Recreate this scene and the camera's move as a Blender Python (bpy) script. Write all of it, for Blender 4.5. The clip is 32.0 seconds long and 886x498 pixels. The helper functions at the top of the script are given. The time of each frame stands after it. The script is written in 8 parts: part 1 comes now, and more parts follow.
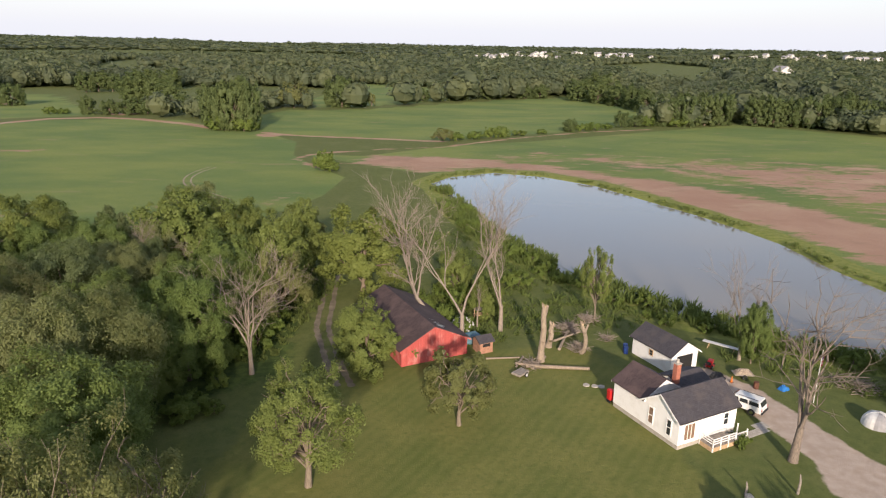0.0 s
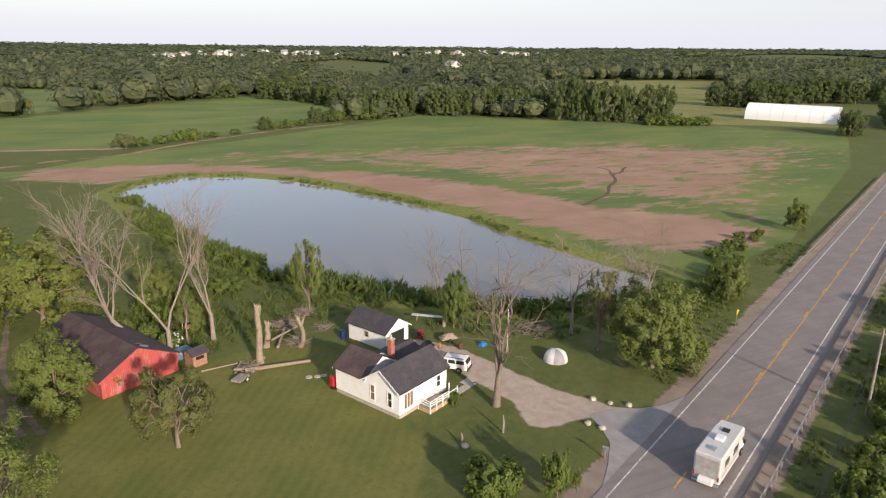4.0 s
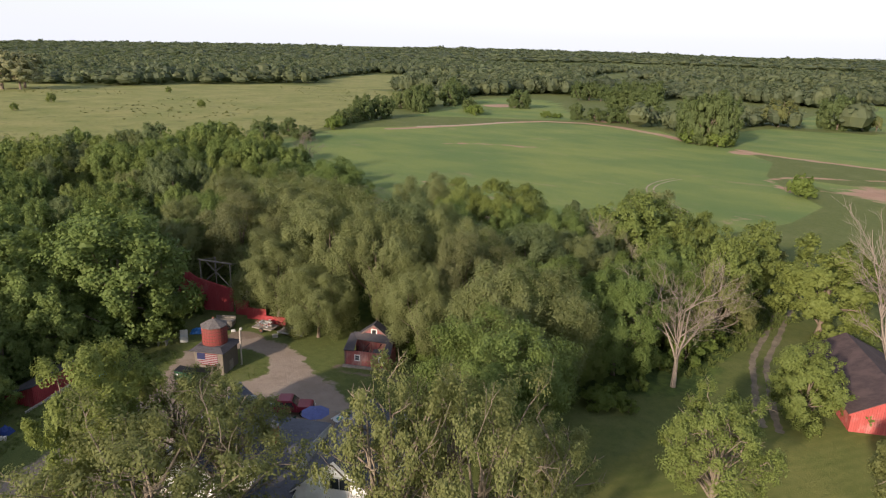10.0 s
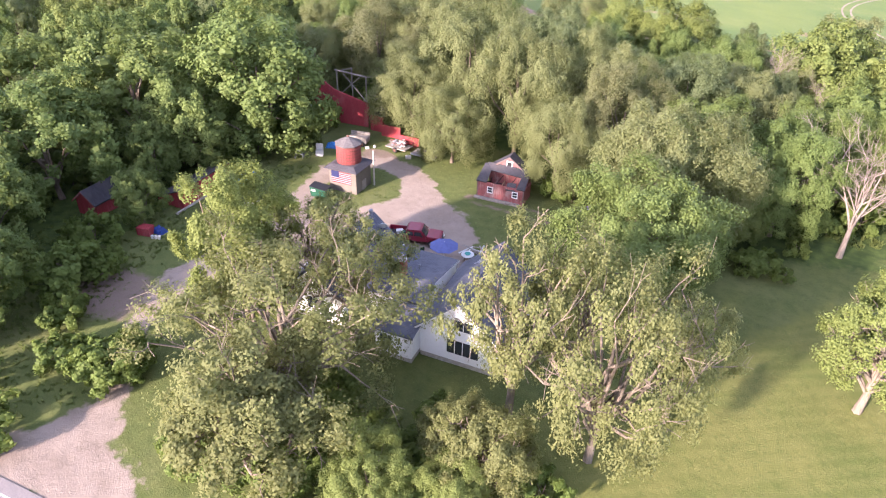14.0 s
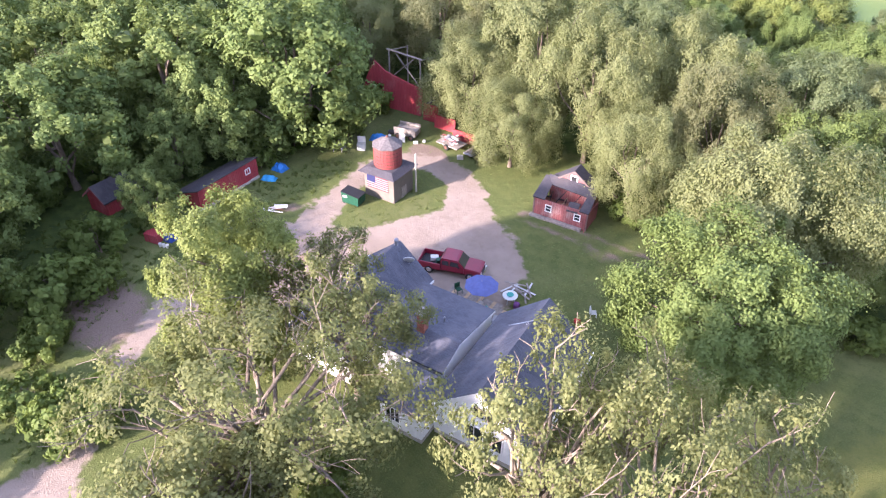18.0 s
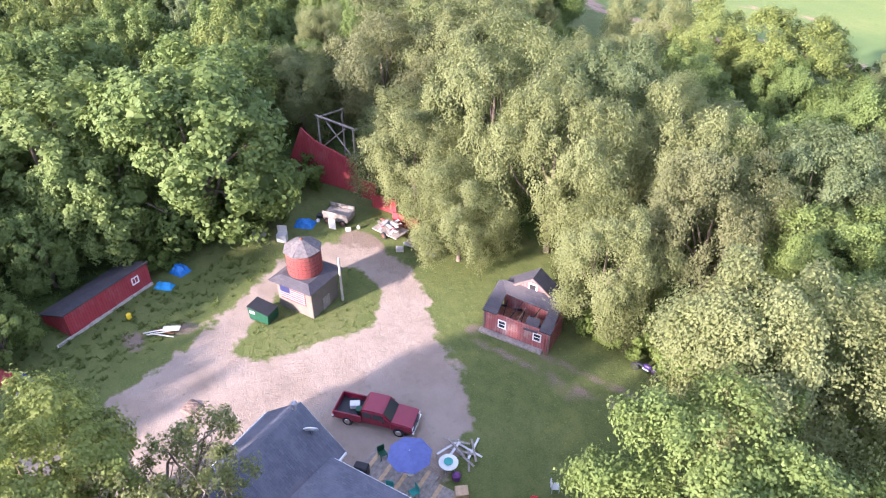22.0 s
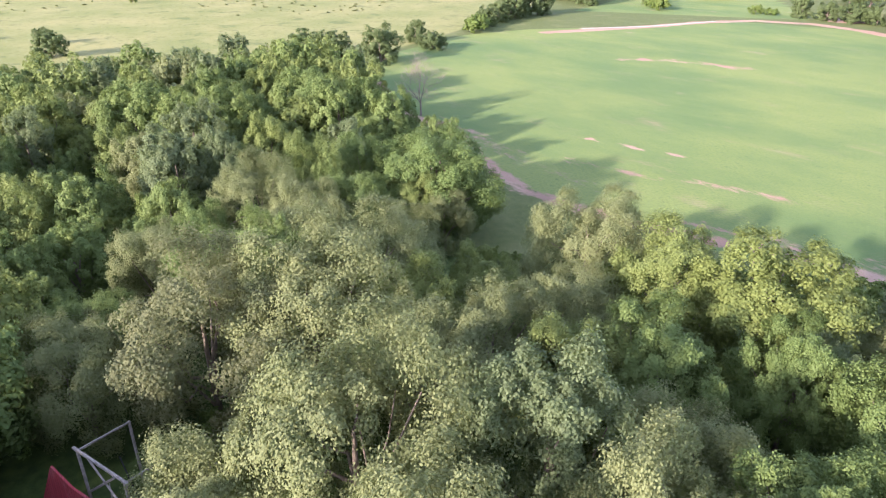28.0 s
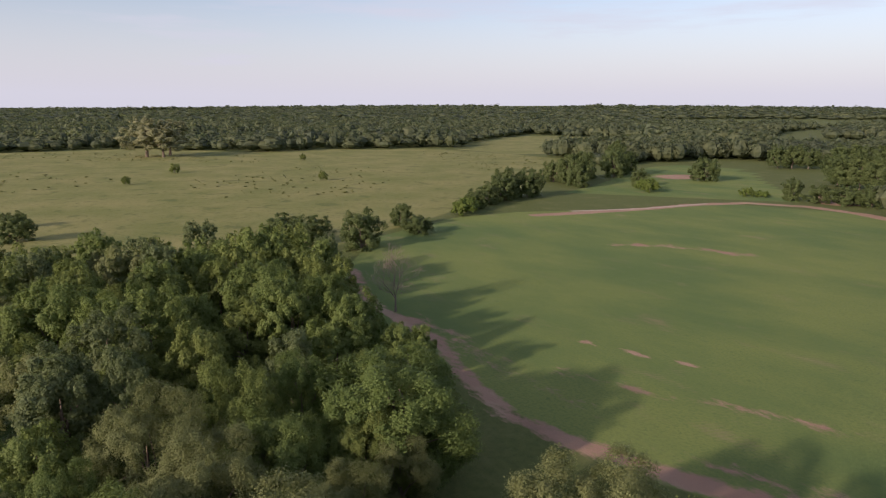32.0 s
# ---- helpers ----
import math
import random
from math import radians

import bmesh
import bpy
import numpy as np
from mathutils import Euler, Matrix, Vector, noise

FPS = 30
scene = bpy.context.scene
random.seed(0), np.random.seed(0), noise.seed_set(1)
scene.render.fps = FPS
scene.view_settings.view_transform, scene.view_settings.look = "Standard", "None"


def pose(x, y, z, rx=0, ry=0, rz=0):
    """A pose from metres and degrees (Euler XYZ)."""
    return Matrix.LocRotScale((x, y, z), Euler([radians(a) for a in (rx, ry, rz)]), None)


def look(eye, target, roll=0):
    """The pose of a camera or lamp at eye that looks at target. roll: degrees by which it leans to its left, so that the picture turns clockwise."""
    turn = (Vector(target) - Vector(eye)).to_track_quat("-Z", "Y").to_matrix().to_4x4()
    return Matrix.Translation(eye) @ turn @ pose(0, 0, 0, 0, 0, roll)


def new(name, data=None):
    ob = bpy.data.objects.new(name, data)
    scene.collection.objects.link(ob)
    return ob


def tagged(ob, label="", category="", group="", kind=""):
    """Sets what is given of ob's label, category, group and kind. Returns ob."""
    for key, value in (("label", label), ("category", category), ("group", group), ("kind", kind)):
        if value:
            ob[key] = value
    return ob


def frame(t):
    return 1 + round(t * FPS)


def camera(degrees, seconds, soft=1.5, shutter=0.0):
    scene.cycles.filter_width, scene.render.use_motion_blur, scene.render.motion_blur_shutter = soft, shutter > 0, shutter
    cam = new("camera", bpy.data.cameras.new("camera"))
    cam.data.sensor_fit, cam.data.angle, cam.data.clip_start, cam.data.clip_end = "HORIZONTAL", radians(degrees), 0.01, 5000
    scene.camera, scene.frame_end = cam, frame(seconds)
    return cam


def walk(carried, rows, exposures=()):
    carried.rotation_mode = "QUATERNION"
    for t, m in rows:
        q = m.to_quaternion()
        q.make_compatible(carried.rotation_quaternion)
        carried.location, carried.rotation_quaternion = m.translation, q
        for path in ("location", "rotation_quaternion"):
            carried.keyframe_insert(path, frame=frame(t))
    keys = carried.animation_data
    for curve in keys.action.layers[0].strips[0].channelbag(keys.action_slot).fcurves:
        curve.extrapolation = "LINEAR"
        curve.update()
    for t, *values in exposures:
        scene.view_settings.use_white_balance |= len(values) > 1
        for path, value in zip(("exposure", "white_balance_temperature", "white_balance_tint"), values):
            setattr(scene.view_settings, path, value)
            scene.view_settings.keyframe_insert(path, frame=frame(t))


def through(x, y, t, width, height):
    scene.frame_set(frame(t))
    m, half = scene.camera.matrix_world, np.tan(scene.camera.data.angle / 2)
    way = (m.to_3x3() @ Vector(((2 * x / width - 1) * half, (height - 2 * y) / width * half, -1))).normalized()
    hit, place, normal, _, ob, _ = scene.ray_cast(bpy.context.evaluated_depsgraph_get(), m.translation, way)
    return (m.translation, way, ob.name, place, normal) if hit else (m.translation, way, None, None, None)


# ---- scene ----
# camera: seconds, place in metres, yaw, pitch, roll in degrees
cam = camera(66.34, 32.0, soft=1.2)
ROWS = [
    (0.0, -0.00, 0.00, 36.00, -0.00, -16.66, -0.71),
    (0.5, 0.04, -0.06, 35.97, -4.59, -16.67, -0.69),
    (1.0, 0.12, -0.13, 35.92, -9.06, -16.65, -0.55),
    (1.5, 0.26, -0.17, 35.84, -13.35, -16.65, -0.50),
    (2.0, 0.40, -0.22, 35.74, -17.11, -16.60, -0.44),
    (2.5, 0.53, -0.30, 35.67, -20.12, -16.60, -0.43),
    (3.0, 0.64, -0.37, 35.63, -23.00, -16.59, -0.36),
    (3.5, 0.71, -0.42, 35.59, -25.01, -16.60, -0.36),
    (5.5, 0.84, -0.50, 35.32, -19.66, -16.44, -0.30),
    (6.0, 0.86, -0.52, 35.26, -12.81, -16.32, -0.45),
    (6.5, 0.89, -0.53, 35.20, -5.98, -16.23, -0.37),
    (7.0, 0.90, -0.55, 35.13, 0.40, -16.14, -0.31),
    (7.5, 0.87, -0.57, 35.10, 1.85, -16.06, -0.43),
    (8.0, 0.79, -0.58, 35.10, 1.88, -16.03, -0.55),
    (8.5, 0.67, -0.58, 35.12, 2.02, -15.99, -0.58),
    (9.0, 0.56, -0.55, 35.17, 11.31, -15.95, -0.60),
    (9.5, 0.49, -0.47, 35.24, 26.30, -15.95, -0.85),
    (10.0, 0.43, -0.30, 35.33, 38.20, -16.14, -1.20),
    (10.5, 0.37, -0.09, 35.48, 47.55, -16.37, -1.40),
    (11.0, 0.25, 0.16, 35.60, 50.25, -16.42, -1.44),
    (11.5, 0.03, 0.45, 35.67, 50.75, -16.39, -1.50),
    (12.0, -0.36, 0.78, 35.71, 50.79, -17.71, -1.44),
    (12.5, -0.93, 1.12, 35.74, 50.60, -21.25, -1.39),
    (13.0, -1.69, 1.50, 35.80, 50.30, -24.99, -1.39),
    (13.5, -2.59, 2.05, 35.89, 49.95, -28.70, -1.43),
    (14.0, -3.59, 2.83, 35.98, 49.68, -32.43, -1.53),
    (14.5, -4.61, 3.83, 36.05, 49.56, -34.81, -1.50),
    (16.5, -8.61, 8.77, 36.11, 49.62, -36.72, -1.23),
    (17.0, -9.58, 10.16, 36.14, 49.63, -36.68, -1.13),
    (17.5, -10.52, 11.69, 36.20, 57.26, -36.67, -0.79),
    (18.0, -11.48, 13.30, 36.27, 57.84, -36.72, -0.75),
    (18.5, -12.49, 14.90, 36.35, 58.05, -36.75, -0.68),
    (19.0, -13.57, 16.44, 36.39, 58.30, -36.76, -0.55),
    (19.5, -14.72, 17.90, 36.40, 58.47, -36.78, -0.53),
    (20.0, -15.93, 19.33, 36.38, 56.30, -36.82, -0.50),
    (20.5, -17.23, 20.71, 36.33, 56.46, -36.77, -0.40),
    (21.0, -18.63, 22.09, 36.26, 56.59, -36.73, -0.34),
    (21.5, -20.17, 23.54, 36.19, 56.41, -36.69, -0.21),
    (22.0, -21.85, 25.11, 36.12, 56.50, -35.72, -0.08),
    (22.5, -23.60, 26.80, 36.05, 53.79, -35.63, -0.06),
    (23.0, -25.46, 28.53, 36.04, 52.08, -35.68, -0.05),
    (23.5, -27.33, 30.31, 36.10, 51.82, -35.75, -0.06),
    (24.0, -29.21, 32.14, 36.23, 51.74, -35.85, -0.22),
    (24.5, -31.04, 33.98, 36.38, 51.66, -35.94, -0.37),
    (25.0, -32.79, 35.82, 36.50, 51.58, -35.51, -0.25),
    (25.5, -34.42, 37.69, 36.58, 51.51, -33.95, -0.16),
    (26.0, -35.99, 39.61, 36.63, 51.51, -32.33, -0.10),
    (26.5, -37.53, 41.53, 36.65, 51.50, -30.68, -0.04),
    (28.5, -43.57, 48.94, 36.70, 51.39, -24.11, -0.03),
    (29.0, -45.03, 50.81, 36.75, 51.44, -22.50, 0.06),
    (29.5, -46.49, 52.65, 36.81, 51.42, -20.90, 0.05),
    (30.0, -47.93, 54.44, 36.87, 51.42, -19.32, 0.02),
    (30.5, -49.37, 56.22, 36.94, 51.40, -17.75, -0.01),
    (31.0, -50.82, 57.99, 37.02, 51.39, -16.20, -0.05),
    (31.5, -52.28, 59.79, 37.10, 51.36, -14.00, -0.04),
    (32.0, -53.73, 61.59, 37.20, 51.31, -11.58, -0.12),
]
walk(cam, [(t, pose(x, y, z, 90 + pitch, 0, yaw) @ pose(0, 0, 0, 0, 0, -roll)) for t, x, y, z, yaw, pitch, roll in ROWS],
     exposures=[(0, 0.6, 6550, 18), (3, 0.52, 6550, 18), (9, 0.62, 6550, 17), (10.2, 0.74, 6530, 17), (11.2, 1.0, 6480, 18), (12, 1.28, 6400, 22), (13, 2.15, 6100, 28), (13.6, 2.25, 6000, 33), (14.5, 2.33, 5900, 35), (16.5, 2.47, 5760, 35), (21, 2.5, 5660, 33), (26.5, 2.4, 5550, 28),
                (28.5, 2.05, 5650, 32), (29.5, 2.02, 5400, 47), (30.3, 1.72, 5450, 47), (31, 1.0, 5900, 38), (32, 0.2, 6450, 26)])

# ---- light ----
SUN_DIR = Vector((0.07, -1.0, 0)).normalized()      # where the sun stands, on the ground plan
SUN_UP = radians(18.5)
world = bpy.data.worlds.new("sky")
scene.world = world
world.use_nodes = True
wn = world.node_tree.nodes
sky = wn.new("ShaderNodeTexSky")
sky.sky_type, sky.sun_disc, sky.sun_elevation = "NISHITA", False, SUN_UP
sky.sun_rotation = math.atan2(SUN_DIR.x, SUN_DIR.y)
sky.air_density, sky.dust_density, sky.ozone_density = 1.0, 1.0, 1.0
wl = world.node_tree.links
# thin evening haze, whitest at the horizon, with faint streaks of high cloud
way = wn.new("ShaderNodeTexCoord")
up = wn.new("ShaderNodeSeparateXYZ")
wl.new(way.outputs["Generated"], up.inputs[0])
low = wn.new("ShaderNodeMapRange")
low.inputs["From Min"].default_value, low.inputs["From Max"].default_value = 0.02, 0.16
low.inputs["To Min"].default_value, low.inputs["To Max"].default_value = 0.93, 0.1
wl.new(up.outputs[2], low.inputs["Value"])
flat = wn.new("ShaderNodeMapping")
flat.inputs["Scale"].default_value = (1.0, 1.0, 9.0)
wl.new(way.outputs["Generated"], flat.inputs["Vector"])
streak = wn.new("ShaderNodeTexNoise")
streak.inputs["Scale"].default_value, streak.inputs["Detail"].default_value, streak.inputs["Roughness"].default_value = 2.2, 5, 0.6
wl.new(flat.outputs[0], streak.inputs["Vector"])
cloud = wn.new("ShaderNodeMapRange")
cloud.inputs["From Min"].default_value, cloud.inputs["From Max"].default_value = 0.40, 0.68
cloud.inputs["To Max"].default_value = 0.85
wl.new(streak.outputs["Fac"], cloud.inputs["Value"])
most = wn.new("ShaderNodeMath")
most.operation = "MAXIMUM"
wl.new(low.outputs[0], most.inputs[0])
wl.new(cloud.outputs[0], most.inputs[1])
haze = wn.new("ShaderNodeMixRGB")
haze.inputs[2].default_value = (4.2, 4.5, 4.85, 1)
wl.new(most.outputs[0], haze.inputs[0])
wl.new(sky.outputs[0], haze.inputs[1])
wl.new(haze.outputs[0], wn["Background"].inputs[0])
wn["Background"].inputs[1].default_value = 0.132
sun = new("sun", bpy.data.lights.new("sun", "SUN"))
sun.data.energy, sun.data.angle, sun.data.color = 4.4, radians(2.2), (1.0, 0.87, 0.68)
sun.matrix_world = look((0, 0, 50), Vector((0, 0, 50)) - Vector((SUN_DIR.x * math.cos(SUN_UP), SUN_DIR.y * math.cos(SUN_UP), math.sin(SUN_UP))))


# ---- materials ----
def mat(name, build, rough=0.8, metal=0.0, spec=0.3):
    m = bpy.data.materials.new(name)
    m.use_nodes = True
    nt = m.node_tree
    b = nt.nodes["Principled BSDF"]
    b.inputs["Roughness"].default_value, b.inputs["Metallic"].default_value = rough, metal
    b.inputs["Specular IOR Level"].default_value = spec
    build(Nodes(nt, b))
    return m


class Nodes:
    """Short calls for the nodes of one material."""

    def __init__(self, nt, bsdf):
        self.nt, self.bsdf = nt, bsdf

    def add(self, kind, **values):
        n = self.nt.nodes.new("ShaderNode" + kind)
        for k, v in values.items():
            setattr(n, k, v)
        return n

    def link(self, a, b):
        self.nt.links.new(a, b)

    def put(self, socket, value):
        if isinstance(value, (int, float)):
            socket.default_value = value
        elif isinstance(value, (tuple, list)):
            socket.default_value = (*value, 1)[:4] if socket.type == "RGBA" else value
        else:
            self.link(value, socket)

    def noise(self, scale, detail=4, rough=0.55, vec=None, dist=0.0, object_space=False):
        n = self.add("TexNoise")
        n.inputs["Scale"].default_value, n.inputs["Detail"].default_value = scale, detail
        n.inputs["Roughness"].default_value, n.inputs["Distortion"].default_value = rough, dist
        if vec is None:
            vec = self.coords(object_space)
        self.link(vec, n.inputs["Vector"])
        return n.outputs["Fac"]

    def coords(self, object_space=False):
        if object_space:
            return self.add("TexCoord").outputs["Object"]
        return self.add("NewGeometry").outputs["Position"]

    def scaled(self, vec, s, turn=0.0):
        n = self.add("Mapping")
        self.link(vec, n.inputs["Vector"])
        n.inputs["Scale"].default_value = s
        n.inputs["Rotation"].default_value = (0, 0, radians(turn))
        return n.outputs["Vector"]

    def ramp(self, fac, lo, hi, smooth=True):
        n = self.add("MapRange", interpolation_type="SMOOTHSTEP" if smooth else "LINEAR")
        self.put(n.inputs["Value"], fac)
        n.inputs["From Min"].default_value, n.inputs["From Max"].default_value = lo, hi
        return n.outputs["Result"]

    def mix(self, fac, a, b, blend="MIX"):
        n = self.add("MixRGB", blend_type=blend)
        self.put(n.inputs[0], fac)
        self.put(n.inputs[1], a)
        self.put(n.inputs[2], b)
        return n.outputs[0]

    def math(self, op, a, b=0.0):
        n = self.add("Math", operation=op)
        self.put(n.inputs[0], a)
        self.put(n.inputs[1], b)
        return n.outputs[0]

    def bump(self, height, strength=0.4, dist=0.05):
        n = self.add("Bump")
        n.inputs["Strength"].default_value, n.inputs["Distance"].default_value = strength, dist
        self.link(height, n.inputs["Height"])
        self.link(n.outputs[0], self.bsdf.inputs["Normal"])

    def colour(self, value):
        self.put(self.bsdf.inputs["Base Color"], value)

    def attr(self, name):
        n = self.add("Attribute")
        n.attribute_name = name
        sep = self.add("SeparateColor")
        self.link(n.outputs["Color"], sep.inputs[0])
        return sep.outputs[0], sep.outputs[1], sep.outputs[2]


def plain(name, col, rough=0.7, metal=0.0, var=0.25, scale=3.0, bump=0.15, spec=0.3):
    """A painted or bare surface with two scales of uneven tone."""
    def build(n):
        dark = tuple(c * (1 - var) for c in col)
        light = tuple(min(1, c * (1 + var * 0.5)) for c in col)
        c = n.mix(n.ramp(n.noise(scale, 6, object_space=True), 0.3, 0.7), dark, light)
        c = n.mix(n.ramp(n.noise(scale * 9, 3, object_space=True), 0.35, 0.75), c, tuple(x * (1 - var * 0.6) for x in col))
        n.colour(c)
        n.bump(n.noise(scale * 12, 3, object_space=True), bump, 0.01)
    return mat(name, build, rough, metal, spec)


def leafy(name, a, b, c, through=0.4, stand=None):
    """Foliage: tone per tree, per leaf clump and by a soft pattern."""
    def build(n):
        per = n.add("ObjectInfo").outputs["Random"]
        isl = n.add("NewGeometry").outputs["Random Per Island"]
        col = n.mix(per, a, b)
        col = n.mix(n.math("MULTIPLY", isl, 0.22), col, c)
        col = n.mix(n.math("MULTIPLY", n.ramp(n.noise(0.45, 2), 0.35, 0.7), 0.4), col, b)
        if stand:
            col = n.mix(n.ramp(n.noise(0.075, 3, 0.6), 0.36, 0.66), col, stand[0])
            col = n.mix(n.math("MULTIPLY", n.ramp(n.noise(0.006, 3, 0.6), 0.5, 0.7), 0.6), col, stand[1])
        n.colour(col)
        t = n.add("BsdfTranslucent")
        n.link(n.mix(0.35, col, (0.20, 0.25, 0.06)), t.inputs[0])
        m = n.add("MixShader")
        m.inputs[0].default_value = through
        out = n.nt.nodes["Material Output"]
        n.link(n.bsdf.outputs[0], m.inputs[1])
        n.link(t.outputs[0], m.inputs[2])
        n.link(m.outputs[0], out.inputs[0])
    return mat(name, build, 0.65, 0, 0.25)


LEAF = {
    "maple": leafy("leaf_maple", (0.112, 0.166, 0.045), (0.156, 0.206, 0.056), (0.212, 0.255, 0.073), 0.44),
    "willow": leafy("leaf_willow", (0.182, 0.206, 0.082), (0.214, 0.234, 0.094), (0.242, 0.256, 0.108), 0.52),
    "silver": leafy("leaf_silver", (0.147, 0.186, 0.081), (0.166, 0.204, 0.09), (0.19, 0.225, 0.104), 0.55),
    "yellow": leafy("leaf_yellow", (0.17, 0.211, 0.052), (0.187, 0.224, 0.057), (0.212, 0.242, 0.075), 0.5),
    "bright": leafy("leaf_bright", (0.138, 0.182, 0.047), (0.182, 0.22, 0.058), (0.222, 0.25, 0.073), 0.44),
    "olive": leafy("leaf_olive", (0.172, 0.188, 0.068), (0.198, 0.21, 0.077), (0.228, 0.234, 0.092), 0.54),
    "poplar": leafy("leaf_poplar", (0.30, 0.31, 0.17), (0.33, 0.335, 0.19), (0.36, 0.36, 0.21), 0.5),
    "hedge": leafy("leaf_hedge", (0.098, 0.138, 0.05), (0.128, 0.166, 0.06), (0.16, 0.19, 0.07), 0.5),
    "tan": leafy("leaf_tan", (0.19, 0.2, 0.09), (0.203, 0.21, 0.098), (0.225, 0.223, 0.115), 0.62),
    # far leaves greyed and blued: distance haze put into the colour
    "far": leafy("leaf_far_hazed", (0.10, 0.127, 0.074), (0.10, 0.127, 0.074), (0.125, 0.15, 0.084), 0.5, stand=((0.155, 0.176, 0.086), (0.08, 0.104, 0.078))),
    "grass": leafy("leaf_grass", (0.114, 0.155, 0.04), (0.134, 0.168, 0.047), (0.168, 0.19, 0.059), 0.5),
    "weed": leafy("leaf_weed", (0.12, 0.179, 0.039), (0.15, 0.202, 0.046), (0.198, 0.23, 0.061), 0.5),
}


def bark_build(col):
    def build(n):
        v = n.scaled(n.coords(True), (6, 6, 1.2))
        c = n.mix(n.ramp(n.noise(2.0, 6, vec=v), 0.3, 0.7), tuple(x * 0.6 for x in col), col)
        n.colour(c)
        n.bump(n.noise(3.0, 5, vec=v), 0.6, 0.05)
    return build


BARK = mat("bark", bark_build((0.20, 0.155, 0.115)), 0.9)
OLDWOOD = mat("dark_dead_wood", bark_build((0.215, 0.175, 0.14)), 0.9)
LIMB = mat("pale_limb", bark_build((0.225, 0.182, 0.136)), 0.9)
DEADWOOD = mat("dead_wood", bark_build((0.29, 0.24, 0.195)), 0.9)


# ---- the ground ----
ROAD_TURN = 26.6                                   # the road and most buildings lie along this direction
CU, SU = math.cos(radians(ROAD_TURN)), math.sin(radians(ROAD_TURN))


def road_xy(u, v):
    return (u * CU - v * SU, u * SU + v * CU)


POND = [(-3, 184), (2, 194), (15, 202), (29, 196), (41, 184), (49, 168), (57, 152), (62, 139), (65.5, 128), (67, 113), (69.5, 101), (72, 91),
        (74.5, 80), (70, 74), (61, 75), (49, 77.5), (41, 85), (34.7, 89.5), (28, 97.5), (22, 106), (17, 115), (11, 129), (5, 150), (0.5, 176)]
SOIL_RING = [(-31, 213), (-25, 232), (4, 230), (33, 215), (54, 198), (73, 181), (87, 158), (96, 139), (102, 123), (113, 112), (118, 92), (108, 84),
             (92, 88), (80, 100), (74, 120), (66, 142), (55, 165), (44, 188), (28, 203), (12, 207), (-6, 198), (-16, 206)]
PATCHY = [(0, 232), (32, 246), (82, 236), (126, 231), (183, 219), (203, 194), (249, 194), (239, 165), (173, 124), (116, 91), (110, 112), (90, 155), (60, 200)]
FIELD_W = [(-190, 140), (-155, 126), (-118, 119), (-93, 117), (-75, 122), (-56, 128), (-40, 140), (-30, 165), (-28, 190), (-38, 205), (-51, 229), (-57, 262),
           (-76, 289), (-95, 297), (-128, 336), (-160, 334), (-200, 322), (-213, 277), (-232, 240), (-236, 213), (-222, 172)]
FIELD_N = [(-98, 300), (-62, 281), (-1, 270), (53, 304), (85, 329), (125, 380), (130, 465), (92, 527), (24, 473), (-48, 402), (-90, 390), (-105, 330)]
FIELD_E = [(-50, 232), (-27, 229), (0, 255), (36, 272), (89, 306), (145, 343), (190, 300), (235, 257), (262, 238), (276, 188), (208, 139), (112, 84), (84, 78), (40, 186), (-10, 200)]
FIELD_FAR = [(-262, 300), (-205, 335), (-178, 352), (-205, 390), (-235, 430), (-260, 470), (-300, 500), (-330, 470), (-300, 400), (-275, 340)]
MEADOW = [(-222, 90), (-205, 130), (-224, 168), (-240, 205), (-262, 250), (-300, 320), (-330, 400), (-400, 470), (-470, 480), (-600, 476), (-632, 371), (-631, 314), (-755, 237), (-750, 131), (-800, 20), (-700, -120), (-300, -60), (-215, 20)]
MEADOW_FAR = [(-456, 480), (-563, 490), (-683, 624), (-816, 850), (-592, 806), (-483, 638)]
FIELD_NORTH = [(-92, 465), (-90, 521), (-92, 575), (-80, 664), (-2, 617), (30, 599), (27, 529), (-10, 468), (-50, 418), (-77, 414)]
FIELD_BACK = [(340, 564), (436, 675), (639, 591), (469, 438), (304, 325), (334, 385), (315, 486)]
FIELD_GREENHOUSE = [(205, 300), (265, 246), (320, 205), (420, 300), (520, 420), (420, 470), (300, 400), (240, 330)]
GRAVEL_YARD = [(-60, 20), (-63.5, 29), (-66.6, 34), (-70, 39.6), (-70.5, 44.3), (-67, 48.1), (-62.8, 48.8), (-58.5, 47.9), (-54.5, 46.1), (-50.3, 45.4), (-46, 43.6),
               (-43, 39), (-45, 35), (-50, 31), (-52, 26), (-53, 20), (-55, 15), (-59, 16)]
ISLAND = [(-61.3, 32.1), (-64.2, 35.1), (-66.1, 38.5), (-66.6, 43), (-65.2, 45.2), (-62, 45.5), (-58.4, 42.8), (-57.9, 40.8), (-58.7, 37.2), (-59, 34.4), (-60.3, 32.4)]
GRAVEL_LANE = [(-60, 20), (-55, 15), (-50, 10.5), (-45.5, 8.7), (-41.6, 6.4), (-35, 6.4), (-37, 3), (-47, -2), (-46, 2.5), (-46.5, 7), (-52, 10), (-58, 15)]
GRAVEL_DRIVE = [(32.2, 61.3), (34.2, 54.1), (33.2, 49.1), (34.2, 48.2), (40, 48), (43.9, 47.6), (39.4, 55.2), (36.4, 63.9), (35, 68), (31, 73), (29, 71)]
LAWN = [(-26, 30), (-17, 66), (-5, 72), (4, 77), (18, 78), (24, 66), (22, 56), (23, 50), (19, 44), (22, 37), (0, 24), (-14, 18)]
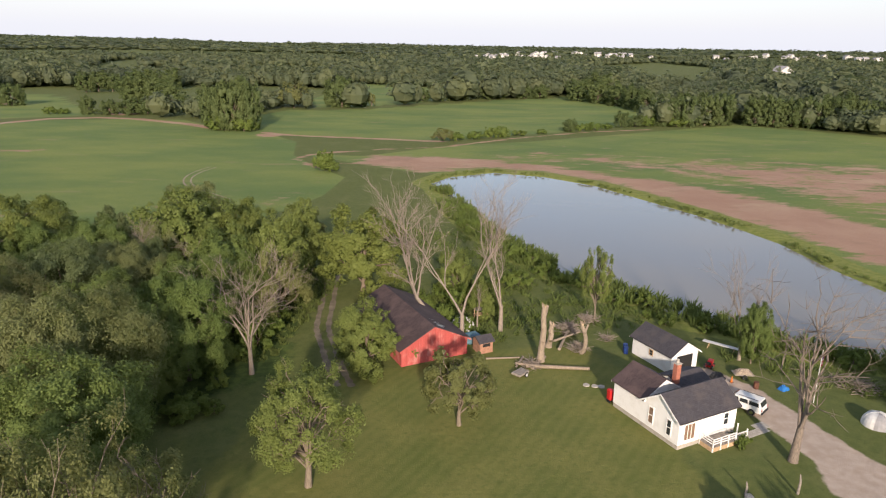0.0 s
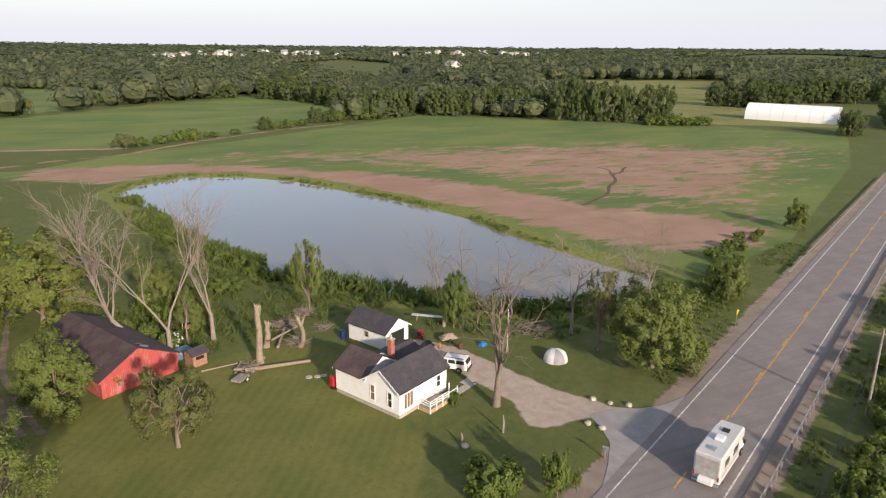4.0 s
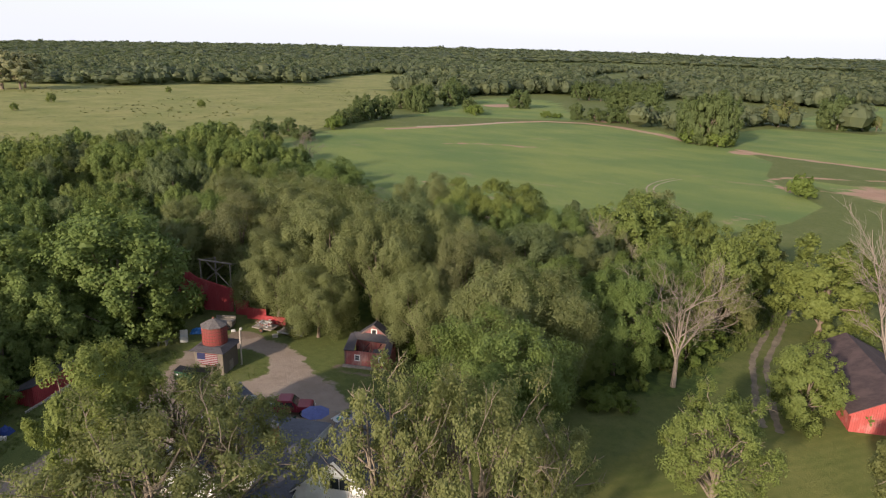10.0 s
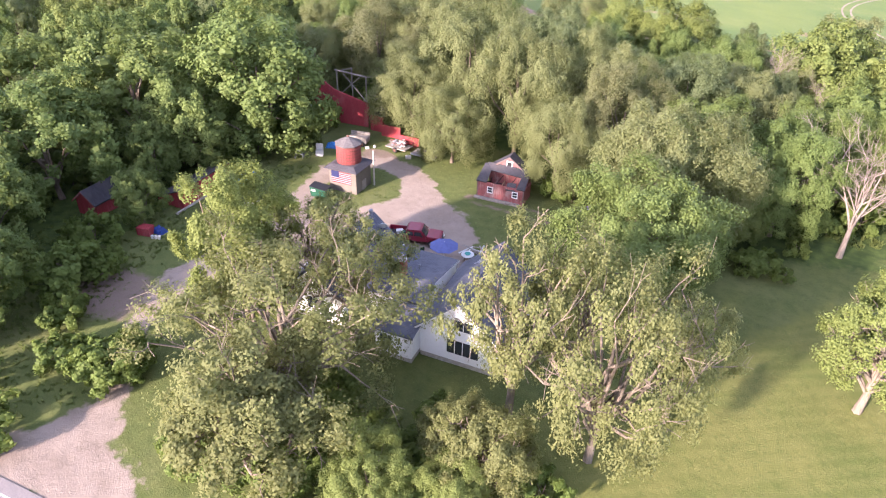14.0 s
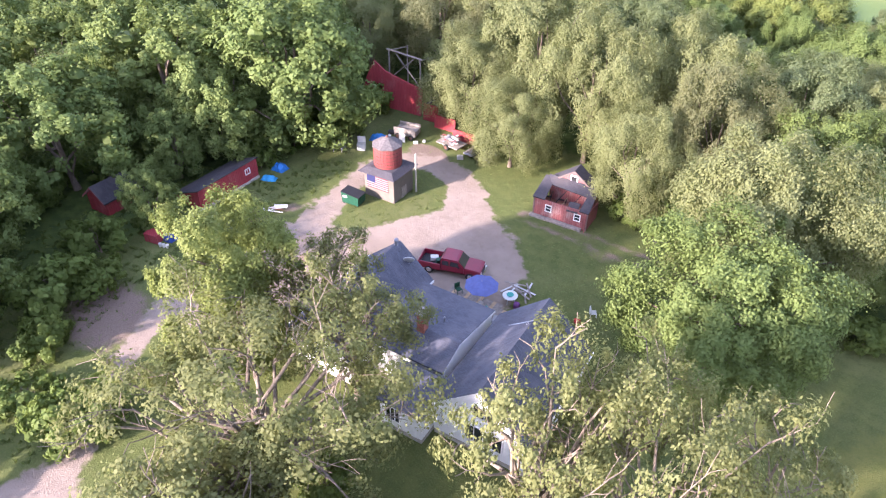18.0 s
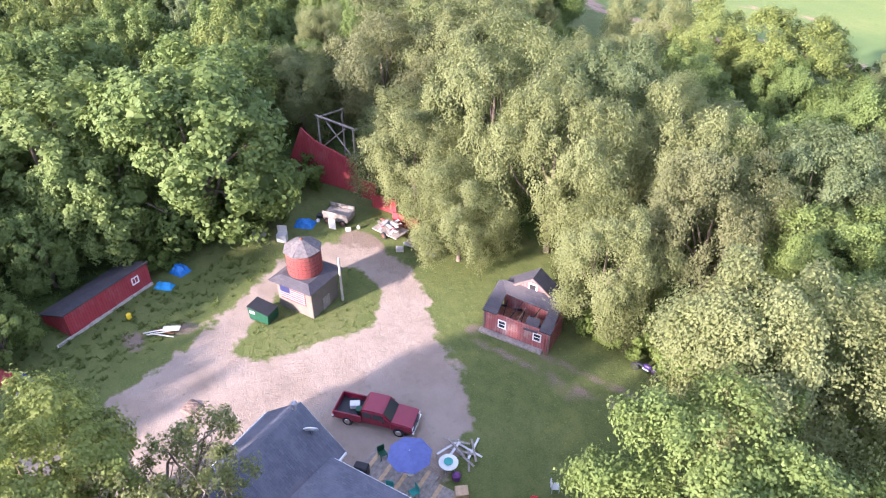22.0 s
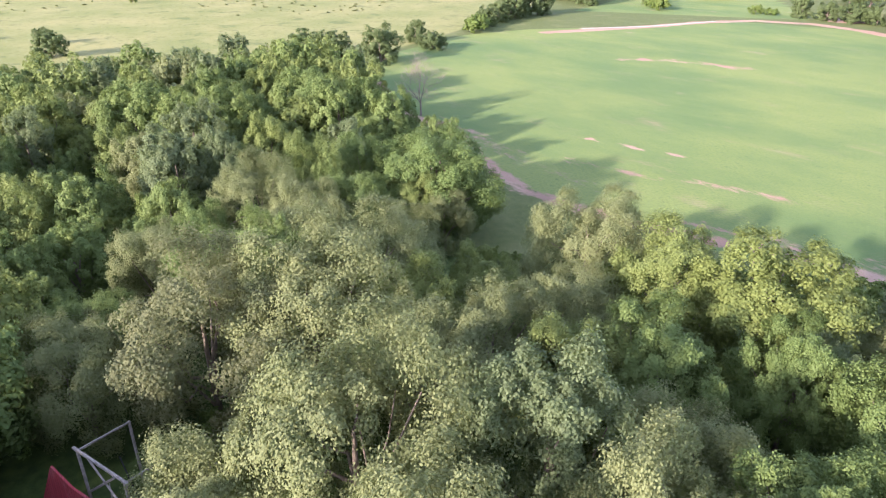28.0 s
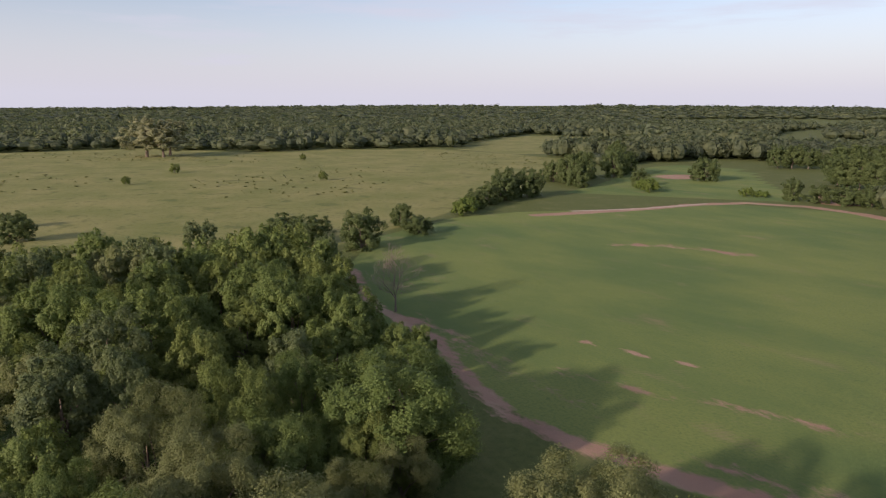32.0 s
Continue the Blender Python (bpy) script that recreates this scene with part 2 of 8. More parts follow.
HOUSE_YARD = [(-62, 6), (-66, 16), (-75, 32), (-82, 46), (-70, 56), (-54, 58), (-38, 56), (-30, 46), (-26, 30), (-20, 18), (-40, 5)]


UNDER_WOOD = [(-215, 20), (-222, 90), (-200, 128), (-155, 119), (-137, 119), (-111, 110), (-96, 92), (-72, 92), (-50, 120), (-22, 112), (-18, 70), (-30, 60), (-45, 60), (-84, 62), (-84, 40), (-74, 28), (-66, 12), (-58, -4)]


def edge_distance(pts, poly, closed=True):
    """Signed distance of many points to an outline (inside: positive) or distance to a line."""
    x, y = pts[:, 0], pts[:, 1]
    best = np.full(len(pts), 1e9)
    inside = np.zeros(len(pts), bool)
    ring = list(zip(poly, poly[1:] + poly[:1])) if closed else list(zip(poly[:-1], poly[1:]))
    for (ax, ay), (bx, by) in ring:
        dx, dy = bx - ax, by - ay
        s = np.clip(((x - ax) * dx + (y - ay) * dy) / (dx * dx + dy * dy), 0, 1)
        best = np.minimum(best, np.hypot(x - ax - s * dx, y - ay - s * dy))
        if closed:
            with np.errstate(divide="ignore", invalid="ignore"):
                inside ^= ((ay > y) != (by > y)) & (x < (bx - ax) * (y - ay) / (by - ay) + ax)
    return np.where(inside, best, -best) if closed else best


def soft(d, w):
    return np.clip(d / w + 0.5, 0, 1)


def grade(stops, far, growth=1.13):
    """Grid lines: even steps from stop to stop, then ever wider ones."""
    mid = []
    for (a, step), (b, _) in zip(stops[:-1], stops[1:]):
        mid += list(np.arange(a, b - step / 2, step))
    mid.append(stops[-1][0])
    left, right = [], []
    a, s = mid[0], stops[0][1]
    while a > -far:
        s *= growth
        a -= s
        left.append(a)
    b, s = mid[-1], stops[-2][1]
    while b < far:
        s *= growth
        b += s
        right.append(b)
    return np.array(left[::-1] + mid + right)


def fast_mesh(name, verts, faces, materials=(), smooth=False):
    """A mesh from arrays; faces is an (n, k) array."""
    me = bpy.data.meshes.new(name)
    verts, faces = np.asarray(verts, np.float32), np.asarray(faces, np.int32)
    me.vertices.add(len(verts))
    me.vertices.foreach_set("co", verts.ravel())
    me.loops.add(faces.size)
    me.loops.foreach_set("vertex_index", faces.ravel())
    me.polygons.add(len(faces))
    me.polygons.foreach_set("loop_start", np.arange(0, faces.size, faces.shape[1], dtype=np.int32))
    me.update(calc_edges=True)
    if smooth:
        me.polygons.foreach_set("use_smooth", np.ones(len(faces), bool))
    for m in materials:
        me.materials.append(m)
    return me


def set_colours(me, name, cols):
    a = me.color_attributes.new(name, "FLOAT_COLOR", "POINT")
    a.data.foreach_set("color", np.column_stack([cols, np.ones(len(cols))]).astype(np.float32).ravel())


def ground_build(n):
    crop, soil, meadow = n.attr("zone_field")
    gravel, lawn, fringe = n.attr("zone_yard")
    dirt, sand, wild = n.attr("zone_wear")
    pos = n.coords()
    fine, mid, big = n.noise(9.0, 5), n.noise(0.9, 5), n.noise(0.05, 5)
    blades = n.noise(30.0, 2)
    wob = n.math("MULTIPLY", n.math("SUBTRACT", n.noise(0.6, 6, 0.65), 0.5), 0.9)
    col = n.mix(n.ramp(mid, 0.3, 0.7), (0.074, 0.096, 0.026), (0.105, 0.12, 0.036))
    col = n.mix(n.ramp(fine, 0.4, 0.8), col, (0.128, 0.146, 0.05))
    col = n.mix(n.math("MULTIPLY", n.ramp(n.noise(0.11, 6, 0.65), 0.48, 0.72), 0.35), col, (0.19, 0.18, 0.08))
    col = n.mix(n.math("MULTIPLY", n.ramp(n.noise(2.4, 5, 0.7), 0.52, 0.68), 0.5), col, (0.052, 0.076, 0.02))
    # rough growth under the trees
    col = n.mix(n.ramp(n.math("ADD", wild, wob), 0.4, 0.6), col, n.mix(n.ramp(mid, 0.3, 0.7), (0.045, 0.07, 0.02), (0.085, 0.12, 0.03)))
    # mown lawn with faint passes of the mower
    w = n.add("TexWave", wave_type="BANDS", bands_direction="Y")
    w.inputs["Scale"].default_value, w.inputs["Distortion"].default_value = 0.27, 2.6
    w.inputs["Detail"].default_value = 2
    n.link(n.scaled(pos, (1, 1, 1), -58), w.inputs["Vector"])
    lawn_c = n.mix(n.ramp(n.noise(0.16, 5), 0.3, 0.7), (0.1, 0.12, 0.03), (0.163, 0.16, 0.047))
    lawn_c = n.mix(n.math("MULTIPLY", w.outputs["Fac"], 0.3), lawn_c, (0.19, 0.18, 0.06))
    lawn_c = n.mix(n.math("MULTIPLY", n.ramp(n.noise(1.7, 5, 0.65), 0.5, 0.66), 0.5), lawn_c, (0.084, 0.108, 0.026))
    lawn_c = n.mix(n.math("MULTIPLY", n.ramp(n.noise(4.5, 3, 0.6), 0.56, 0.7), 0.4), lawn_c, (0.21, 0.19, 0.075))
    lawn_c = n.mix(n.math("MULTIPLY", n.ramp(fine, 0.4, 0.7), 0.4), lawn_c, (0.092, 0.112, 0.026))
    col = n.mix(n.ramp(n.math("ADD", lawn, wob), 0.35, 0.65), col, lawn_c)
    # pasture, dotted with darker growth
    mead = n.mix(n.ramp(n.noise(0.035, 6, 0.6), 0.3, 0.7), (0.158, 0.172, 0.052), (0.235, 0.22, 0.082))
    mead = n.mix(n.ramp(n.noise(0.4, 6, 0.72), 0.53, 0.66), mead, (0.115, 0.132, 0.04))
    mead = n.mix(n.math("MULTIPLY", n.ramp(n.noise(0.09, 5, 0.62, vec=n.scaled(pos, (1, 1, 1), 40)), 0.56, 0.66), 0.6), mead, (0.085, 0.105, 0.034))
    col = n.mix(n.ramp(meadow, 0.4, 0.6), col, mead)
    # young crop in rows over brown earth
    rows = n.add("TexWave", wave_type="BANDS", bands_direction="X")
    rows.inputs["Scale"].default_value, rows.inputs["Distortion"].default_value = 0.42, 0.6
    n.link(n.scaled(pos, (1, 1, 1), 26), rows.inputs["Vector"])
    earth = n.mix(n.ramp(n.noise(0.07, 6, 0.6), 0.3, 0.7), (0.315, 0.185, 0.13), (0.41, 0.27, 0.19))
    earth = n.mix(n.ramp(fine, 0.35, 0.7), earth, (0.26, 0.165, 0.115))
    earth = n.mix(n.math("MULTIPLY", n.ramp(n.noise(0.035, 7, 0.66, vec=n.scaled(pos, (1, 1.7, 1), 26)), 0.5, 0.72), 0.65), earth, (0.40, 0.30, 0.20))
    earth = n.mix(n.math("MULTIPLY", n.ramp(n.noise(0.06, 6, 0.66), 0.55, 0.72), 0.7), earth, (0.205, 0.145, 0.10))
    leaf = n.mix(n.ramp(n.noise(0.022, 6, 0.6, vec=n.scaled(pos, (1, 1.8, 1), 26)), 0.32, 0.68), (0.1, 0.15, 0.046), (0.176, 0.208, 0.058))
    leaf = n.mix(n.math("MULTIPLY", n.ramp(n.noise(2.2, 4), 0.4, 0.7), 0.5), leaf, (0.092, 0.138, 0.044))
    bare = n.math("ADD", n.math("MULTIPLY", rows.outputs["Fac"], 0.05), n.noise(0.05, 8, 0.66, vec=n.scaled(pos, (1, 2.2, 1), 26)))
    leaf = n.mix(n.math("MULTIPLY", n.ramp(n.noise(0.75, 3, 0.6), 0.6, 0.72), 0.4), leaf, (0.068, 0.108, 0.038))
    crop_c = n.mix(n.math("MULTIPLY", n.ramp(bare, 0.58, 0.8), 0.4), leaf, earth)
    col = n.mix(n.ramp(n.math("ADD", crop, n.math("MULTIPLY", wob, 0.5)), 0.4, 0.6), col, crop_c)
    # bare and half-bare earth
    thin = n.noise(0.10, 10, 0.76, vec=n.scaled(pos, (0.8, 1.9, 1), 26))
    col = n.mix(n.ramp(n.math("ADD", soil, n.math("MULTIPLY", n.math("SUBTRACT", thin, 0.5), 1.9)), 0.42, 0.66), col, earth)
    col = n.mix(n.ramp(n.math("ADD", fringe, n.math("MULTIPLY", wob, 0.6)), 0.4, 0.6), col, n.mix(n.ramp(mid, 0.3, 0.7), (0.13, 0.16, 0.035), (0.20, 0.21, 0.06)))
    sand_c = n.mix(n.ramp(mid, 0.3, 0.7), (0.36, 0.285, 0.225), (0.44, 0.36, 0.295))
    col = n.mix(n.ramp(n.math("ADD", sand, n.math("MULTIPLY", wob, 0.7)), 0.4, 0.6), col, sand_c)
    dirt_c = n.mix(n.ramp(fine, 0.3, 0.7), (0.14, 0.10, 0.075), (0.22, 0.17, 0.13))
    col = n.mix(n.ramp(n.math("ADD", dirt, n.math("MULTIPLY", wob, 0.8)), 0.4, 0.7), col, dirt_c)
    grav = n.mix(n.ramp(n.noise(0.28, 6, 0.65), 0.3, 0.7), (0.228, 0.178, 0.138), (0.305, 0.245, 0.196))
    grav = n.mix(n.math("MULTIPLY", n.ramp(n.noise(0.7, 6, 0.7), 0.54, 0.7), 0.6), grav, (0.172, 0.13, 0.1))
    grav = n.mix(n.math("MULTIPLY", n.ramp(blades, 0.4, 0.75), 0.4), grav, (0.20, 0.162, 0.132))
    grav = n.mix(n.math("MULTIPLY", n.ramp(n.noise(1.6, 4, 0.6), 0.66, 0.74), 0.6), grav, (0.115, 0.092, 0.076))
    col = n.mix(n.ramp(n.math("ADD", gravel, n.math("ADD", n.math("MULTIPLY", wob, 1.1), n.math("MULTIPLY", n.math("SUBTRACT", mid, 0.5), 0.9))), 0.38, 0.62), col, grav)
    n.colour(col)
    n.bump(n.math("ADD", n.math("MULTIPLY", fine, 0.6), n.math("ADD", mid, n.math("MULTIPLY", blades, 0.3))), 0.6, 0.15)


GROUND = mat("ground", ground_build, 0.95, 0, 0.15)


def land(p):
    """Height of the far land, with low hills."""
    r = np.hypot(p[:, 0], p[:, 1])
    z = 0.0062 * np.maximum(r - 1500, 0)
    z += 0.014 * np.maximum(r - 1900, 0) * np.exp(-((np.arctan2(-p[:, 0], p[:, 1]) - 0.75) / 0.6) ** 2)
    for x, y, h, w in ((337, 1870, 13, 230), (830, 1700, 14, 260), (-1500, 2600, 10, 500), (1500, 1500, 8, 400)):
        z += h * np.exp(-((p[:, 0] - x) ** 2 + (p[:, 1] - y) ** 2) / w ** 2)
    return z


def build_ground():
    xs = grade(((-270, 2.0), (-84, 0.8), (80, 2.0), (260, 0)), 4900)
    ys = grade(((14, 0.8), (130, 2.0), (340, 0)), 4900)
    gx, gy = np.meshgrid(xs, ys)
    pts = np.column_stack([gx.ravel(), gy.ravel()])
    r = np.hypot(pts[:, 0], pts[:, 1])
    pond = edge_distance(pts, POND)
    z = -1.0 * soft(pond + 0.3, 5.0)
    z += land(pts)
    i = np.arange(len(xs) * len(ys)).reshape(len(ys), len(xs))
    faces = np.stack([i[:-1, :-1], i[:-1, 1:], i[1:, 1:], i[1:, :-1]], -1).reshape(-1, 4)
    me = fast_mesh("ground", np.column_stack([pts, z]), faces, [GROUND], True)
    E = lambda p: edge_distance(pts, p)
    L = lambda *p: edge_distance(pts, list(p), False)
    crop = np.max([soft(E(p), 3) for p in (FIELD_W, FIELD_N, FIELD_E, FIELD_FAR, FIELD_NORTH)], axis=0)
    soil = np.max([0.88 * soft(E(SOIL_RING), 15), 0.66 * soft(E(PATCHY), 55), 0.28 * soft(E(FIELD_E), 30),
                   soft(3.0 - L((-222, 240), (-214, 264), (-208, 284), (-202, 312), (-192, 332), (-171, 341), (-150, 336), (-120, 318), (-95, 297)), 3),
                   0.8 * soft(1.9 - L((-190, 143), (-163, 131), (-137, 127), (-119, 120), (-110, 117), (-102, 118), (-86, 121), (-75, 126), (-56, 130)), 3.5),
                   0.75 * soft(1.8 - L((-38, 205), (-49, 222), (-44, 234), (-20, 246), (-1, 252), (26, 278), (60, 303), (95, 318)), 4),
                   soft(2.5 - L((-76, 289), (-62, 281), (-1, 268)), 3) * 0.8,
                   0.86 * soft(0.8 - L((-122, 146), (-113, 148), (-104, 150.5)), 1.6), 0.6 * soft(2 - L((-116, 133), (-102, 137), (-92, 142), (-82, 144.5), (-73, 147.5), (-62, 152)), 5), 0.42 * soft(4 - L((-150, 134), (-120, 128), (-95, 124), (-70, 130), (-50, 142), (-36, 168), (-34, 190)), 8),
                   0.6 * soft(1.4 - L((-122, 122), (-114, 119), (-107, 117), (-97, 117.5), (-89, 121), (-80, 125.5), (-72, 129)), 4), soft(14 - np.hypot(pts[:, 0] + 272, pts[:, 1] - 410), 6), soft(9 - np.hypot(pts[:, 0] + 168, pts[:, 1] - 362), 5),
                   soft(6 - np.hypot(pts[:, 0] + 72, pts[:, 1] - 282), 6), 0.55 * soft(3.5 - L((-170, 217), (-160, 228), (-140, 233)), 6), 0.4 * soft(1.5 - L((-182, 147), (-172, 157)), 3)], axis=0)
    meadow = np.max([soft(E(p), 12) for p in (MEADOW, MEADOW_FAR, FIELD_GREENHOUSE, FIELD_BACK)], axis=0)
    set_colours(me, "zone_field", np.column_stack([crop, soil, meadow]))
    gravel = np.maximum(np.minimum(soft(E(GRAVEL_YARD), 2.4), 1 - soft(E(ISLAND), 2.0)), soft(E(GRAVEL_LANE), 2.0))
    v = -pts[:, 0] * SU + pts[:, 1] * CU
    gravel = np.maximum(gravel, soft(1.7 - np.abs(np.abs(v - 14.4) - 5.2), 1.5) * (np.abs(v - 14.4) > 4))
    lawn = soft(E(LAWN), 4)
    fringe = np.minimum(soft(pond + 6.0, 4), soft(-pond + 1, 1.5))
    set_colours(me, "zone_yard", np.column_stack([gravel, lawn, fringe]))
    dirt = np.max([0.75 * soft(0.5 - np.abs(L((-53, 48.7), (-50.4, 49.9), (-46, 51.6), (-42, 53.2), (-38, 54.4)) - 0.8), 1.2), 0.7 * soft(1.6 - np.hypot(pts[:, 0] + 66.6, (pts[:, 1] - 26.3) / 0.7), 1.4), 0.8 * soft(3.5 - np.hypot((pts[:, 0] + 59) / 1.4, pts[:, 1] - 12), 3), 0.6 * soft(1.5 - np.hypot(pts[:, 0] - 30, pts[:, 1] - 40.3), 1.5), 0.7 * soft(1.2 - np.hypot(pts[:, 0] + 66, pts[:, 1] - 30), 1.2),
                   0.55 * soft(1.0 - np.hypot((pts[:, 0] + 45) / 2.5, pts[:, 1] - 50.5), 1.2), soft(0.55 - np.abs(L((-17.8, 106), (-17.3, 98), (-16.6, 91.4), (-16, 83), (-14.2, 77.5), (-12.2, 71)) - 0.8), 1.1) * 0.66,
                   0.8 * soft(1.7 - np.hypot(pts[:, 0] + 62, pts[:, 1] - 31), 1.5),
                   0.9 * soft(2.0 - np.hypot((pts[:, 0] + 68) / 1.6, pts[:, 1] - 46.8), 1.0)], axis=0)
    sand = np.max([0.47 * soft(0.35 - L((-11.4, 69), (-10.6, 67), (-6.4, 57.8), (-3, 49.8), (-1, 44)), 1.2), 0.8 * soft(1.4 - L((-221, 258), (-209, 283), (-201, 317)), 2), soft(E(GRAVEL_DRIVE), 2.0)], axis=0)
    wild = soft(E(UNDER_WOOD), 7) * (1 - soft(E(HOUSE_YARD), 6)) * (1 - crop)
    set_colours(me, "zone_wear", np.column_stack([dirt, sand, wild]))
    return tagged(new("ground", me), "farmland of lawn, gravel, crops and pasture", "ground", kind="structure")


build_ground()


def water_build(n):
    n.colour((0.17, 0.155, 0.13))
    n.bump(n.noise(1.6, 3, vec=n.scaled(n.coords(), (1, 2.4, 1), 20)), 0.05, 0.05)


WATER = mat("pond_water", water_build, 0.06, 0, 0.5)


def flat_poly(name, outline, z, material):
    bm = bmesh.new()
    f = bm.faces.new([bm.verts.new((x, y, z)) for x, y in outline])
    if f.normal.z < 0:
        f.normal_flip()
    me = bpy.data.meshes.new(name)
    bm.to_mesh(me)
    bm.free()
    me.materials.append(material)
    return new(name, me)


def widened(poly, d):
    cx, cy = sum(p[0] for p in poly) / len(poly), sum(p[1] for p in poly) / len(poly)
    return [(x + (x - cx) / math.hypot(x - cx, y - cy) * d, y + (y - cy) / math.hypot(x - cx, y - cy) * d) for x, y in poly]


tagged(flat_poly("water", widened(POND, 2.5), -0.45, WATER), "calm grey-green farm pond reflecting the sky", "pond", kind="structure")


# ---- shared builders ----
def part(name, bm, material, parent=None, label=""):
    me = bpy.data.meshes.new(name)
    bm.to_mesh(me)
    bm.free()
    for m in material if isinstance(material, (list, tuple)) else [material]:
        me.materials.append(m)
    ob = new(name, me)
    ob.parent = parent
    return tagged(ob, label)


def thing(name, m, label, category, group="", kind=""):
    e = new(name)
    e.empty_display_size = 0.5
    e.matrix_world = m
    return tagged(e, label, category, group, kind)


def box(bm, x0, y0, z0, x1, y1, z1, bevel=0.0):
    vs = [bm.verts.new(p) for p in ((x0, y0, z0), (x1, y0, z0), (x1, y1, z0), (x0, y1, z0), (x0, y0, z1), (x1, y0, z1), (x1, y1, z1), (x0, y1, z1))]
    for q in ((3, 2, 1, 0), (4, 5, 6, 7), (0, 1, 5, 4), (1, 2, 6, 5), (2, 3, 7, 6), (3, 0, 4, 7)):
        bm.faces.new([vs[i] for i in q])
    if bevel:
        es = [e for e in bm.edges if all(v in vs for v in e.verts)]
        bmesh.ops.bevel(bm, geom=es, offset=bevel, segments=1, affect="EDGES")
    return bm


def boxes(*specs):
    bm = bmesh.new()
    for s in specs:
        box(bm, *s)
    return bm


def prism(points, y0, y1):
    """A solid from an outline in x and z, drawn out along y."""
    bm = bmesh.new()
    a = [bm.verts.new((x, y0, z)) for x, z in points]
    b = [bm.verts.new((x, y1, z)) for x, z in points]
    bm.faces.new(a)
    bm.faces.new(b[::-1])
    for i in range(len(a)):
        j = (i + 1) % len(a)
        bm.faces.new((a[j], a[i], b[i], b[j]))
    bmesh.ops.recalc_face_normals(bm, faces=bm.faces)
    return bm


def tube(bm, p, q, r0, r1, n=6):
    p, q = Vector(p), Vector(q)
    d = (q - p).normalized()
    s = d.orthogonal().normalized()
    t = d.cross(s)
    ring = lambda c, r: [bm.verts.new(c + r * (math.cos(2 * math.pi * i / n) * s + math.sin(2 * math.pi * i / n) * t)) for i in range(n)]
    a, b = ring(p, r0), ring(q, r1)
    for i in range(n):
        bm.faces.new((a[i], a[(i + 1) % n], b[(i + 1) % n], b[i]))
    bm.faces.new(a[::-1])
    bm.faces.new(b)
    return bm


# ---- trees ----
def grow(rng, base, direction, length, radius, depth, out, spread=0.6, lift=0.15, kids=(3, 5)):
    """Branches as a list of (start, end, radius, radius); returns the tips."""
    p, d = np.array(base, float), np.array(direction, float)
    tips, steps = [], 4 if depth > 1 else 3
    pts = [p.copy()]
    for i in range(steps):
        d = d + rng.normal(0, 0.13, 3) + (0, 0, lift * 0.3)
        d /= np.linalg.norm(d)
        q = p + d * length / steps
        r1 = radius * (1 - 0.75 * (i + 1) / steps)
        out.append((p, q, radius * (1 - 0.75 * i / steps), r1))
        p = q
        pts.append(p.copy())
    if depth <= 0:
        return [p]
    for k in range(rng.integers(*kids)):
        at = pts[rng.integers(1, len(pts))]
        side = rng.normal(0, 1, 3)
        side -= d * side.dot(d)
        side /= np.linalg.norm(side) + 1e-9
        nd = d * (1 - spread * 0.5) + side * spread + np.array((0, 0, lift))
        nd /= np.linalg.norm(nd)
        tips += grow(rng, at, nd, length * rng.uniform(0.5, 0.75), radius * 0.5, depth - 1, out, spread, lift, kids)
    return tips + [p]


def limbs_mesh(name, segs, material, n=5):
    segs = [s for s in segs]
    P, Q = np.array([s[0] for s in segs]), np.array([s[1] for s in segs])
    r0, r1 = np.array([s[2] for s in segs]), np.array([s[3] for s in segs])
    d = Q - P
    d /= np.linalg.norm(d, axis=1, keepdims=True) + 1e-9
    ref = np.where(np.abs(d[:, 2:3]) > 0.9, (1.0, 0, 0), (0, 0, 1.0))
    s = np.cross(d, ref)
    s /= np.linalg.norm(s, axis=1, keepdims=True)
    t = np.cross(d, s)
    a = np.arange(n) * 2 * np.pi / n
    ring = np.cos(a)[None, :, None] * s[:, None] + np.sin(a)[None, :, None] * t[:, None]
    V = np.concatenate([P[:, None] + ring * r0[:, None, None], Q[:, None] + ring * np.maximum(r1, 0.013)[:, None, None]], axis=1)
    k = np.arange(n)
    f = np.stack([k, (k + 1) % n, n + (k + 1) % n, n + k], -1)
    F = (np.arange(len(segs)) * 2 * n)[:, None, None] + f[None]
    return fast_mesh(name, V.reshape(-1, 3), F.reshape(-1, 4), [material], True)


def leaf_quads(rng, p, nrm, size, droop=0.0):
    """Kite-shaped folded leaf clumps at the points, facing along the normals."""
    count = len(p)
    nrm = nrm / (np.linalg.norm(nrm, axis=1, keepdims=True) + 1e-9)
    a = np.cross(nrm, rng.normal(0, 1, (count, 3)) + (0, 0, droop * -2.0))
    a /= np.linalg.norm(a, axis=1, keepdims=True) + 1e-9
    b = np.cross(nrm, a)
    s = size * rng.uniform(0.6, 1.4, count)[:, None]
    return np.stack([p - b * s * 0.6, p + a * s * 0.42 + nrm * s * 0.12, p + b * s * 0.75, p - a * s * 0.42 + nrm * s * 0.12], 1).reshape(-1, 3)


def billow(rng, lobes, radii, mid, each, small, reach):
    """Smaller tufts bulging out of every bough: their centres and radii."""
    c, r = [], []
    for lc, lr in zip(lobes, radii):
        out = np.array(lc) - mid
        out = out / (np.linalg.norm(out) + 1e-9)
        for j in range(each):
            d = rng.normal(0, 0.75, 3) + out * 0.75 + (0, 0, 0.2)
            d /= np.linalg.norm(d)
            c.append(np.array(lc) + d * lr * reach * rng.uniform(0.8, 1.1))
            r.append(lr * small * rng.uniform(0.75, 1.25))
    return np.array(c), np.array(r)


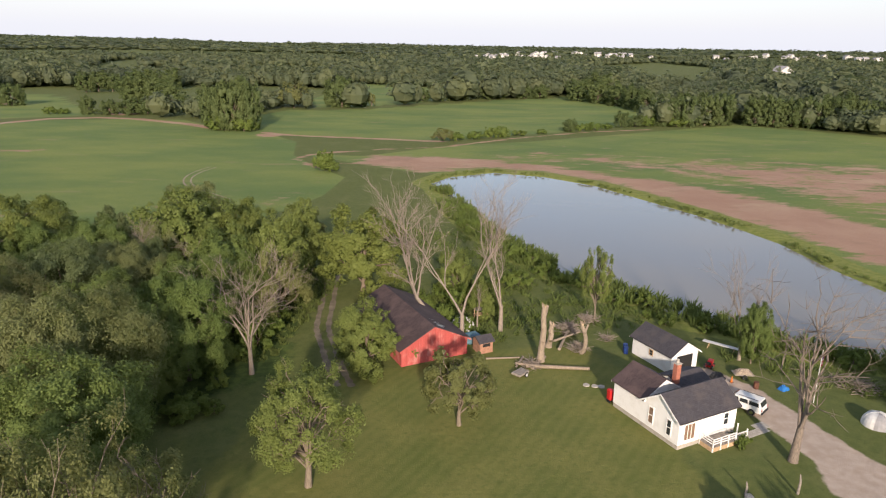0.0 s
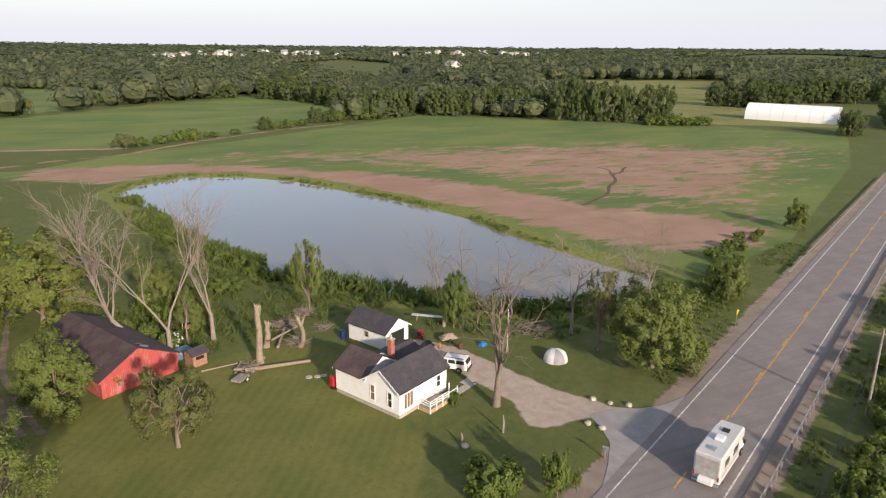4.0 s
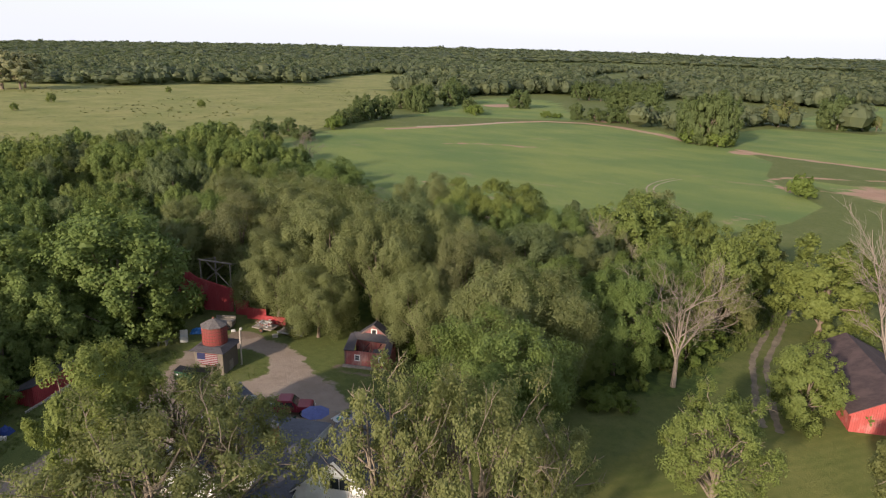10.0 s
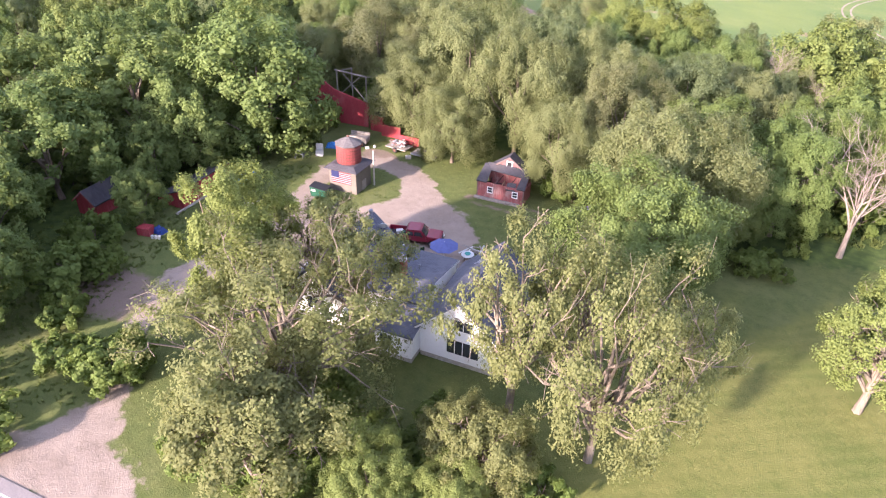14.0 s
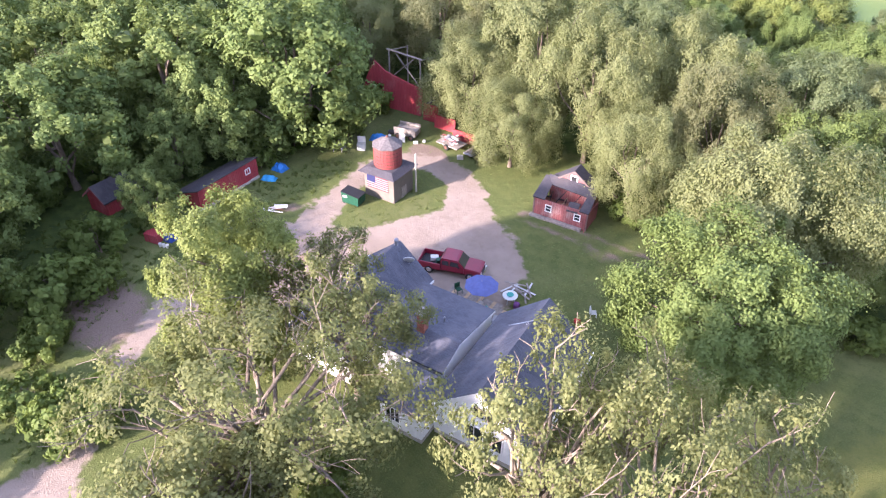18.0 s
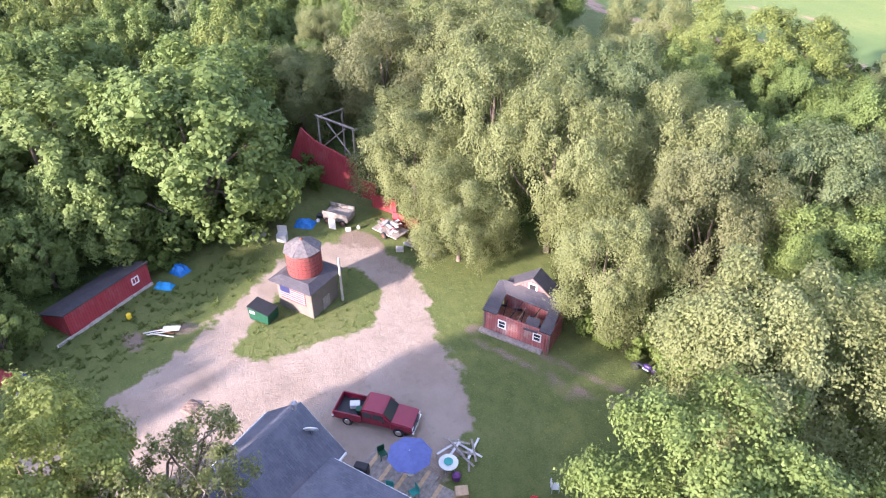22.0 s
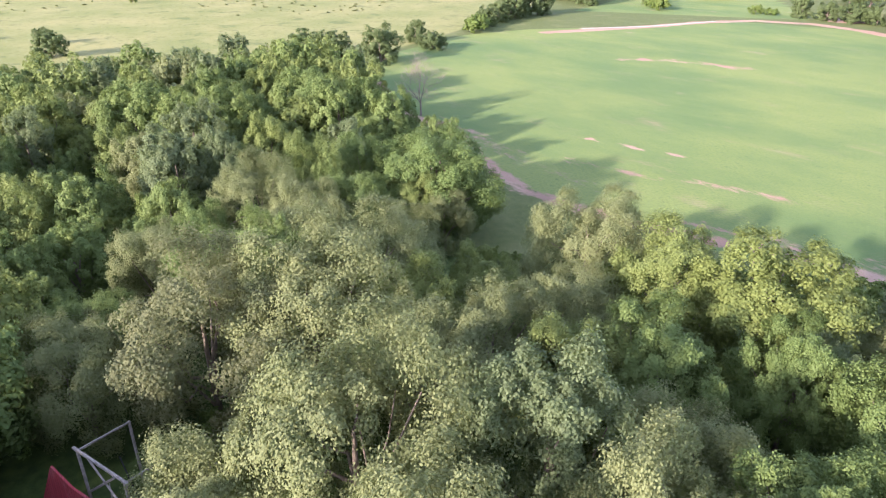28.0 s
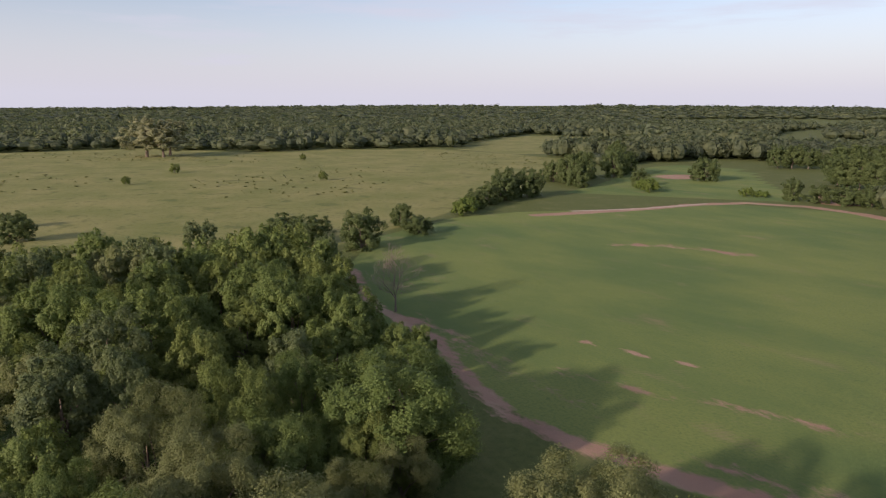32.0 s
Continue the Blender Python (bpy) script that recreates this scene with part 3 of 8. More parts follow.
def tuft_leaves(rng, c, r, mid, count, size, droop, open_crown, stretch=1.3):
    """Leaves round the tufts, which reach outwards and up; open crowns are filled loosely through."""
    w = r ** 2
    pick = rng.choice(len(c), count, p=w / w.sum())
    out = c - mid
    out /= np.linalg.norm(out, axis=1, keepdims=True) + 1e-9
    axis = out + rng.normal(0, 0.45, c.shape) + (0, 0, 0.45 - 0.5 * droop)
    axis /= np.linalg.norm(axis, axis=1, keepdims=True)
    out, axis = out[pick], axis[pick]
    d = rng.normal(0, 1, (count, 3)) + out * (0.3 if open_crown else 0.6) + (0, 0, 0.15)
    d /= np.linalg.norm(d, axis=1, keepdims=True)
    k = rng.uniform(0.2, 1.15, count) if open_crown else np.clip(rng.normal(0.88, 0.22, count), 0.45, 1.5)
    along = (d * axis).sum(1)[:, None] * axis
    p = c[pick] + (along * stretch + (d - along) * 0.82) * (r[pick] * k)[:, None]
    p[:, 2] -= droop * np.maximum(0.2 - d[:, 2], 0) * r[pick] * rng.uniform(0.2, 1.3, count)
    if not open_crown:
        keep = np.ones(count, bool)
        for i in range(0, count, 8000):
            q = p[i:i + 8000]
            far = np.linalg.norm(q[:, None].astype(np.float32) - c[None].astype(np.float32), axis=2) / r[None].astype(np.float32)
            far[np.arange(len(q)), pick[i:i + 8000]] = 9
            keep[i:i + 8000] = far.min(1) > 0.55
        p, d, out = p[keep], d[keep], out[keep]
    nrm = d * 0.5 + out * 0.42 + rng.normal(0, 0.32, d.shape) + (0, 0, 0.15)
    return leaf_quads(rng, p, nrm, size, droop)


def core_quads(rng, centres, radii, squash=0.85):
    """Rough inner masses of the boughs, as loose quads."""
    out = []
    m, k = 5, 7
    for c, r in zip(centres, radii):
        th, ph = np.linspace(0.05, math.pi - 0.05, m), np.linspace(0, 2 * math.pi, k + 1)
        jit = rng.uniform(0.8, 1.1, (m, k))
        jit = np.concatenate([jit, jit[:, :1]], 1)
        g = np.stack([np.sin(th)[:, None] * np.cos(ph)[None], np.sin(th)[:, None] * np.sin(ph)[None], np.cos(th)[:, None] * np.ones(k + 1)[None] * squash], -1) * jit[..., None] * r * 0.4 + np.array(c)
        out.append(np.stack([g[:-1, :-1], g[1:, :-1], g[1:, 1:], g[:-1, 1:]], 2).reshape(-1, 4, 3))
    return np.concatenate(out).reshape(-1, 3)


KINDS = {   # leaf, height, crown radius, crown base, boughs, bough size, leaf clumps, leaf size, droop, tufts a bough, tuft size, tuft reach
    "maple": ("maple", 13, 6.0, 0.4, 30, 0.33, 56000, 0.20, 0.1, 12, 0.36, 0.85),
    "willow": ("willow", 13, 6.2, 0.4, 24, 0.36, 60000, 0.175, 0.6, 10, 0.40, 0.74),
    "tan": ("tan", 12, 5.6, 0.4, 24, 0.34, 50000, 0.175, 0.6, 10, 0.40, 0.76),
    "silver": ("silver", 13, 4.4, 0.4, 24, 0.36, 42000, 0.175, 0.25, 10, 0.38, 0.78),
    "yellow": ("yellow", 11.5, 4.4, 0.4, 24, 0.36, 42000, 0.18, 0.1, 11, 0.36, 0.82),
    "bright": ("bright", 12, 5.5, 0.4, 28, 0.35, 52000, 0.19, 0.15, 12, 0.36, 0.84),
    "olive": ("olive", 8, 3.6, 1.8, 20, 0.36, 21000, 0.17, 0.5, 7, 0.42, 0.75),
    "lawn": ("bright", 11.5, 5.2, 2.9, 24, 0.29, 17000, 0.20, 0.3, 8, 0.38, 0.85),
    "sparse": ("olive", 11, 4.6, 4.6, 20, 0.25, 8000, 0.17, 0.5, 6, 0.40, 0.85),
    "spread": ("olive", 12, 8.0, 2.2, 34, 0.22, 23500, 0.18, 0.6, 7, 0.38, 0.85),
    "poplar": ("poplar", 13, 4.4, 2.4, 24, 0.34, 42000, 0.175, 0.1, 9, 0.38, 0.8),
    "hedge": ("hedge", 13, 6.0, 0.4, 30, 0.33, 56000, 0.20, 0.1, 12, 0.36, 0.85),
    "bush": ("weed", 4, 2.6, 0.1, 14, 0.40, 6000, 0.24, 0.1, 7, 0.45, 0.7),
}
TREE_MESHES = {}


def tree_meshes(kind, variant, light):
    key = (kind, variant, light)
    if key in TREE_MESHES:
        return TREE_MESHES[key]
    leaf, H, R, base, boughs, bs, count, size, droop, each, small, reach = KINDS[kind]
    rng = np.random.default_rng(sum(map(ord, kind)) * 17 + variant)
    ch = H - base
    thin = kind in ("sparse", "spread", "lawn", "olive")
    mid = np.array((0, 0, base + ch * 0.46))
    cs, rs = [], []
    for i in range(boughs):
        # boughs set round an uneven egg, the widest a little below the middle
        c = 1 - (1.62 if thin else 1.78) * (i + 0.5) / boughs
        a = i * 2.4 + rng.uniform(-0.4, 0.4)
        k = rng.uniform(0.58, 0.80) if i % 4 else rng.uniform(0.30, 0.5)
        r = R * bs * rng.uniform(0.75, 1.25)
        side = math.sqrt(max(0.0, 1 - c * c)) ** 0.8
        cs.append((side * math.cos(a) * R * k, side * math.sin(a) * R * k, mid[2] + c * (ch * 0.54 - r * 0.6) * (k + 0.2)))
        rs.append(r)
    tc, tr = billow(rng, cs, rs, mid, max(3, each - 4 * min(light, 2)), small, reach)
    if light >= 2:
        tr = tr * (1.15 if light == 2 else 1.25)
    count, size = int(count * (1.5, 0.5, 0.15, 0.08)[light]), size * (0.70, 1.2, 1.9, 2.5)[light]
    V = tuft_leaves(rng, tc, tr, mid, count, size, droop, thin)
    if light and not thin:
        V = np.concatenate([V, core_quads(rng, cs, np.array(rs) * (0, 0.8, 1.2, 1.2)[light])])
    crown = fast_mesh("crown", V, np.arange(len(V)).reshape(-1, 4), [LEAF[leaf]])
    segs = []
    top = np.array((rng.uniform(-0.4, 0.4), rng.uniform(-0.4, 0.4), H * 0.62))
    r0 = H * (0.027 if thin else 0.022)
    stem = [np.zeros(3), np.array((0.1, 0.05, base + 0.5)), top * (0.8, 0.8, 0.75), top]
    if thin:
        stem[1][2] = max(1.2, base * 0.6)
    for k in range(3):
        segs.append((stem[k], stem[k + 1], r0 * (1.25, 0.9, 0.6)[k], r0 * (0.9, 0.6, 0.3)[k]))
    for c in cs[:: 1 if thin else 3]:
        # limbs rise from the fork in two bent stretches
        s = stem[1] + (stem[2] - stem[1]) * rng.uniform(0, 0.8)
        e = np.array(c)
        m1 = s + (e - s) * 0.38 + rng.normal(0, 0.3, 3) + (0, 0, 0.25)
        m2 = s + (e - s) * 0.72 + rng.normal(0, 0.35, 3)
        segs += [(s, m1, r0 * 0.44, r0 * 0.34), (m1, m2, r0 * 0.34, r0 * 0.22), (m2, e, r0 * 0.22, 0.035)]
        if thin:
            for q in range(2):
                d = rng.normal(0, 1, 3) + (c[0] / R, c[1] / R, 0.5)
                grow(rng, (m2, c)[q], d / np.linalg.norm(d), R * 0.24, 0.045, 1, segs)
    trunk = limbs_mesh("trunk", segs, LIMB if thin else BARK, 6)
    TREE_MESHES[key] = trunk, crown
    return trunk, crown


LABELS = {
    "maple": ("tall maple with a dense dark green crown", "tree"),
    "willow": ("broad tree with drooping olive-green foliage", "tree"),
    "silver": ("tall tree with pale silvery green leaves", "tree"),
    "yellow": ("tree with bright yellow-green foliage", "tree"),
    "bright": ("round broadleaf tree with fresh green leaves", "tree"),
    "olive": ("small lawn tree with thin grey-green foliage", "tree"),
    "sparse": ("half-bare tree with thin leaves and pale limbs", "tree"),
    "tan": ("broad tree with tan-tinged drooping foliage", "tree"),
    "lawn": ("open-crowned lawn tree with several forked stems", "tree"),
    "spread": ("old spreading tree with twisted limbs and thin foliage", "tree"),
    "poplar": ("tall pale poplar in the pasture", "tree"),
    "hedge": ("dense green broadleaf tree at a field edge", "tree"),
    "bush": ("leafy green bush in rough grass", "bush"),
}
VARIANTS = {"maple": 3, "hedge": 4, "poplar": 2, "willow": 3, "tan": 1, "lawn": 1, "spread": 1, "silver": 1, "yellow": 1, "bright": 2, "olive": 2, "sparse": 2, "bush": 4}
tree_no = 0
NEAR_LINE = [(-8, 20), (-30, 32), (-54, 62), (-84, 84)]      # trees near this line get the finest leaves


def plant(kind, x, y, scale=1.0, wide=1.0, z=0.0, group="", label="", light=None):
    global tree_no
    tree_no += 1
    rng = random.Random(tree_no)
    if light is None:
        off = edge_distance(np.array([[x, y]]), NEAR_LINE, False)[0]
        light = 0 if off < 35 else 1 if off < 90 else 2
        light = max(light, 1) if kind == "bush" else light
    trunk, crown = tree_meshes(kind, tree_no % VARIANTS[kind], light)
    lab, cat = LABELS[kind]
    e = thing("bush" if cat == "bush" else "tree", Matrix.LocRotScale((x, y, z), Euler((0, 0, rng.uniform(0, 6.28))), (scale * wide, scale * wide, scale)), label or lab, cat, group)
    for name, me in (("trunk", trunk), ("crown", crown)):
        o = new(name, me)
        o.parent = e
    return e


def dead_tree(x, y, height, seed, label, lean=(0, 0), forks=3, depth=3, spread=0.62, girth=1.0, wood=None):
    rng = np.random.default_rng(seed)
    height *= 0.74
    e = thing("dead_tree", pose(x, y, 0, 0, 0, 0), label, "tree", "dead trees")
    segs = []
    top = np.array((lean[0], lean[1], height * 0.3))
    r = height * 0.0175 * girth
    segs += [(np.zeros(3), top * (0.4, 0.4, 0.5), r * 1.3, r), (top * (0.4, 0.4, 0.5), top, r, r * 0.85)]
    trunk = limbs_mesh("trunk", segs, wood or DEADWOOD, 8)
    o = new("trunk", trunk)
    o.parent = e
    segs = []
    for k in range(forks):
        a = k * 6.28 / forks + rng.uniform(-0.4, 0.4)
        d = np.array((math.cos(a) * 0.27 + lean[0] * 0.08, math.sin(a) * 0.27 + lean[1] * 0.08, 1))
        grow(rng, top * (1, 1, rng.uniform(0.75, 1)), d / np.linalg.norm(d), height * rng.uniform(0.5, 0.72), r * 0.62, depth + 1, segs, spread, 0.12, (3, 5))
    o = new("bare_crown", limbs_mesh("bare_crown", segs, wood or DEADWOOD, 4))
    o.parent = e
    return e


def uv_pose(u, v, z=0.0, turn=0.0):
    x, y = road_xy(u, v)
    return pose(x, y, z, 0, 0, ROAD_TURN + turn)


# ---- road ----
def asphalt_build(n):
    c = n.mix(n.ramp(n.noise(0.25, 6, 0.65), 0.3, 0.7), (0.195, 0.172, 0.16), (0.255, 0.225, 0.208))
    c = n.mix(n.ramp(n.noise(14, 4), 0.4, 0.75), c, (0.155, 0.138, 0.13))
    c = n.mix(n.math("MULTIPLY", n.ramp(n.noise(0.5, 5, vec=n.scaled(n.coords(), (0.12, 3, 1), -ROAD_TURN)), 0.45, 0.7), 0.5), c, (0.15, 0.135, 0.13))
    n.colour(c)
    n.bump(n.noise(40, 3), 0.3, 0.02)


ASPHALT = mat("asphalt", asphalt_build, 0.85)
ROADPAINT_W = plain("road_paint_white", (0.62, 0.60, 0.56), 0.7, var=0.45, scale=2)
ROADPAINT_Y = plain("road_paint_yellow", (0.62, 0.33, 0.04), 0.7, var=0.4, scale=2)
STEEL = plain("galvanised_steel", (0.52, 0.53, 0.54), 0.4, 0.8, var=0.2)
WOOD_GREY = plain("weathered_wood", (0.27, 0.235, 0.20), 0.9, var=0.4, scale=4)
WOOD_TAN = plain("fresh_wood", (0.46, 0.32, 0.19), 0.8, var=0.3, scale=4)


def strip(name, u0, u1, v0, v1, z0, z1, material, parent=None, step=40):
    bm = bmesh.new()
    n = max(1, int((u1 - u0) / step))
    for i in range(n):
        box(bm, u0 + (u1 - u0) * i / n, v0, z0, u0 + (u1 - u0) * (i + 1) / n, v1, z1)
    bmesh.ops.remove_doubles(bm, verts=bm.verts, dist=0.001)
    o = part(name, bm, material, parent)
    if parent is None:
        o.matrix_world = pose(0, 0, 0, 0, 0, ROAD_TURN)
    return o


tagged(strip("road", -1500, 1500, 9.6, 19.2, -0.2, 0.05, ASPHALT), "two-lane country road of worn grey asphalt", "road", kind="structure")
tagged(strip("edge_line", -400, 700, 10.62, 10.76, 0.05, 0.055, ROADPAINT_W), "worn white edge line", "road marking", kind="structure")
bm = bmesh.new()
for k in range(100):
    box(bm, -300 + k * 8.4, 18.23, 0.05, -291.75 + k * 8.4, 18.36, 0.055)
o = part("edge_line", bm, ROADPAINT_W)
o.matrix_world = pose(0, 0, 0, 0, 0, ROAD_TURN)
tagged(o, "worn white edge line with small breaks", "road marking", kind="structure")
bm = bmesh.new()
for k in range(60):
    box(bm, 51 - 12.2 * 10 + k * 12.2, 14.33, 0.05, 54 - 12.2 * 10 + k * 12.2, 14.47, 0.055)
box(bm, 66, 14.10, 0.05, 600, 14.23, 0.055)
o = part("centre_line", bm, ROADPAINT_Y)
o.matrix_world = pose(0, 0, 0, 0, 0, ROAD_TURN)
tagged(o, "yellow centre line on the road", "road marking", kind="structure")
APRON = plain("apron_asphalt", (0.30, 0.282, 0.265), 0.9, var=0.2, scale=0.8)
o = flat_poly("apron", [road_xy(*p) for p in [(46.8, 19.0), (68.0, 19.0), (63.6, 20.6), (61.6, 22.2), (60.6, 23.8), (57.4, 25.6), (56.0, 23.6), (54.0, 21.6), (50.6, 20.2)]], 0.035, APRON)
tagged(o, "asphalt apron where the drive meets the road", "pavement", kind="structure")


def guardrail(u0, u1, v):
    e = thing("guardrail", uv_pose(u0, v), "galvanised steel guardrail on posts beside the road", "guardrail")
    L = u1 - u0
    prof = [(-0.03, 0.45), (0.05, 0.50), (0.0, 0.57), (0.0, 0.63), (0.05, 0.70), (-0.03, 0.76), (-0.045, 0.76), (0.03, 0.70), (-0.02, 0.63), (-0.02, 0.57), (0.03, 0.50), (-0.045, 0.45)]
    bm = bmesh.new()
    a = [bm.verts.new((0, y, z)) for y, z in prof]
    b = [bm.verts.new((L, y, z)) for y, z in prof]
    for i in range(len(prof)):
        j = (i + 1) % len(prof)
        bm.faces.new((a[i], a[j], b[j], b[i]))
    part("rail", bm, STEEL, e)
    me = None
    for k in range(int(L / 1.9) + 1):
        if me is None:
            o = part("post", boxes((-0.08, -0.24, -0.05, 0.08, -0.06, 0.8, 0.01)), WOOD_GREY, e)
            me = o.data
        else:
            o = new("post", me)
            o.parent = e
        o.location.x = k * 1.9


guardrail(52, 190, 8.2)
guardrail(117.5, 230, 20.4)

# ---- wheel tracks through the young crop ----
TRACK = plain("dry_track_earth", (0.29, 0.235, 0.165), 0.95, var=0.3, scale=0.7)


def wheel_track(points, width, seed, material=TRACK, label="bare wheel track through the young crop", category="track"):
    """A ribbon of bare earth with uneven edges along a smoothed line."""
    r = random.Random(seed)
    line = [Vector((*p, 0)) for p in points]
    for _ in range(3):
        line = [line[0]] + [q for a, b in zip(line[:-1], line[1:]) for q in (a * 0.75 + b * 0.25, a * 0.25 + b * 0.75)] + [line[-1]]
    bm = bmesh.new()
    last = None
    for i, p in enumerate(line):
        d = (line[min(i + 1, len(line) - 1)] - line[max(i - 1, 0)]).normalized()
        side = Vector((-d.y, d.x, 0))
        w = width * r.uniform(0.6, 1.2) * (0.35 if i in (0, len(line) - 1) else 1)
        pair = [bm.verts.new(p + side * w / 2 + Vector((0, 0, 0.03))), bm.verts.new(p - side * w / 2 + Vector((0, 0, 0.03)))]
        if last:
            bm.faces.new((last[0], last[1], pair[1], pair[0]))
        last = pair
    tagged(part("wheel_track" if category == "track" else "gully", bm, material), label, category, kind="structure")


for off in (-1.0, 1.0):
    wheel_track([(-70 + off, 204), (-72 + off, 196), (-71.5 + off, 186), (-68 + off, 177), (-62 + off * 0.8, 169 + off * 0.6), (-52 + off * 0.6, 159 + off * 0.8)], 0.5, 3)

GULLY = plain("gully_earth", (0.13, 0.085, 0.065), 0.95, var=0.5, scale=0.8)
wheel_track([(96, 127), (104, 131.5), (111, 136), (116, 143), (121, 146.5), (125, 151), (128, 157), (134, 159), (137, 163), (141, 166)], 1.0, 8, GULLY, "dark eroded gully in the bare field", "gully")
wheel_track([(128, 157), (133, 164), (132, 169)], 0.7, 9, GULLY, "dark eroded gully in the bare field", "gully")

RUT = plain("rut_earth", (0.20, 0.165, 0.12), 0.95, var=0.4, scale=0.9)
for off in (-0.8, 0.8):
    wheel_track([(-17.8 + off, 106), (-17.3 + off, 98), (-16.6 + off, 91.4), (-16 + off, 83), (-14.2 + off, 77.5), (-12.6 + off, 72), (-10.6 + off, 67)], 0.8, 21, RUT, "worn farm track in the grass")

# ---- far things ----
MARSH_E = [(314, 1435), (477, 1595), (534, 1375), (354, 929), (300, 780), (225, 640), (190, 640), (215, 800), (234, 1047)]
VILLAGES = ((300, 1780, 235, 230), (810, 1620, 245, 200), (110, 1730, 120, 150), (432, 880, 30, 60))   # middle and half size
MARSH_W = [(-501, 973), (-628, 1326), (-682, 1653), (-543, 1281), (-421, 933), (-339, 711), (-392, 778)]
OPEN_GAP = [(-345, 420), (-300, 300), (-240, 205), (-195, 320), (-150, 350), (-130, 390), (-200, 470), (-250, 560), (-330, 560)]
ZONES_OPEN = (MARSH_E, MARSH_W, FIELD_NORTH, FIELD_BACK, OPEN_GAP, FIELD_W, FIELD_N, FIELD_E, FIELD_FAR, MEADOW, MEADOW_FAR, FIELD_GREENHOUSE, POND, LAWN, HOUSE_YARD, SOIL_RING)


def clump_variants(rng, count, quads, size, boughs=8):
    """Small leafy crowns of height 1 and radius about 0.45 for far woods."""
    out = []
    for k in range(count):
        mid = np.array((0, 0, 0.45))
        cs, rs = [], []
        for i in range(boughs):
            c = 1 - 1.5 * (i + 0.5) / boughs
            a = i * 2.4 + rng.uniform(-0.5, 0.5)
            f = rng.uniform(0.6, 1.0)
            side = math.sqrt(max(0.0, 1 - c * c))
            cs.append((side * math.cos(a) * 0.30 * f, side * math.sin(a) * 0.30 * f, 0.47 + c * 0.34 * f))
            rs.append(0.17 * rng.uniform(0.75, 1.3))
        V = tuft_leaves(rng, np.array(cs), np.array(rs), mid, quads, size, 0.0, False)
        core = core_quads(rng, [(0, 0, 0.42)], [0.85], 1.05)
        out.append(np.concatenate([V, core]).reshape(-1, 4, 3))
    return out


def scatter_mesh(name, spots, variants, rng, material):
    """spots: rows of x, y, z, width, height."""
    parts = []
    for k, V in enumerate(variants):
        s = spots[k::len(variants)]
        if not len(s):
            continue
        a = rng.uniform(0, 6.28, len(s))
        c, sn = np.cos(a), np.sin(a)
        X = V[None, :, :, 0] * c[:, None, None] - V[None, :, :, 1] * sn[:, None, None]
        Y = V[None, :, :, 0] * sn[:, None, None] + V[None, :, :, 1] * c[:, None, None]
        P = np.stack([X * s[:, 3, None, None] + s[:, 0, None, None], Y * s[:, 3, None, None] + s[:, 1, None, None],
                      V[None, :, :, 2] * s[:, 4, None, None] + s[:, 2, None, None]], -1)
        parts.append(P.reshape(-1, 3))
    V = np.concatenate(parts)
    return new(name, fast_mesh(name, V, np.arange(len(V)).reshape(-1, 4), [material]))


def in_view(pts):
    """Roughly the half of the land that the place opens on to."""
    a = np.degrees(np.arctan2(pts[:, 1] + 40, pts[:, 0] + 20))
    return (a > 8) & (a < 200)


rng = np.random.default_rng(5)


def wood_spots(inner, outer, step, height, keep):
    n = int(outer * 2 / step)
    g = (np.arange(n) - n / 2) * step
    gx, gy = np.meshgrid(g, g)
    p = np.column_stack([gx.ravel(), gy.ravel()]) + rng.uniform(-0.45, 0.45, (n * n, 2)) * step
    r = np.hypot(p[:, 0], p[:, 1])
    p = p[(r > inner) & (r < outer)]
    p = p[in_view(p)]
    p = p[keep(p)]
    h = height * rng.uniform(0.62, 1.08, len(p)) * np.where(rng.random(len(p)) < 0.06, 1.25, 1.0) * (1 + 0.25 * np.sin(p[:, 0] / 37 + 2 * np.sin(p[:, 1] / 53)))
    z = land(p)
    return np.column_stack([p, z, np.maximum(h * 1.0, step * 1.4) * rng.uniform(0.7, 1.35, len(p)), h])


def open_land(p, margin=6):
    d = np.max([edge_distance(p, z) for z in ZONES_OPEN], axis=0)
    return d > -margin


def off_village(p):
    return np.all([np.hypot((p[:, 0] - x) / a, (p[:, 1] - y) / b) > 1 for x, y, a, b in VILLAGES], axis=0) | glades(p, 21, 0.75)


def glades(p, scale, level):
    """Uneven clearings between the woods."""
    s = np.sin(p[:, 0] / scale + 1.3 * np.sin(p[:, 1] / scale * 0.7)) + np.sin(p[:, 1] / scale * 1.3 + 1.7 * np.sin(p[:, 0] / scale * 0.6))
    return s > level


V_NEAR = clump_variants(np.random.default_rng(1), 8, 150, 0.10, 9)
V_FAR = clump_variants(np.random.default_rng(2), 6, 44, 0.16, 6)
V_HORIZON = clump_variants(np.random.default_rng(3), 4, 12, 0.28, 4)
v_of = lambda p: -p[:, 0] * SU + p[:, 1] * CU
# the far belts all wear the haze-tinted leaf colour
far_a = wood_spots(230, 700, 9.5, 16.5, lambda p: ~open_land(p) & (v_of(p) > 30) & (np.hypot(p[:, 0], p[:, 1]) > 345) & (glades(p, 110, -1.2) | ((p[:, 0] > 250) & (p[:, 1] > 340))))
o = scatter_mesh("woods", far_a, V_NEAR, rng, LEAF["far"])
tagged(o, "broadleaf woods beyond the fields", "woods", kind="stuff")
far_b = wood_spots(700, 1700, 15, 17, lambda p: ~open_land(p, 4) & off_village(p) & (glades(p, 200, -1.3) | ((p[:, 0] > 300) & (p[:, 0] < 1300))))
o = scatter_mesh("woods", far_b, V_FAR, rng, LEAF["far"])
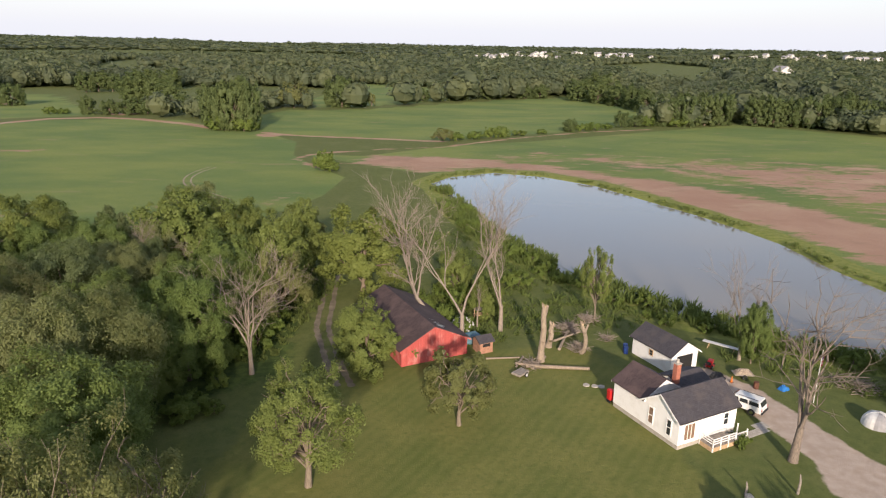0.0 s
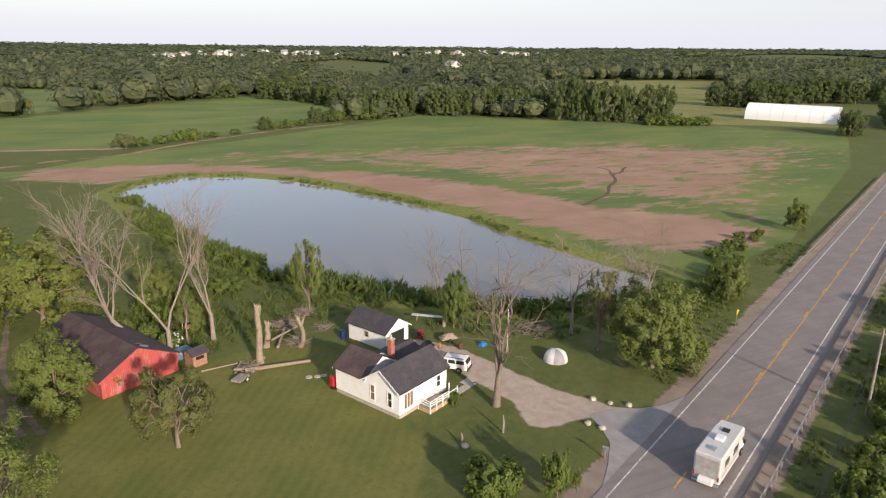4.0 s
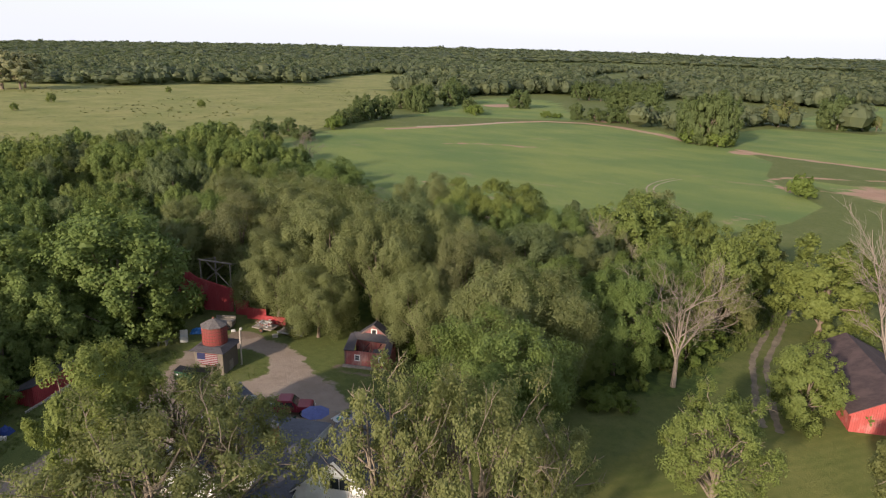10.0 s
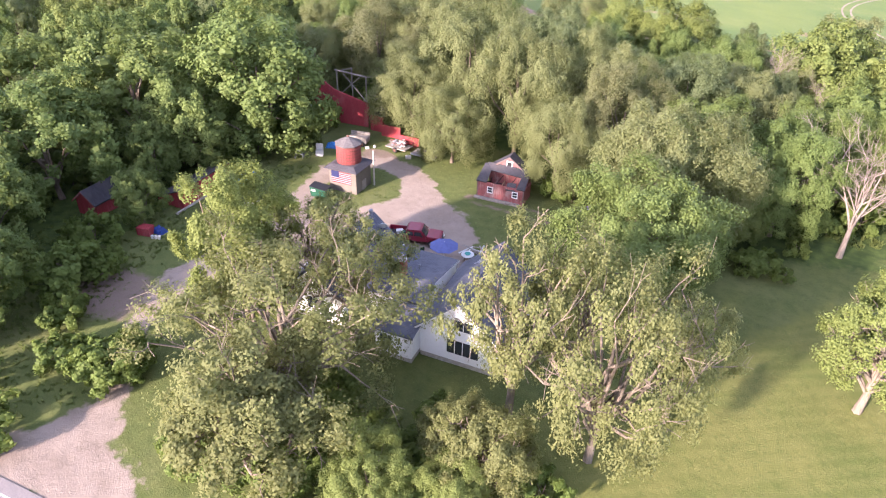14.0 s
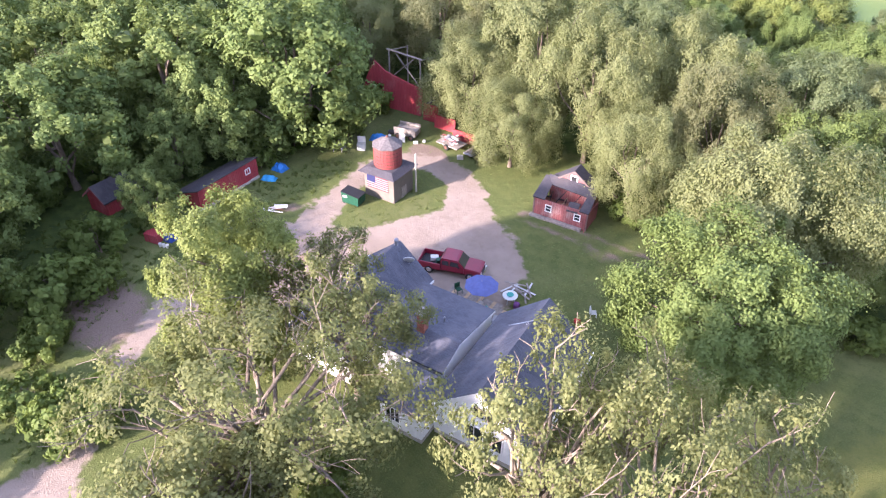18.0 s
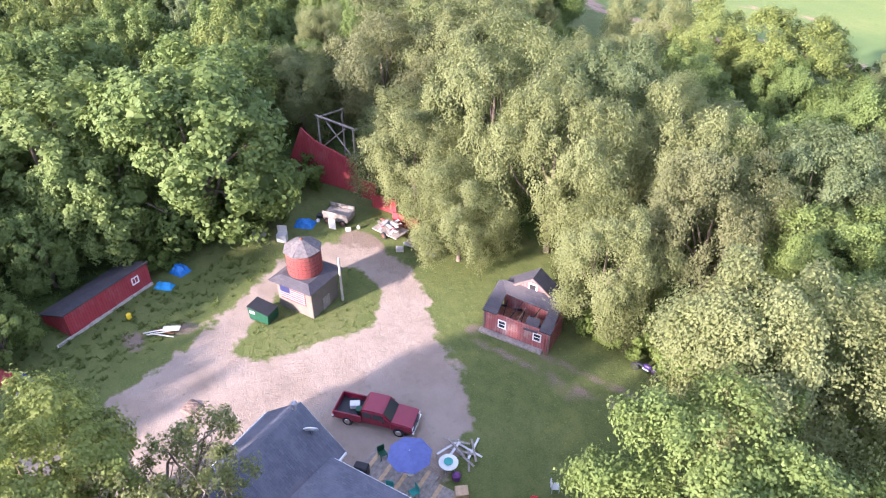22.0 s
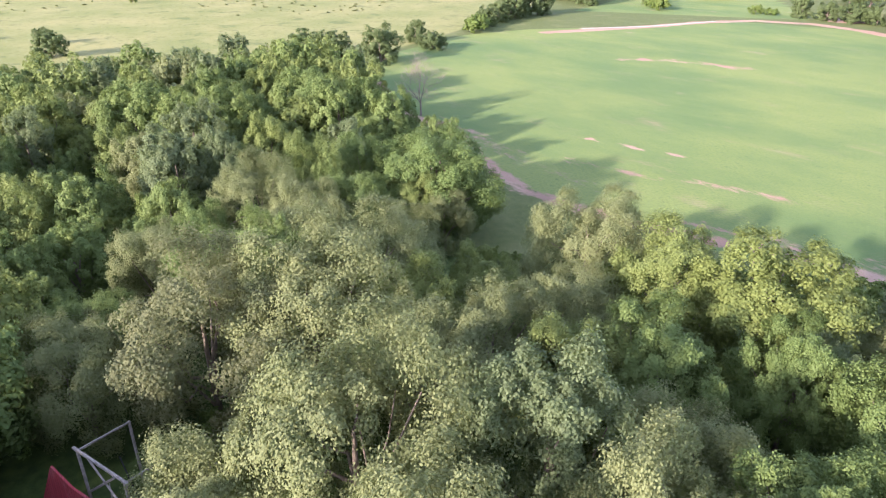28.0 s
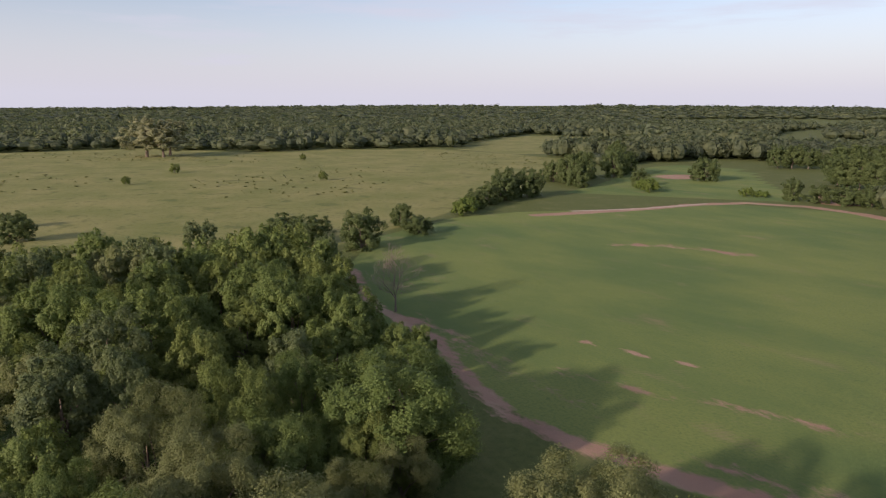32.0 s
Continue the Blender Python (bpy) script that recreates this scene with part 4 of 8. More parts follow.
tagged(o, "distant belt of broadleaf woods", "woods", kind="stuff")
far_c = wood_spots(1700, 4700, 38, 17, lambda p: glades(p, 420, -1.1) & off_village(p))
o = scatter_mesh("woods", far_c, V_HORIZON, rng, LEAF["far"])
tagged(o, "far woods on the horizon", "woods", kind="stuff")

# ---- the wood round the farm ----
HERO = [  # kind, x, y, scale, width
    ("willow", -71, 54.2, 0.92, 0.98), ("willow", -69, 62, 1.34, 0.84), ("willow", -58.2, 60.4, 1.28, 0.74), ("willow", -61.5, 53, 0.72, 1.0), ("willow", -48.6, 57.4, 0.88, 0.85), ("silver", -61.5, 70.5, 1.32, 0.85),
    ("willow", -57, 77.5, 0.9, 0.9), ("willow", -52.5, 69.5, 1.2, 0.74), ("maple", -50.5, 79, 0.9, 0.85), ("silver", -43.8, 74.5, 1.14, 1.0), ("tan", -45.6, 64.6, 1.2, 0.74), ("maple", -39, 71, 0.85, 1.05),
    ("yellow", -63, 98.2, 1.28, 1.25), ("bright", -71, 96.4, 1.08, 1.0), ("willow", -74.5, 78, 0.95, 0.95), ("bright", -69, 80.5, 0.9, 0.95), ("willow", -74, 87, 0.85, 1.0), ("maple", -64, 84, 0.95, 0.95), ("willow", -77, 71.5, 0.95, 0.85), ("silver", -56, 111, 0.75, 1.0), ("tan", -87, 60, 1.28, 1.0), ("willow", -85, 68, 1.25, 0.95), ("willow", -91, 76, 1.05, 1.05),
    ("willow", -92, 52, 0.85, 1.0), ("maple", -92, 42, 1.05, 1.1), ("maple", -78.5, 36.5, 1.3, 1.12), ("maple", -69.6, 18.2, 0.48, 0.9), ("maple", -79, 28, 0.85, 1.0), ("maple", -77, 22.5, 0.62, 0.9),
    ("maple", -103, 30, 1.05, 1.1), ("maple", -98, 14, 1.05, 1.1), ("maple", -87, 25, 1.15, 1.2), ("maple", -80, 13, 1.05, 1.15), ("maple", -70, 4, 0.9, 1.0), ("maple", -86, 2, 1.0, 1.1),
    ("willow", -33.5, 55.5, 1.2, 0.92), ("maple", -29.6, 46.2, 1.02, 1.05), ("maple", -34, 67, 0.8, 0.95), ("maple", -28, 68, 0.95, 0.9), ("bright", -30, 63.5, 0.7, 0.9),
    ("bright", -41, 103, 1.15, 1.2), ("maple", -30, 88, 0.85, 1.0), ("yellow", -12.2, 97.5, 1.15, 1.3), ("bright", -23.5, 91, 1.0, 0.9), ("olive", -21.5, 83, 1.3, 0.85), ("maple", -27, 81, 0.85, 0.9),
    ("maple", -30, 76, 0.9, 0.95), ("willow", -41, 82, 0.95, 0.95), ("maple", -49, 92, 0.95, 0.95), ("bright", -36, 119, 0.75, 0.9), ("olive", -25, 116, 1.0, 1.0),
    ("lawn", -11.2, 49.4, 0.96, 0.98), ("olive", 1.8, 59.4, 0.95, 1.05), ("bright", -8.7, 70.8, 0.68, 1.0), ("spread", -20.6, 30.4, 1.36, 0.68), ("sparse", -25.6, 27.6, 1.5, 0.68), ("sparse", -25.6, 34.2, 1.28, 0.5), ("sparse", -19.5, 37.5, 1.0, 0.95),
    # maples at y -7 to -9: added out of view to shade the sheds
    ("sparse", -40.5, 25, 1.1, 0.95), ("maple", -72, -7, 1.0, 1.1), ("maple", -80, -9, 1.0, 1.1), ("maple", -63, -9, 0.95, 1.1), ("spread", -37.2, 17.6, 1.1, 1.2), ("yellow", -48, 19.5, 1.28, 0.85), ("sparse", -46, 25, 1.0, 1.0), ("olive", -33, 13, 1.2, 1.3), ("bright", -26.5, 17, 0.5, 1.0), ("olive", -23, 23, 0.9, 1.0), ("bright", -22.8, 20.4, 0.42, 1.0), ("olive", -25.6, 23.4, 0.7, 1.1),
    ("maple", -60, 2, 0.75, 1.0), ("lawn", 20.8, 86.2, 0.92, 0.5), ("bright", 53, 54.2, 0.86, 1.12), ("sparse", 50, 60.5, 0.95, 0.6), ("bright", 78, 66.5, 0.55, 0.85), ("maple", 37, 74, 0.6, 0.55),
    ("bright", 123, 91, 0.5, 0.8), ("bright", 2, 95, 0.6, 0.9), ("bright", 6, 88, 0.45, 1.0), ("bright", -12, 112, 0.7, 1.0), ("bright", -24, 106, 0.95, 1.0),
    ("maple", -107, 98, 1.02, 1.3), ("maple", -128, 103, 0.8, 1.0), ("bright", -142, 97, 0.9, 1.0), ("silver", -124.7, 77, 1.1, 0.6), ("willow", -82, 98, 1.0, 1.0), ("bright", -85, 86, 0.72, 0.9), ("willow", -107, 79, 0.9, 1.0), ("willow", -97, 86, 0.7, 0.9),
]
for kind, x, y, s, w in HERO:
    plant(kind, x, y, s, w)

WOOD_W = [(-215, 20), (-222, 90), (-200, 128), (-185, 135), (-155, 118), (-137, 118), (-113, 110), (-102, 97), (-92, 88), (-84, 80), (-76, 80), (-82, 66), (-84, 48), (-80, 30), (-78, 0), (-120, -20)]
WOOD_E = [(-66, 84), (-66, 92), (-54, 108), (-46, 118), (-32, 122), (-22, 112), (-24, 96), (-26, 74), (-36, 72), (-40, 84), (-56, 86)]


def fill_wood(poly, step, kinds, seed, lo=0.7, hi=1.0):
    r = np.random.default_rng(seed)
    xs, ys = [p[0] for p in poly], [p[1] for p in poly]
    gx, gy = np.meshgrid(np.arange(min(xs), max(xs), step), np.arange(min(ys), max(ys), step))
    p = np.column_stack([gx.ravel(), gy.ravel()]) + r.uniform(-0.35, 0.35, (gx.size, 2)) * step
    p = p[edge_distance(p, poly) > 0]
    off = edge_distance(p, NEAR_LINE, False)
    far = {}
    for (x, y), d in zip(p, off):
        if min(math.hypot(x - h[1], y - h[2]) for h in HERO) > 5.0:
            kind, s, w = str(r.choice(kinds)), float(r.uniform(lo, hi)), float(r.uniform(0.72, 0.95))
            if d < 95:
                plant(kind, float(x), float(y), s, w, group="trees of the wood")
            else:
                far.setdefault(kind, []).append((x, y, s, w, r.uniform(0, 6.28)))
    for kind, spots in far.items():
        crowns = []
        for k, (x, y, s, w, a) in enumerate(spots):
            me = tree_meshes(kind, k % VARIANTS[kind], 3)[1]
            co = np.empty(len(me.vertices) * 3, np.float32)
            me.vertices.foreach_get("co", co)
            co = co.reshape(-1, 3)
            c, sn = math.cos(a), math.sin(a)
            crowns.append(np.column_stack([(co[:, 0] * c - co[:, 1] * sn) * s * w + x, (co[:, 0] * sn + co[:, 1] * c) * s * w + y, co[:, 2] * s]))
        V = np.concatenate(crowns)
        o = new("wood_canopy", fast_mesh("wood_canopy", V, np.arange(len(V)).reshape(-1, 4), [LEAF[KINDS[kind][0]]]))
        tagged(o, "canopy of the far part of the wood", "woods", kind="stuff")


fill_wood(WOOD_W, 8.2, ["maple", "maple", "bright", "maple", "bright", "willow", "maple", "bright", "silver"], 3, 0.5, 1.12)
fill_wood(WOOD_E, 8.5, ["maple", "bright", "willow", "silver"], 4, 0.6, 1.05)
# hedges and bushes of the fields: x, y, scale
HEDGE = (   # kind, x, y, height, width
    ("bright", -251.3, 400.5, 13, 16), ("bush", -197.7, 356, 3, 6), ("maple", -173.4, 356, 7.2, 10), ("maple", -163, 357, 8, 13), ("bright", -155, 358.5, 7.8, 12), ("bright", -157.8, 395, 16.4, 20), ("bush", -144.5, 372.4, 5, 9),
    ("bright", -103, 305, 18.7, 12), ("bright", -97, 299, 20, 12), ("maple", -91, 295.6, 21.5, 14), ("bright", -84.4, 298.4, 20, 12), ("maple", -92, 304, 22, 13), ("bright", -104, 311, 17, 11), ("bush", -86, 293, 6, 10), ("bush", -98, 295, 6, 9),
    ("olive", -89.4, 408.4, 14.5, 18), ("maple", -62.1, 416.2, 19.2, 17), ("maple", -66, 418, 17, 14), ("maple", -50.8, 421.9, 8.8, 9), ("olive", -45, 424, 8, 6), ("bush", -35.6, 200.6, 5.7, 6.5), ("bush", -33.5, 199, 3.4, 5),
    ("maple", -22, 469, 8.5, 11), ("bright", -15, 470, 8, 11), ("bright", -4, 477.6, 7.3, 12), ("maple", 5, 480, 8, 11), ("bright", 13, 484, 8.6, 11), ("bright", 29.5, 496.5, 9.7, 14), ("maple", 40, 502, 7.5, 11), ("bright", 58, 507, 9.4, 14), ("maple", 70, 508, 9.6, 13),
    ("olive", -0.5, 267, 5.3, 8), ("bush", 5, 272, 3, 6), ("bush", 12.6, 276.6, 3.2, 6.5), ("bush", 19, 280.5, 4.2, 6), ("bush", 24, 283.5, 4.4, 6), ("bush", 31.9, 289.5, 2.2, 6), ("bush", 42, 297, 2, 5), ("maple", 56.1, 306, 5.6, 6.5), ("bush", 62, 309, 3.5, 6), ("bush", 68, 312, 3.4, 6), ("bush", 75, 318, 2.5, 6),
    ("maple", 83.8, 325.8, 7.2, 7), ("maple", 91, 327.5, 5.8, 8), ("bush", 97, 330, 5, 7), ("bright", 107, 333, 14, 13), ("bright", 117, 334.5, 14.6, 13), ("bright", 128, 338, 15.5, 13), ("maple", 136, 340.5, 16.3, 13), ("bush", 112, 331, 5, 9), ("maple", 113, 503.6, 18.8, 26), ("bright", 95, 492, 15, 20), ("maple", 104, 470, 15, 17), ("bright", 112, 450, 15, 15), ("maple", 116, 428, 14, 14), ("bright", 118, 405, 13, 13), ("maple", 121, 380, 13, 13), ("bright", 124, 360, 13.5, 13),
    ("maple", 154, 341, 14, 13), ("maple", 162, 338, 15, 14), ("bright", 170, 336, 14.5, 13), ("maple", 179, 332, 15.5, 14), ("maple", 188.5, 329, 16.5, 15), ("bright", 196, 326, 15.5, 13), ("maple", 202, 322, 14.5, 12), ("maple", 205, 313, 13.5, 11), ("maple", 207, 297, 19, 14), ("maple", 213, 291, 20.8, 15), ("bright", 217, 285, 20, 13), ("maple", 223, 279.5, 19.8, 15), ("bright", 230, 275, 17, 11), ("bright", 239, 271, 18, 13), ("maple", 245, 267.5, 18.7, 14),
    ("bush", 234, 255, 5, 9), ("bush", 240, 251.5, 5.3, 10), ("bush", 246, 249, 4.2, 8), ("bush", 253, 247, 4, 9), ("bush", 230, 258, 4, 8), ("maple", 350, 331, 14, 16), ("bright", 358, 318, 15, 16), ("maple", 362, 305, 15, 18), ("maple", 375, 298, 14, 16), ("bright", 282, 191.7, 10.5, 10), ("maple", 290, 196, 9, 10),
    ("maple", -261, 275, 13, 13), ("maple", -255.5, 246, 8.4, 11), ("bright", -262.8, 263.5, 12.6, 13), ("maple", -258, 256, 10.5, 11), ("bush", -239, 219, 5.5, 9), ("bush", -245, 227, 5.5, 8), ("maple", -249, 234, 7, 9),
    ("maple", -280.7, 328, 16.5, 14), ("maple", -287, 332, 15.5, 13), ("bright", -274, 325, 13, 12), ("maple", -298.2, 332.7, 11, 12), ("maple", -299.5, 357, 14.7, 16), ("maple", -296, 381, 17, 17), ("bright", -303, 400, 14, 14), ("bright", -257.3, 350.1, 8.5, 9), ("bush", -248, 342, 5.5, 9), ("bush", -239.5, 334, 5.3, 9), ("maple", -356, 462, 16, 18), ("maple", -345, 446, 13, 14), ("maple", -404, 547, 17, 20), ("bright", -390, 530, 15, 16),
    ("bush", -203.2, 353.2, 4, 6), ("maple", -184.5, 355.4, 8.9, 9), ("maple", -279, 85.5, 8, 10), ("maple", -226, 150.3, 8.3, 12), ("maple", -236, 147, 7.6, 11), ("maple", -209.8, 158, 10.2, 12), ("bright", -231.6, 186.7, 7.8, 8), ("maple", -219.1, 184.2, 5.8, 10), ("maple", -307, 90, 5, 6))
for kind, x, y, h, w in HEDGE:
    kind = "hedge" if kind in ("maple", "bright") else kind
    k = h * (1.0 if kind == "bush" else 1.14) / KINDS[kind][1]
    plant(kind, x, y, k, w / (2 * KINDS[kind][2] * k), 0.0 if kind == "bush" else -0.14 * h, group="hedge trees")
r2 = np.random.default_rng(9)
for (x0, y0), (x1, y1), n, lo, hi in (((318, 196), (380, 230), 8, 0.8, 1.2), ((380, 330), (460, 322), 10, 1.0, 1.4), ((420, 330), (560, 250), 14, 1.0, 1.4), ((-272, 506), (-215, 560), 6, 1.0, 1.4), ((-205, 440), (-170, 412), 4, 1.1, 1.4)):
    for i in range(n):
        k = (i + r2.uniform(0.2, 0.8)) / n
        plant("hedge", x0 + (x1 - x0) * k, y0 + (y1 - y0) * k + r2.uniform(-3, 3), r2.uniform(lo, hi), 1.05, group="hedge trees")

# bushes of the undergrowth and of the pond's shore
def hedge_line(points, gap, lo, hi, wobble, seed, kind="bush", group="bushes of the shore"):
    r = np.random.default_rng(seed)
    for (ax, ay), (bx, by) in zip(points[:-1], points[1:]):
        n = max(1, int(math.hypot(bx - ax, by - ay) / gap))
        for i in range(n):
            k = (i + r.uniform(0, 1)) / n
            plant(kind, ax + (bx - ax) * k + r.normal(0, wobble), ay + (by - ay) * k + r.normal(0, wobble), r.uniform(lo, hi), r.uniform(0.9, 1.3), group=group)


hedge_line([(0, 158), (5, 138), (10, 122), (15, 110), (21, 101), (27, 93), (33, 86.5), (40, 82), (48, 75), (58, 72), (70, 70.5)], 2.6, 0.25, 0.6, 1.2, 21)
hedge_line([(-2, 76), (-1, 90), (6, 97), (12, 100)], 2.4, 0.4, 0.9, 1.5, 22, group="bushes behind the barn")
hedge_line([(-25, 71), (-23, 80), (-24.5, 100), (-30, 118)], 2.6, 0.5, 1.0, 0.9, 23, group="undergrowth")
hedge_line([(-42, 60), (-36, 66), (-28, 68), (-24, 66)], 2.2, 0.4, 0.8, 1.2, 24, group="undergrowth")
hedge_line([(-46.5, 59), (-43, 61), (-39, 61.5)], 1.8, 0.6, 1.0, 0.8, 38, group="undergrowth")
hedge_line([(-47.6, 56.6), (-43, 58.5), (-40, 59)], 1.5, 0.5, 0.85, 0.7, 25, group="undergrowth")
hedge_line([(-80, 58), (-82, 48), (-79, 42), (-78, 30), (-84, 12), (-66, 2), (-56, 1), (-48, -2)], 2.2, 0.4, 0.85, 1.4, 26, group="undergrowth")
hedge_line([(-68, 16), (-64, 11), (-59, 8), (-55, 7)], 1.9, 0.5, 1.0, 1.3, 37, group="undergrowth")
hedge_line([(-68, 6), (-64, 2), (-60, -2)], 2.2, 0.4, 0.7, 1.4, 27, group="undergrowth")
hedge_line([(-90, 110), (-80, 104), (-70, 116), (-58, 122), (-46, 126)], 3.0, 0.35, 0.8, 2.5, 28, group="undergrowth")
hedge_line([(-96, 108), (-92, 98), (-88, 92), (-84, 104)], 2.4, 0.2, 0.5, 2.5, 29, group="undergrowth")
hedge_line([(58, 68), (66, 66), (74, 69), (86, 76), (98, 84), (112, 92)], 2.8, 0.3, 0.55, 1.2, 30, group="bushes along the road")
hedge_line([(-53, 6), (-49, 7.5), (-46, 9.5)], 1.8, 0.5, 0.9, 1.0, 32, group="undergrowth")
hedge_line([(-37, 8.5), (-30, 13), (-27, 19), (-21, 23), (-18, 25)], 1.9, 0.45, 0.9, 1.2, 33, group="roadside bushes")
hedge_line([(-34, 17), (-29, 21), (-26, 25)], 1.9, 0.4, 0.8, 1.2, 34, group="roadside bushes")
hedge_line([(23.5, 40), (25.5, 41.2), (28, 41)], 1.3, 0.4, 0.8, 0.5, 35, group="roadside bushes")
hedge_line([(46, 26), (56, 29.5), (66, 34), (80, 41), (100, 52)], 2.6, 0.4, 0.9, 1.3, 36, group="roadside bushes")
hedge_line([(-36, 53), (-30, 58), (-22, 62)], 2.2, 0.35, 0.7, 1.0, 31, group="undergrowth")

# dead and broken trees
dead_tree(-21.6, 69.8, 15, 11, "tall dead tree with bare pale branches", forks=4, depth=3, girth=1.35)
dead_tree(-1.0, 84.5, 17, 12, "leaning dead tree with a fan of bare branches", lean=(-2.4, 0.4), forks=4, depth=3, spread=0.5, girth=1.3)
dead_tree(2.5, 79.2, 17, 13, "tall forked dead tree with bark gone", forks=2, depth=3, spread=0.34, girth=1.35)
dead_tree(7.7, 82.7, 16.5, 14, "slender dead tree with few bare limbs", forks=2, depth=3, spread=0.32, girth=1.3)
dead_tree(4.7, 84, 8, 31, "short dead trunk with broken top", forks=1, depth=1, spread=0.3)
dead_tree(32.2, 53.9, 15.5, 15, "large dead tree with broken limbs beside the drive", lean=(0.3, 0.2), forks=4, depth=2, spread=0.8, girth=1.8, wood=OLDWOOD)
plant("bush", 29.6, 38.9, 1.0, 0.5, label="column of ivy on an old trunk")
dead_tree(36, 75, 15, 16, "dead tree with bare branches at the pond", forks=2, depth=3, spread=0.4)
dead_tree(-43, 95, 12, 17, "dead tree among green crowns", depth=2)
dead_tree(-35, 92, 11, 32, "pale dead tree among green crowns", depth=2)
dead_tree(-155, 131.3, 14, 18, "brown bare snag at the edge of the field", forks=4, depth=3, spread=0.7, wood=OLDWOOD)
dead_tree(50, 66, 15, 19, "dead tree with grey twigs at the pond", depth=3, spread=0.7)
dead_tree(60, 68, 12.5, 20, "bare grey tree at the pond", depth=3, spread=0.8)
dead_tree(68, 72, 10.5, 33, "dead tree with a wide grey crown", depth=3, spread=0.8)

# pasture scrub
rs = np.random.default_rng(12)
p = np.column_stack([rs.uniform(-790, -215, 3000), rs.uniform(-60, 480, 3000)])
p = p[(edge_distance(p, MEADOW) > 8) & glades(p, 38, 0.25)][:800]
h = rs.uniform(0.2, 0.85, len(p))
o = scatter_mesh("scrub", np.column_stack([p, np.zeros(len(p)), h * rs.uniform(1.8, 4.5, len(p)), h]), V_FAR, rs, LEAF["olive"])
tagged(o, "low dark scrub dotted over the pasture", "scrub", kind="stuff")
for x, y, s in ((-628, 218, 2.4), (-641, 240, 2.2), (-618, 228, 1.9)):
    plant("poplar", x, y, s, 1.7, group="pasture trees", label="tall pale poplar alone in the pasture")
for x, y, s in ((-470, 190, 0.5), (-420, 150, 0.35), (-380, 240, 0.4), (-330, 60, 0.6), (-345, 58, 0.5), (-520, 300, 0.4), (-232, 75, 0.7), (-300, 30, 0.5)):
    plant("bright", x, y, s, 1.1, group="pasture trees")


# ---- grass, weeds and reeds ----
def blade_variants(rng, count, blades, lean=0.35):
    out = []
    for k in range(count):
        V = []
        for i in range(blades):
            a, r = rng.uniform(0, 6.28), rng.uniform(0, 0.35)
            x, y = r * math.cos(a), r * math.sin(a)
            t = rng.uniform(0, 6.28)
            dx, dy, h = 0.09 * math.cos(t), 0.09 * math.sin(t), rng.uniform(0.6, 1.1)
            lx, ly = lean * rng.normal(), lean * rng.normal()
            V.append([(x - dx, y - dy, 0), (x + dx, y + dy, 0), (x + lx * 0.6 + dx * 0.6, y + ly * 0.6 + dy * 0.6, h * 0.65), (x + lx, y + ly, h)])
        out.append(np.array(V))
    return out


def tufts(name, poly, n, lo, hi, seed, avoid=(), leaf="grass", label="", patch=9.0, level=0.0):
    r = np.random.default_rng(seed)
    xs, ys = [q[0] for q in poly], [q[1] for q in poly]
    p = np.column_stack([r.uniform(min(xs), max(xs), n), r.uniform(min(ys), max(ys), n)])
    keep = (edge_distance(p, poly) > 0.2) & glades(p, patch, level)
    for a in avoid:
        keep &= edge_distance(p, a) < -0.4
    p = p[keep]
    h = r.uniform(lo, hi, len(p))
    o = scatter_mesh(name, np.column_stack([p, np.full(len(p), -0.02), h * 1.3 + 0.12, h]), blade_variants(r, 6, 9), r, LEAF[leaf])
    tagged(o, label, "grass", kind="stuff")


YARD_CLEAR = (GRAVEL_YARD, GRAVEL_LANE)
tufts("grass", HOUSE_YARD, 9000, 0.03, 0.09, 41, YARD_CLEAR, label="uneven grass of the farmyard", level=-0.9)
tufts("weeds", HOUSE_YARD, 1800, 0.10, 0.25, 42, YARD_CLEAR, label="patches of taller weeds in the farmyard", patch=5.0, level=1.1)
tufts("grass", ISLAND, 900, 0.04, 0.14, 43, (), label="rough grass on the island of the drive", level=-0.6)
tufts("weeds", [(-84, 60), (-60, 72), (-40, 74), (-20, 72), (-16, 100), (-30, 125), (-95, 116), (-88, 90)], 9000, 0.3, 0.8, 44, (LAWN,), label="tall weeds between the trees", patch=6.0, level=-0.6)
tufts("weeds", [(-72, 2), (-80, 30), (-70, 40), (-64, 26), (-58, 12), (-46, 6), (-50, -6)], 5000, 0.12, 0.4, 45, YARD_CLEAR, label="tall weeds along the wood", patch=6.0, level=-0.8)
tufts("reeds", [(-4, 176), (2, 176), (7, 150), (13, 129), (19, 116), (30, 98), (42, 86), (50, 78.5), (62, 76), (72, 74.5), (70, 71), (58, 72), (46, 75), (36, 83), (24, 96), (12, 113), (4, 134), (-2, 156)], 9000, 0.9, 1.9, 50, (), label="tall reeds along the near shore", patch=5.0, level=-0.9)
tufts("reeds", widened(POND, 4.0), 10000, 0.3, 0.85, 46, (widened(POND, 0.3),), label="reeds and tall grass round the pond", patch=7.0, level=-1.2)
tufts("weeds", [(-2, 76), (24, 84), (34, 74), (52, 62), (72, 62), (112, 84), (72, 73), (48, 79), (34, 90), (20, 106), (8, 130), (-6, 150), (-12, 112)], 9000, 0.4, 1.0, 47, (POND,), label="rough growth along the shore", patch=6.0, level=-0.3)
tufts("weeds", [road_xy(62, 20.6), road_xy(140, 20.6), road_xy(140, 27), road_xy(75, 26)], 2500, 0.3, 0.7, 48, (), label="verge of tall grass along the road", patch=5.0, level=-0.8)
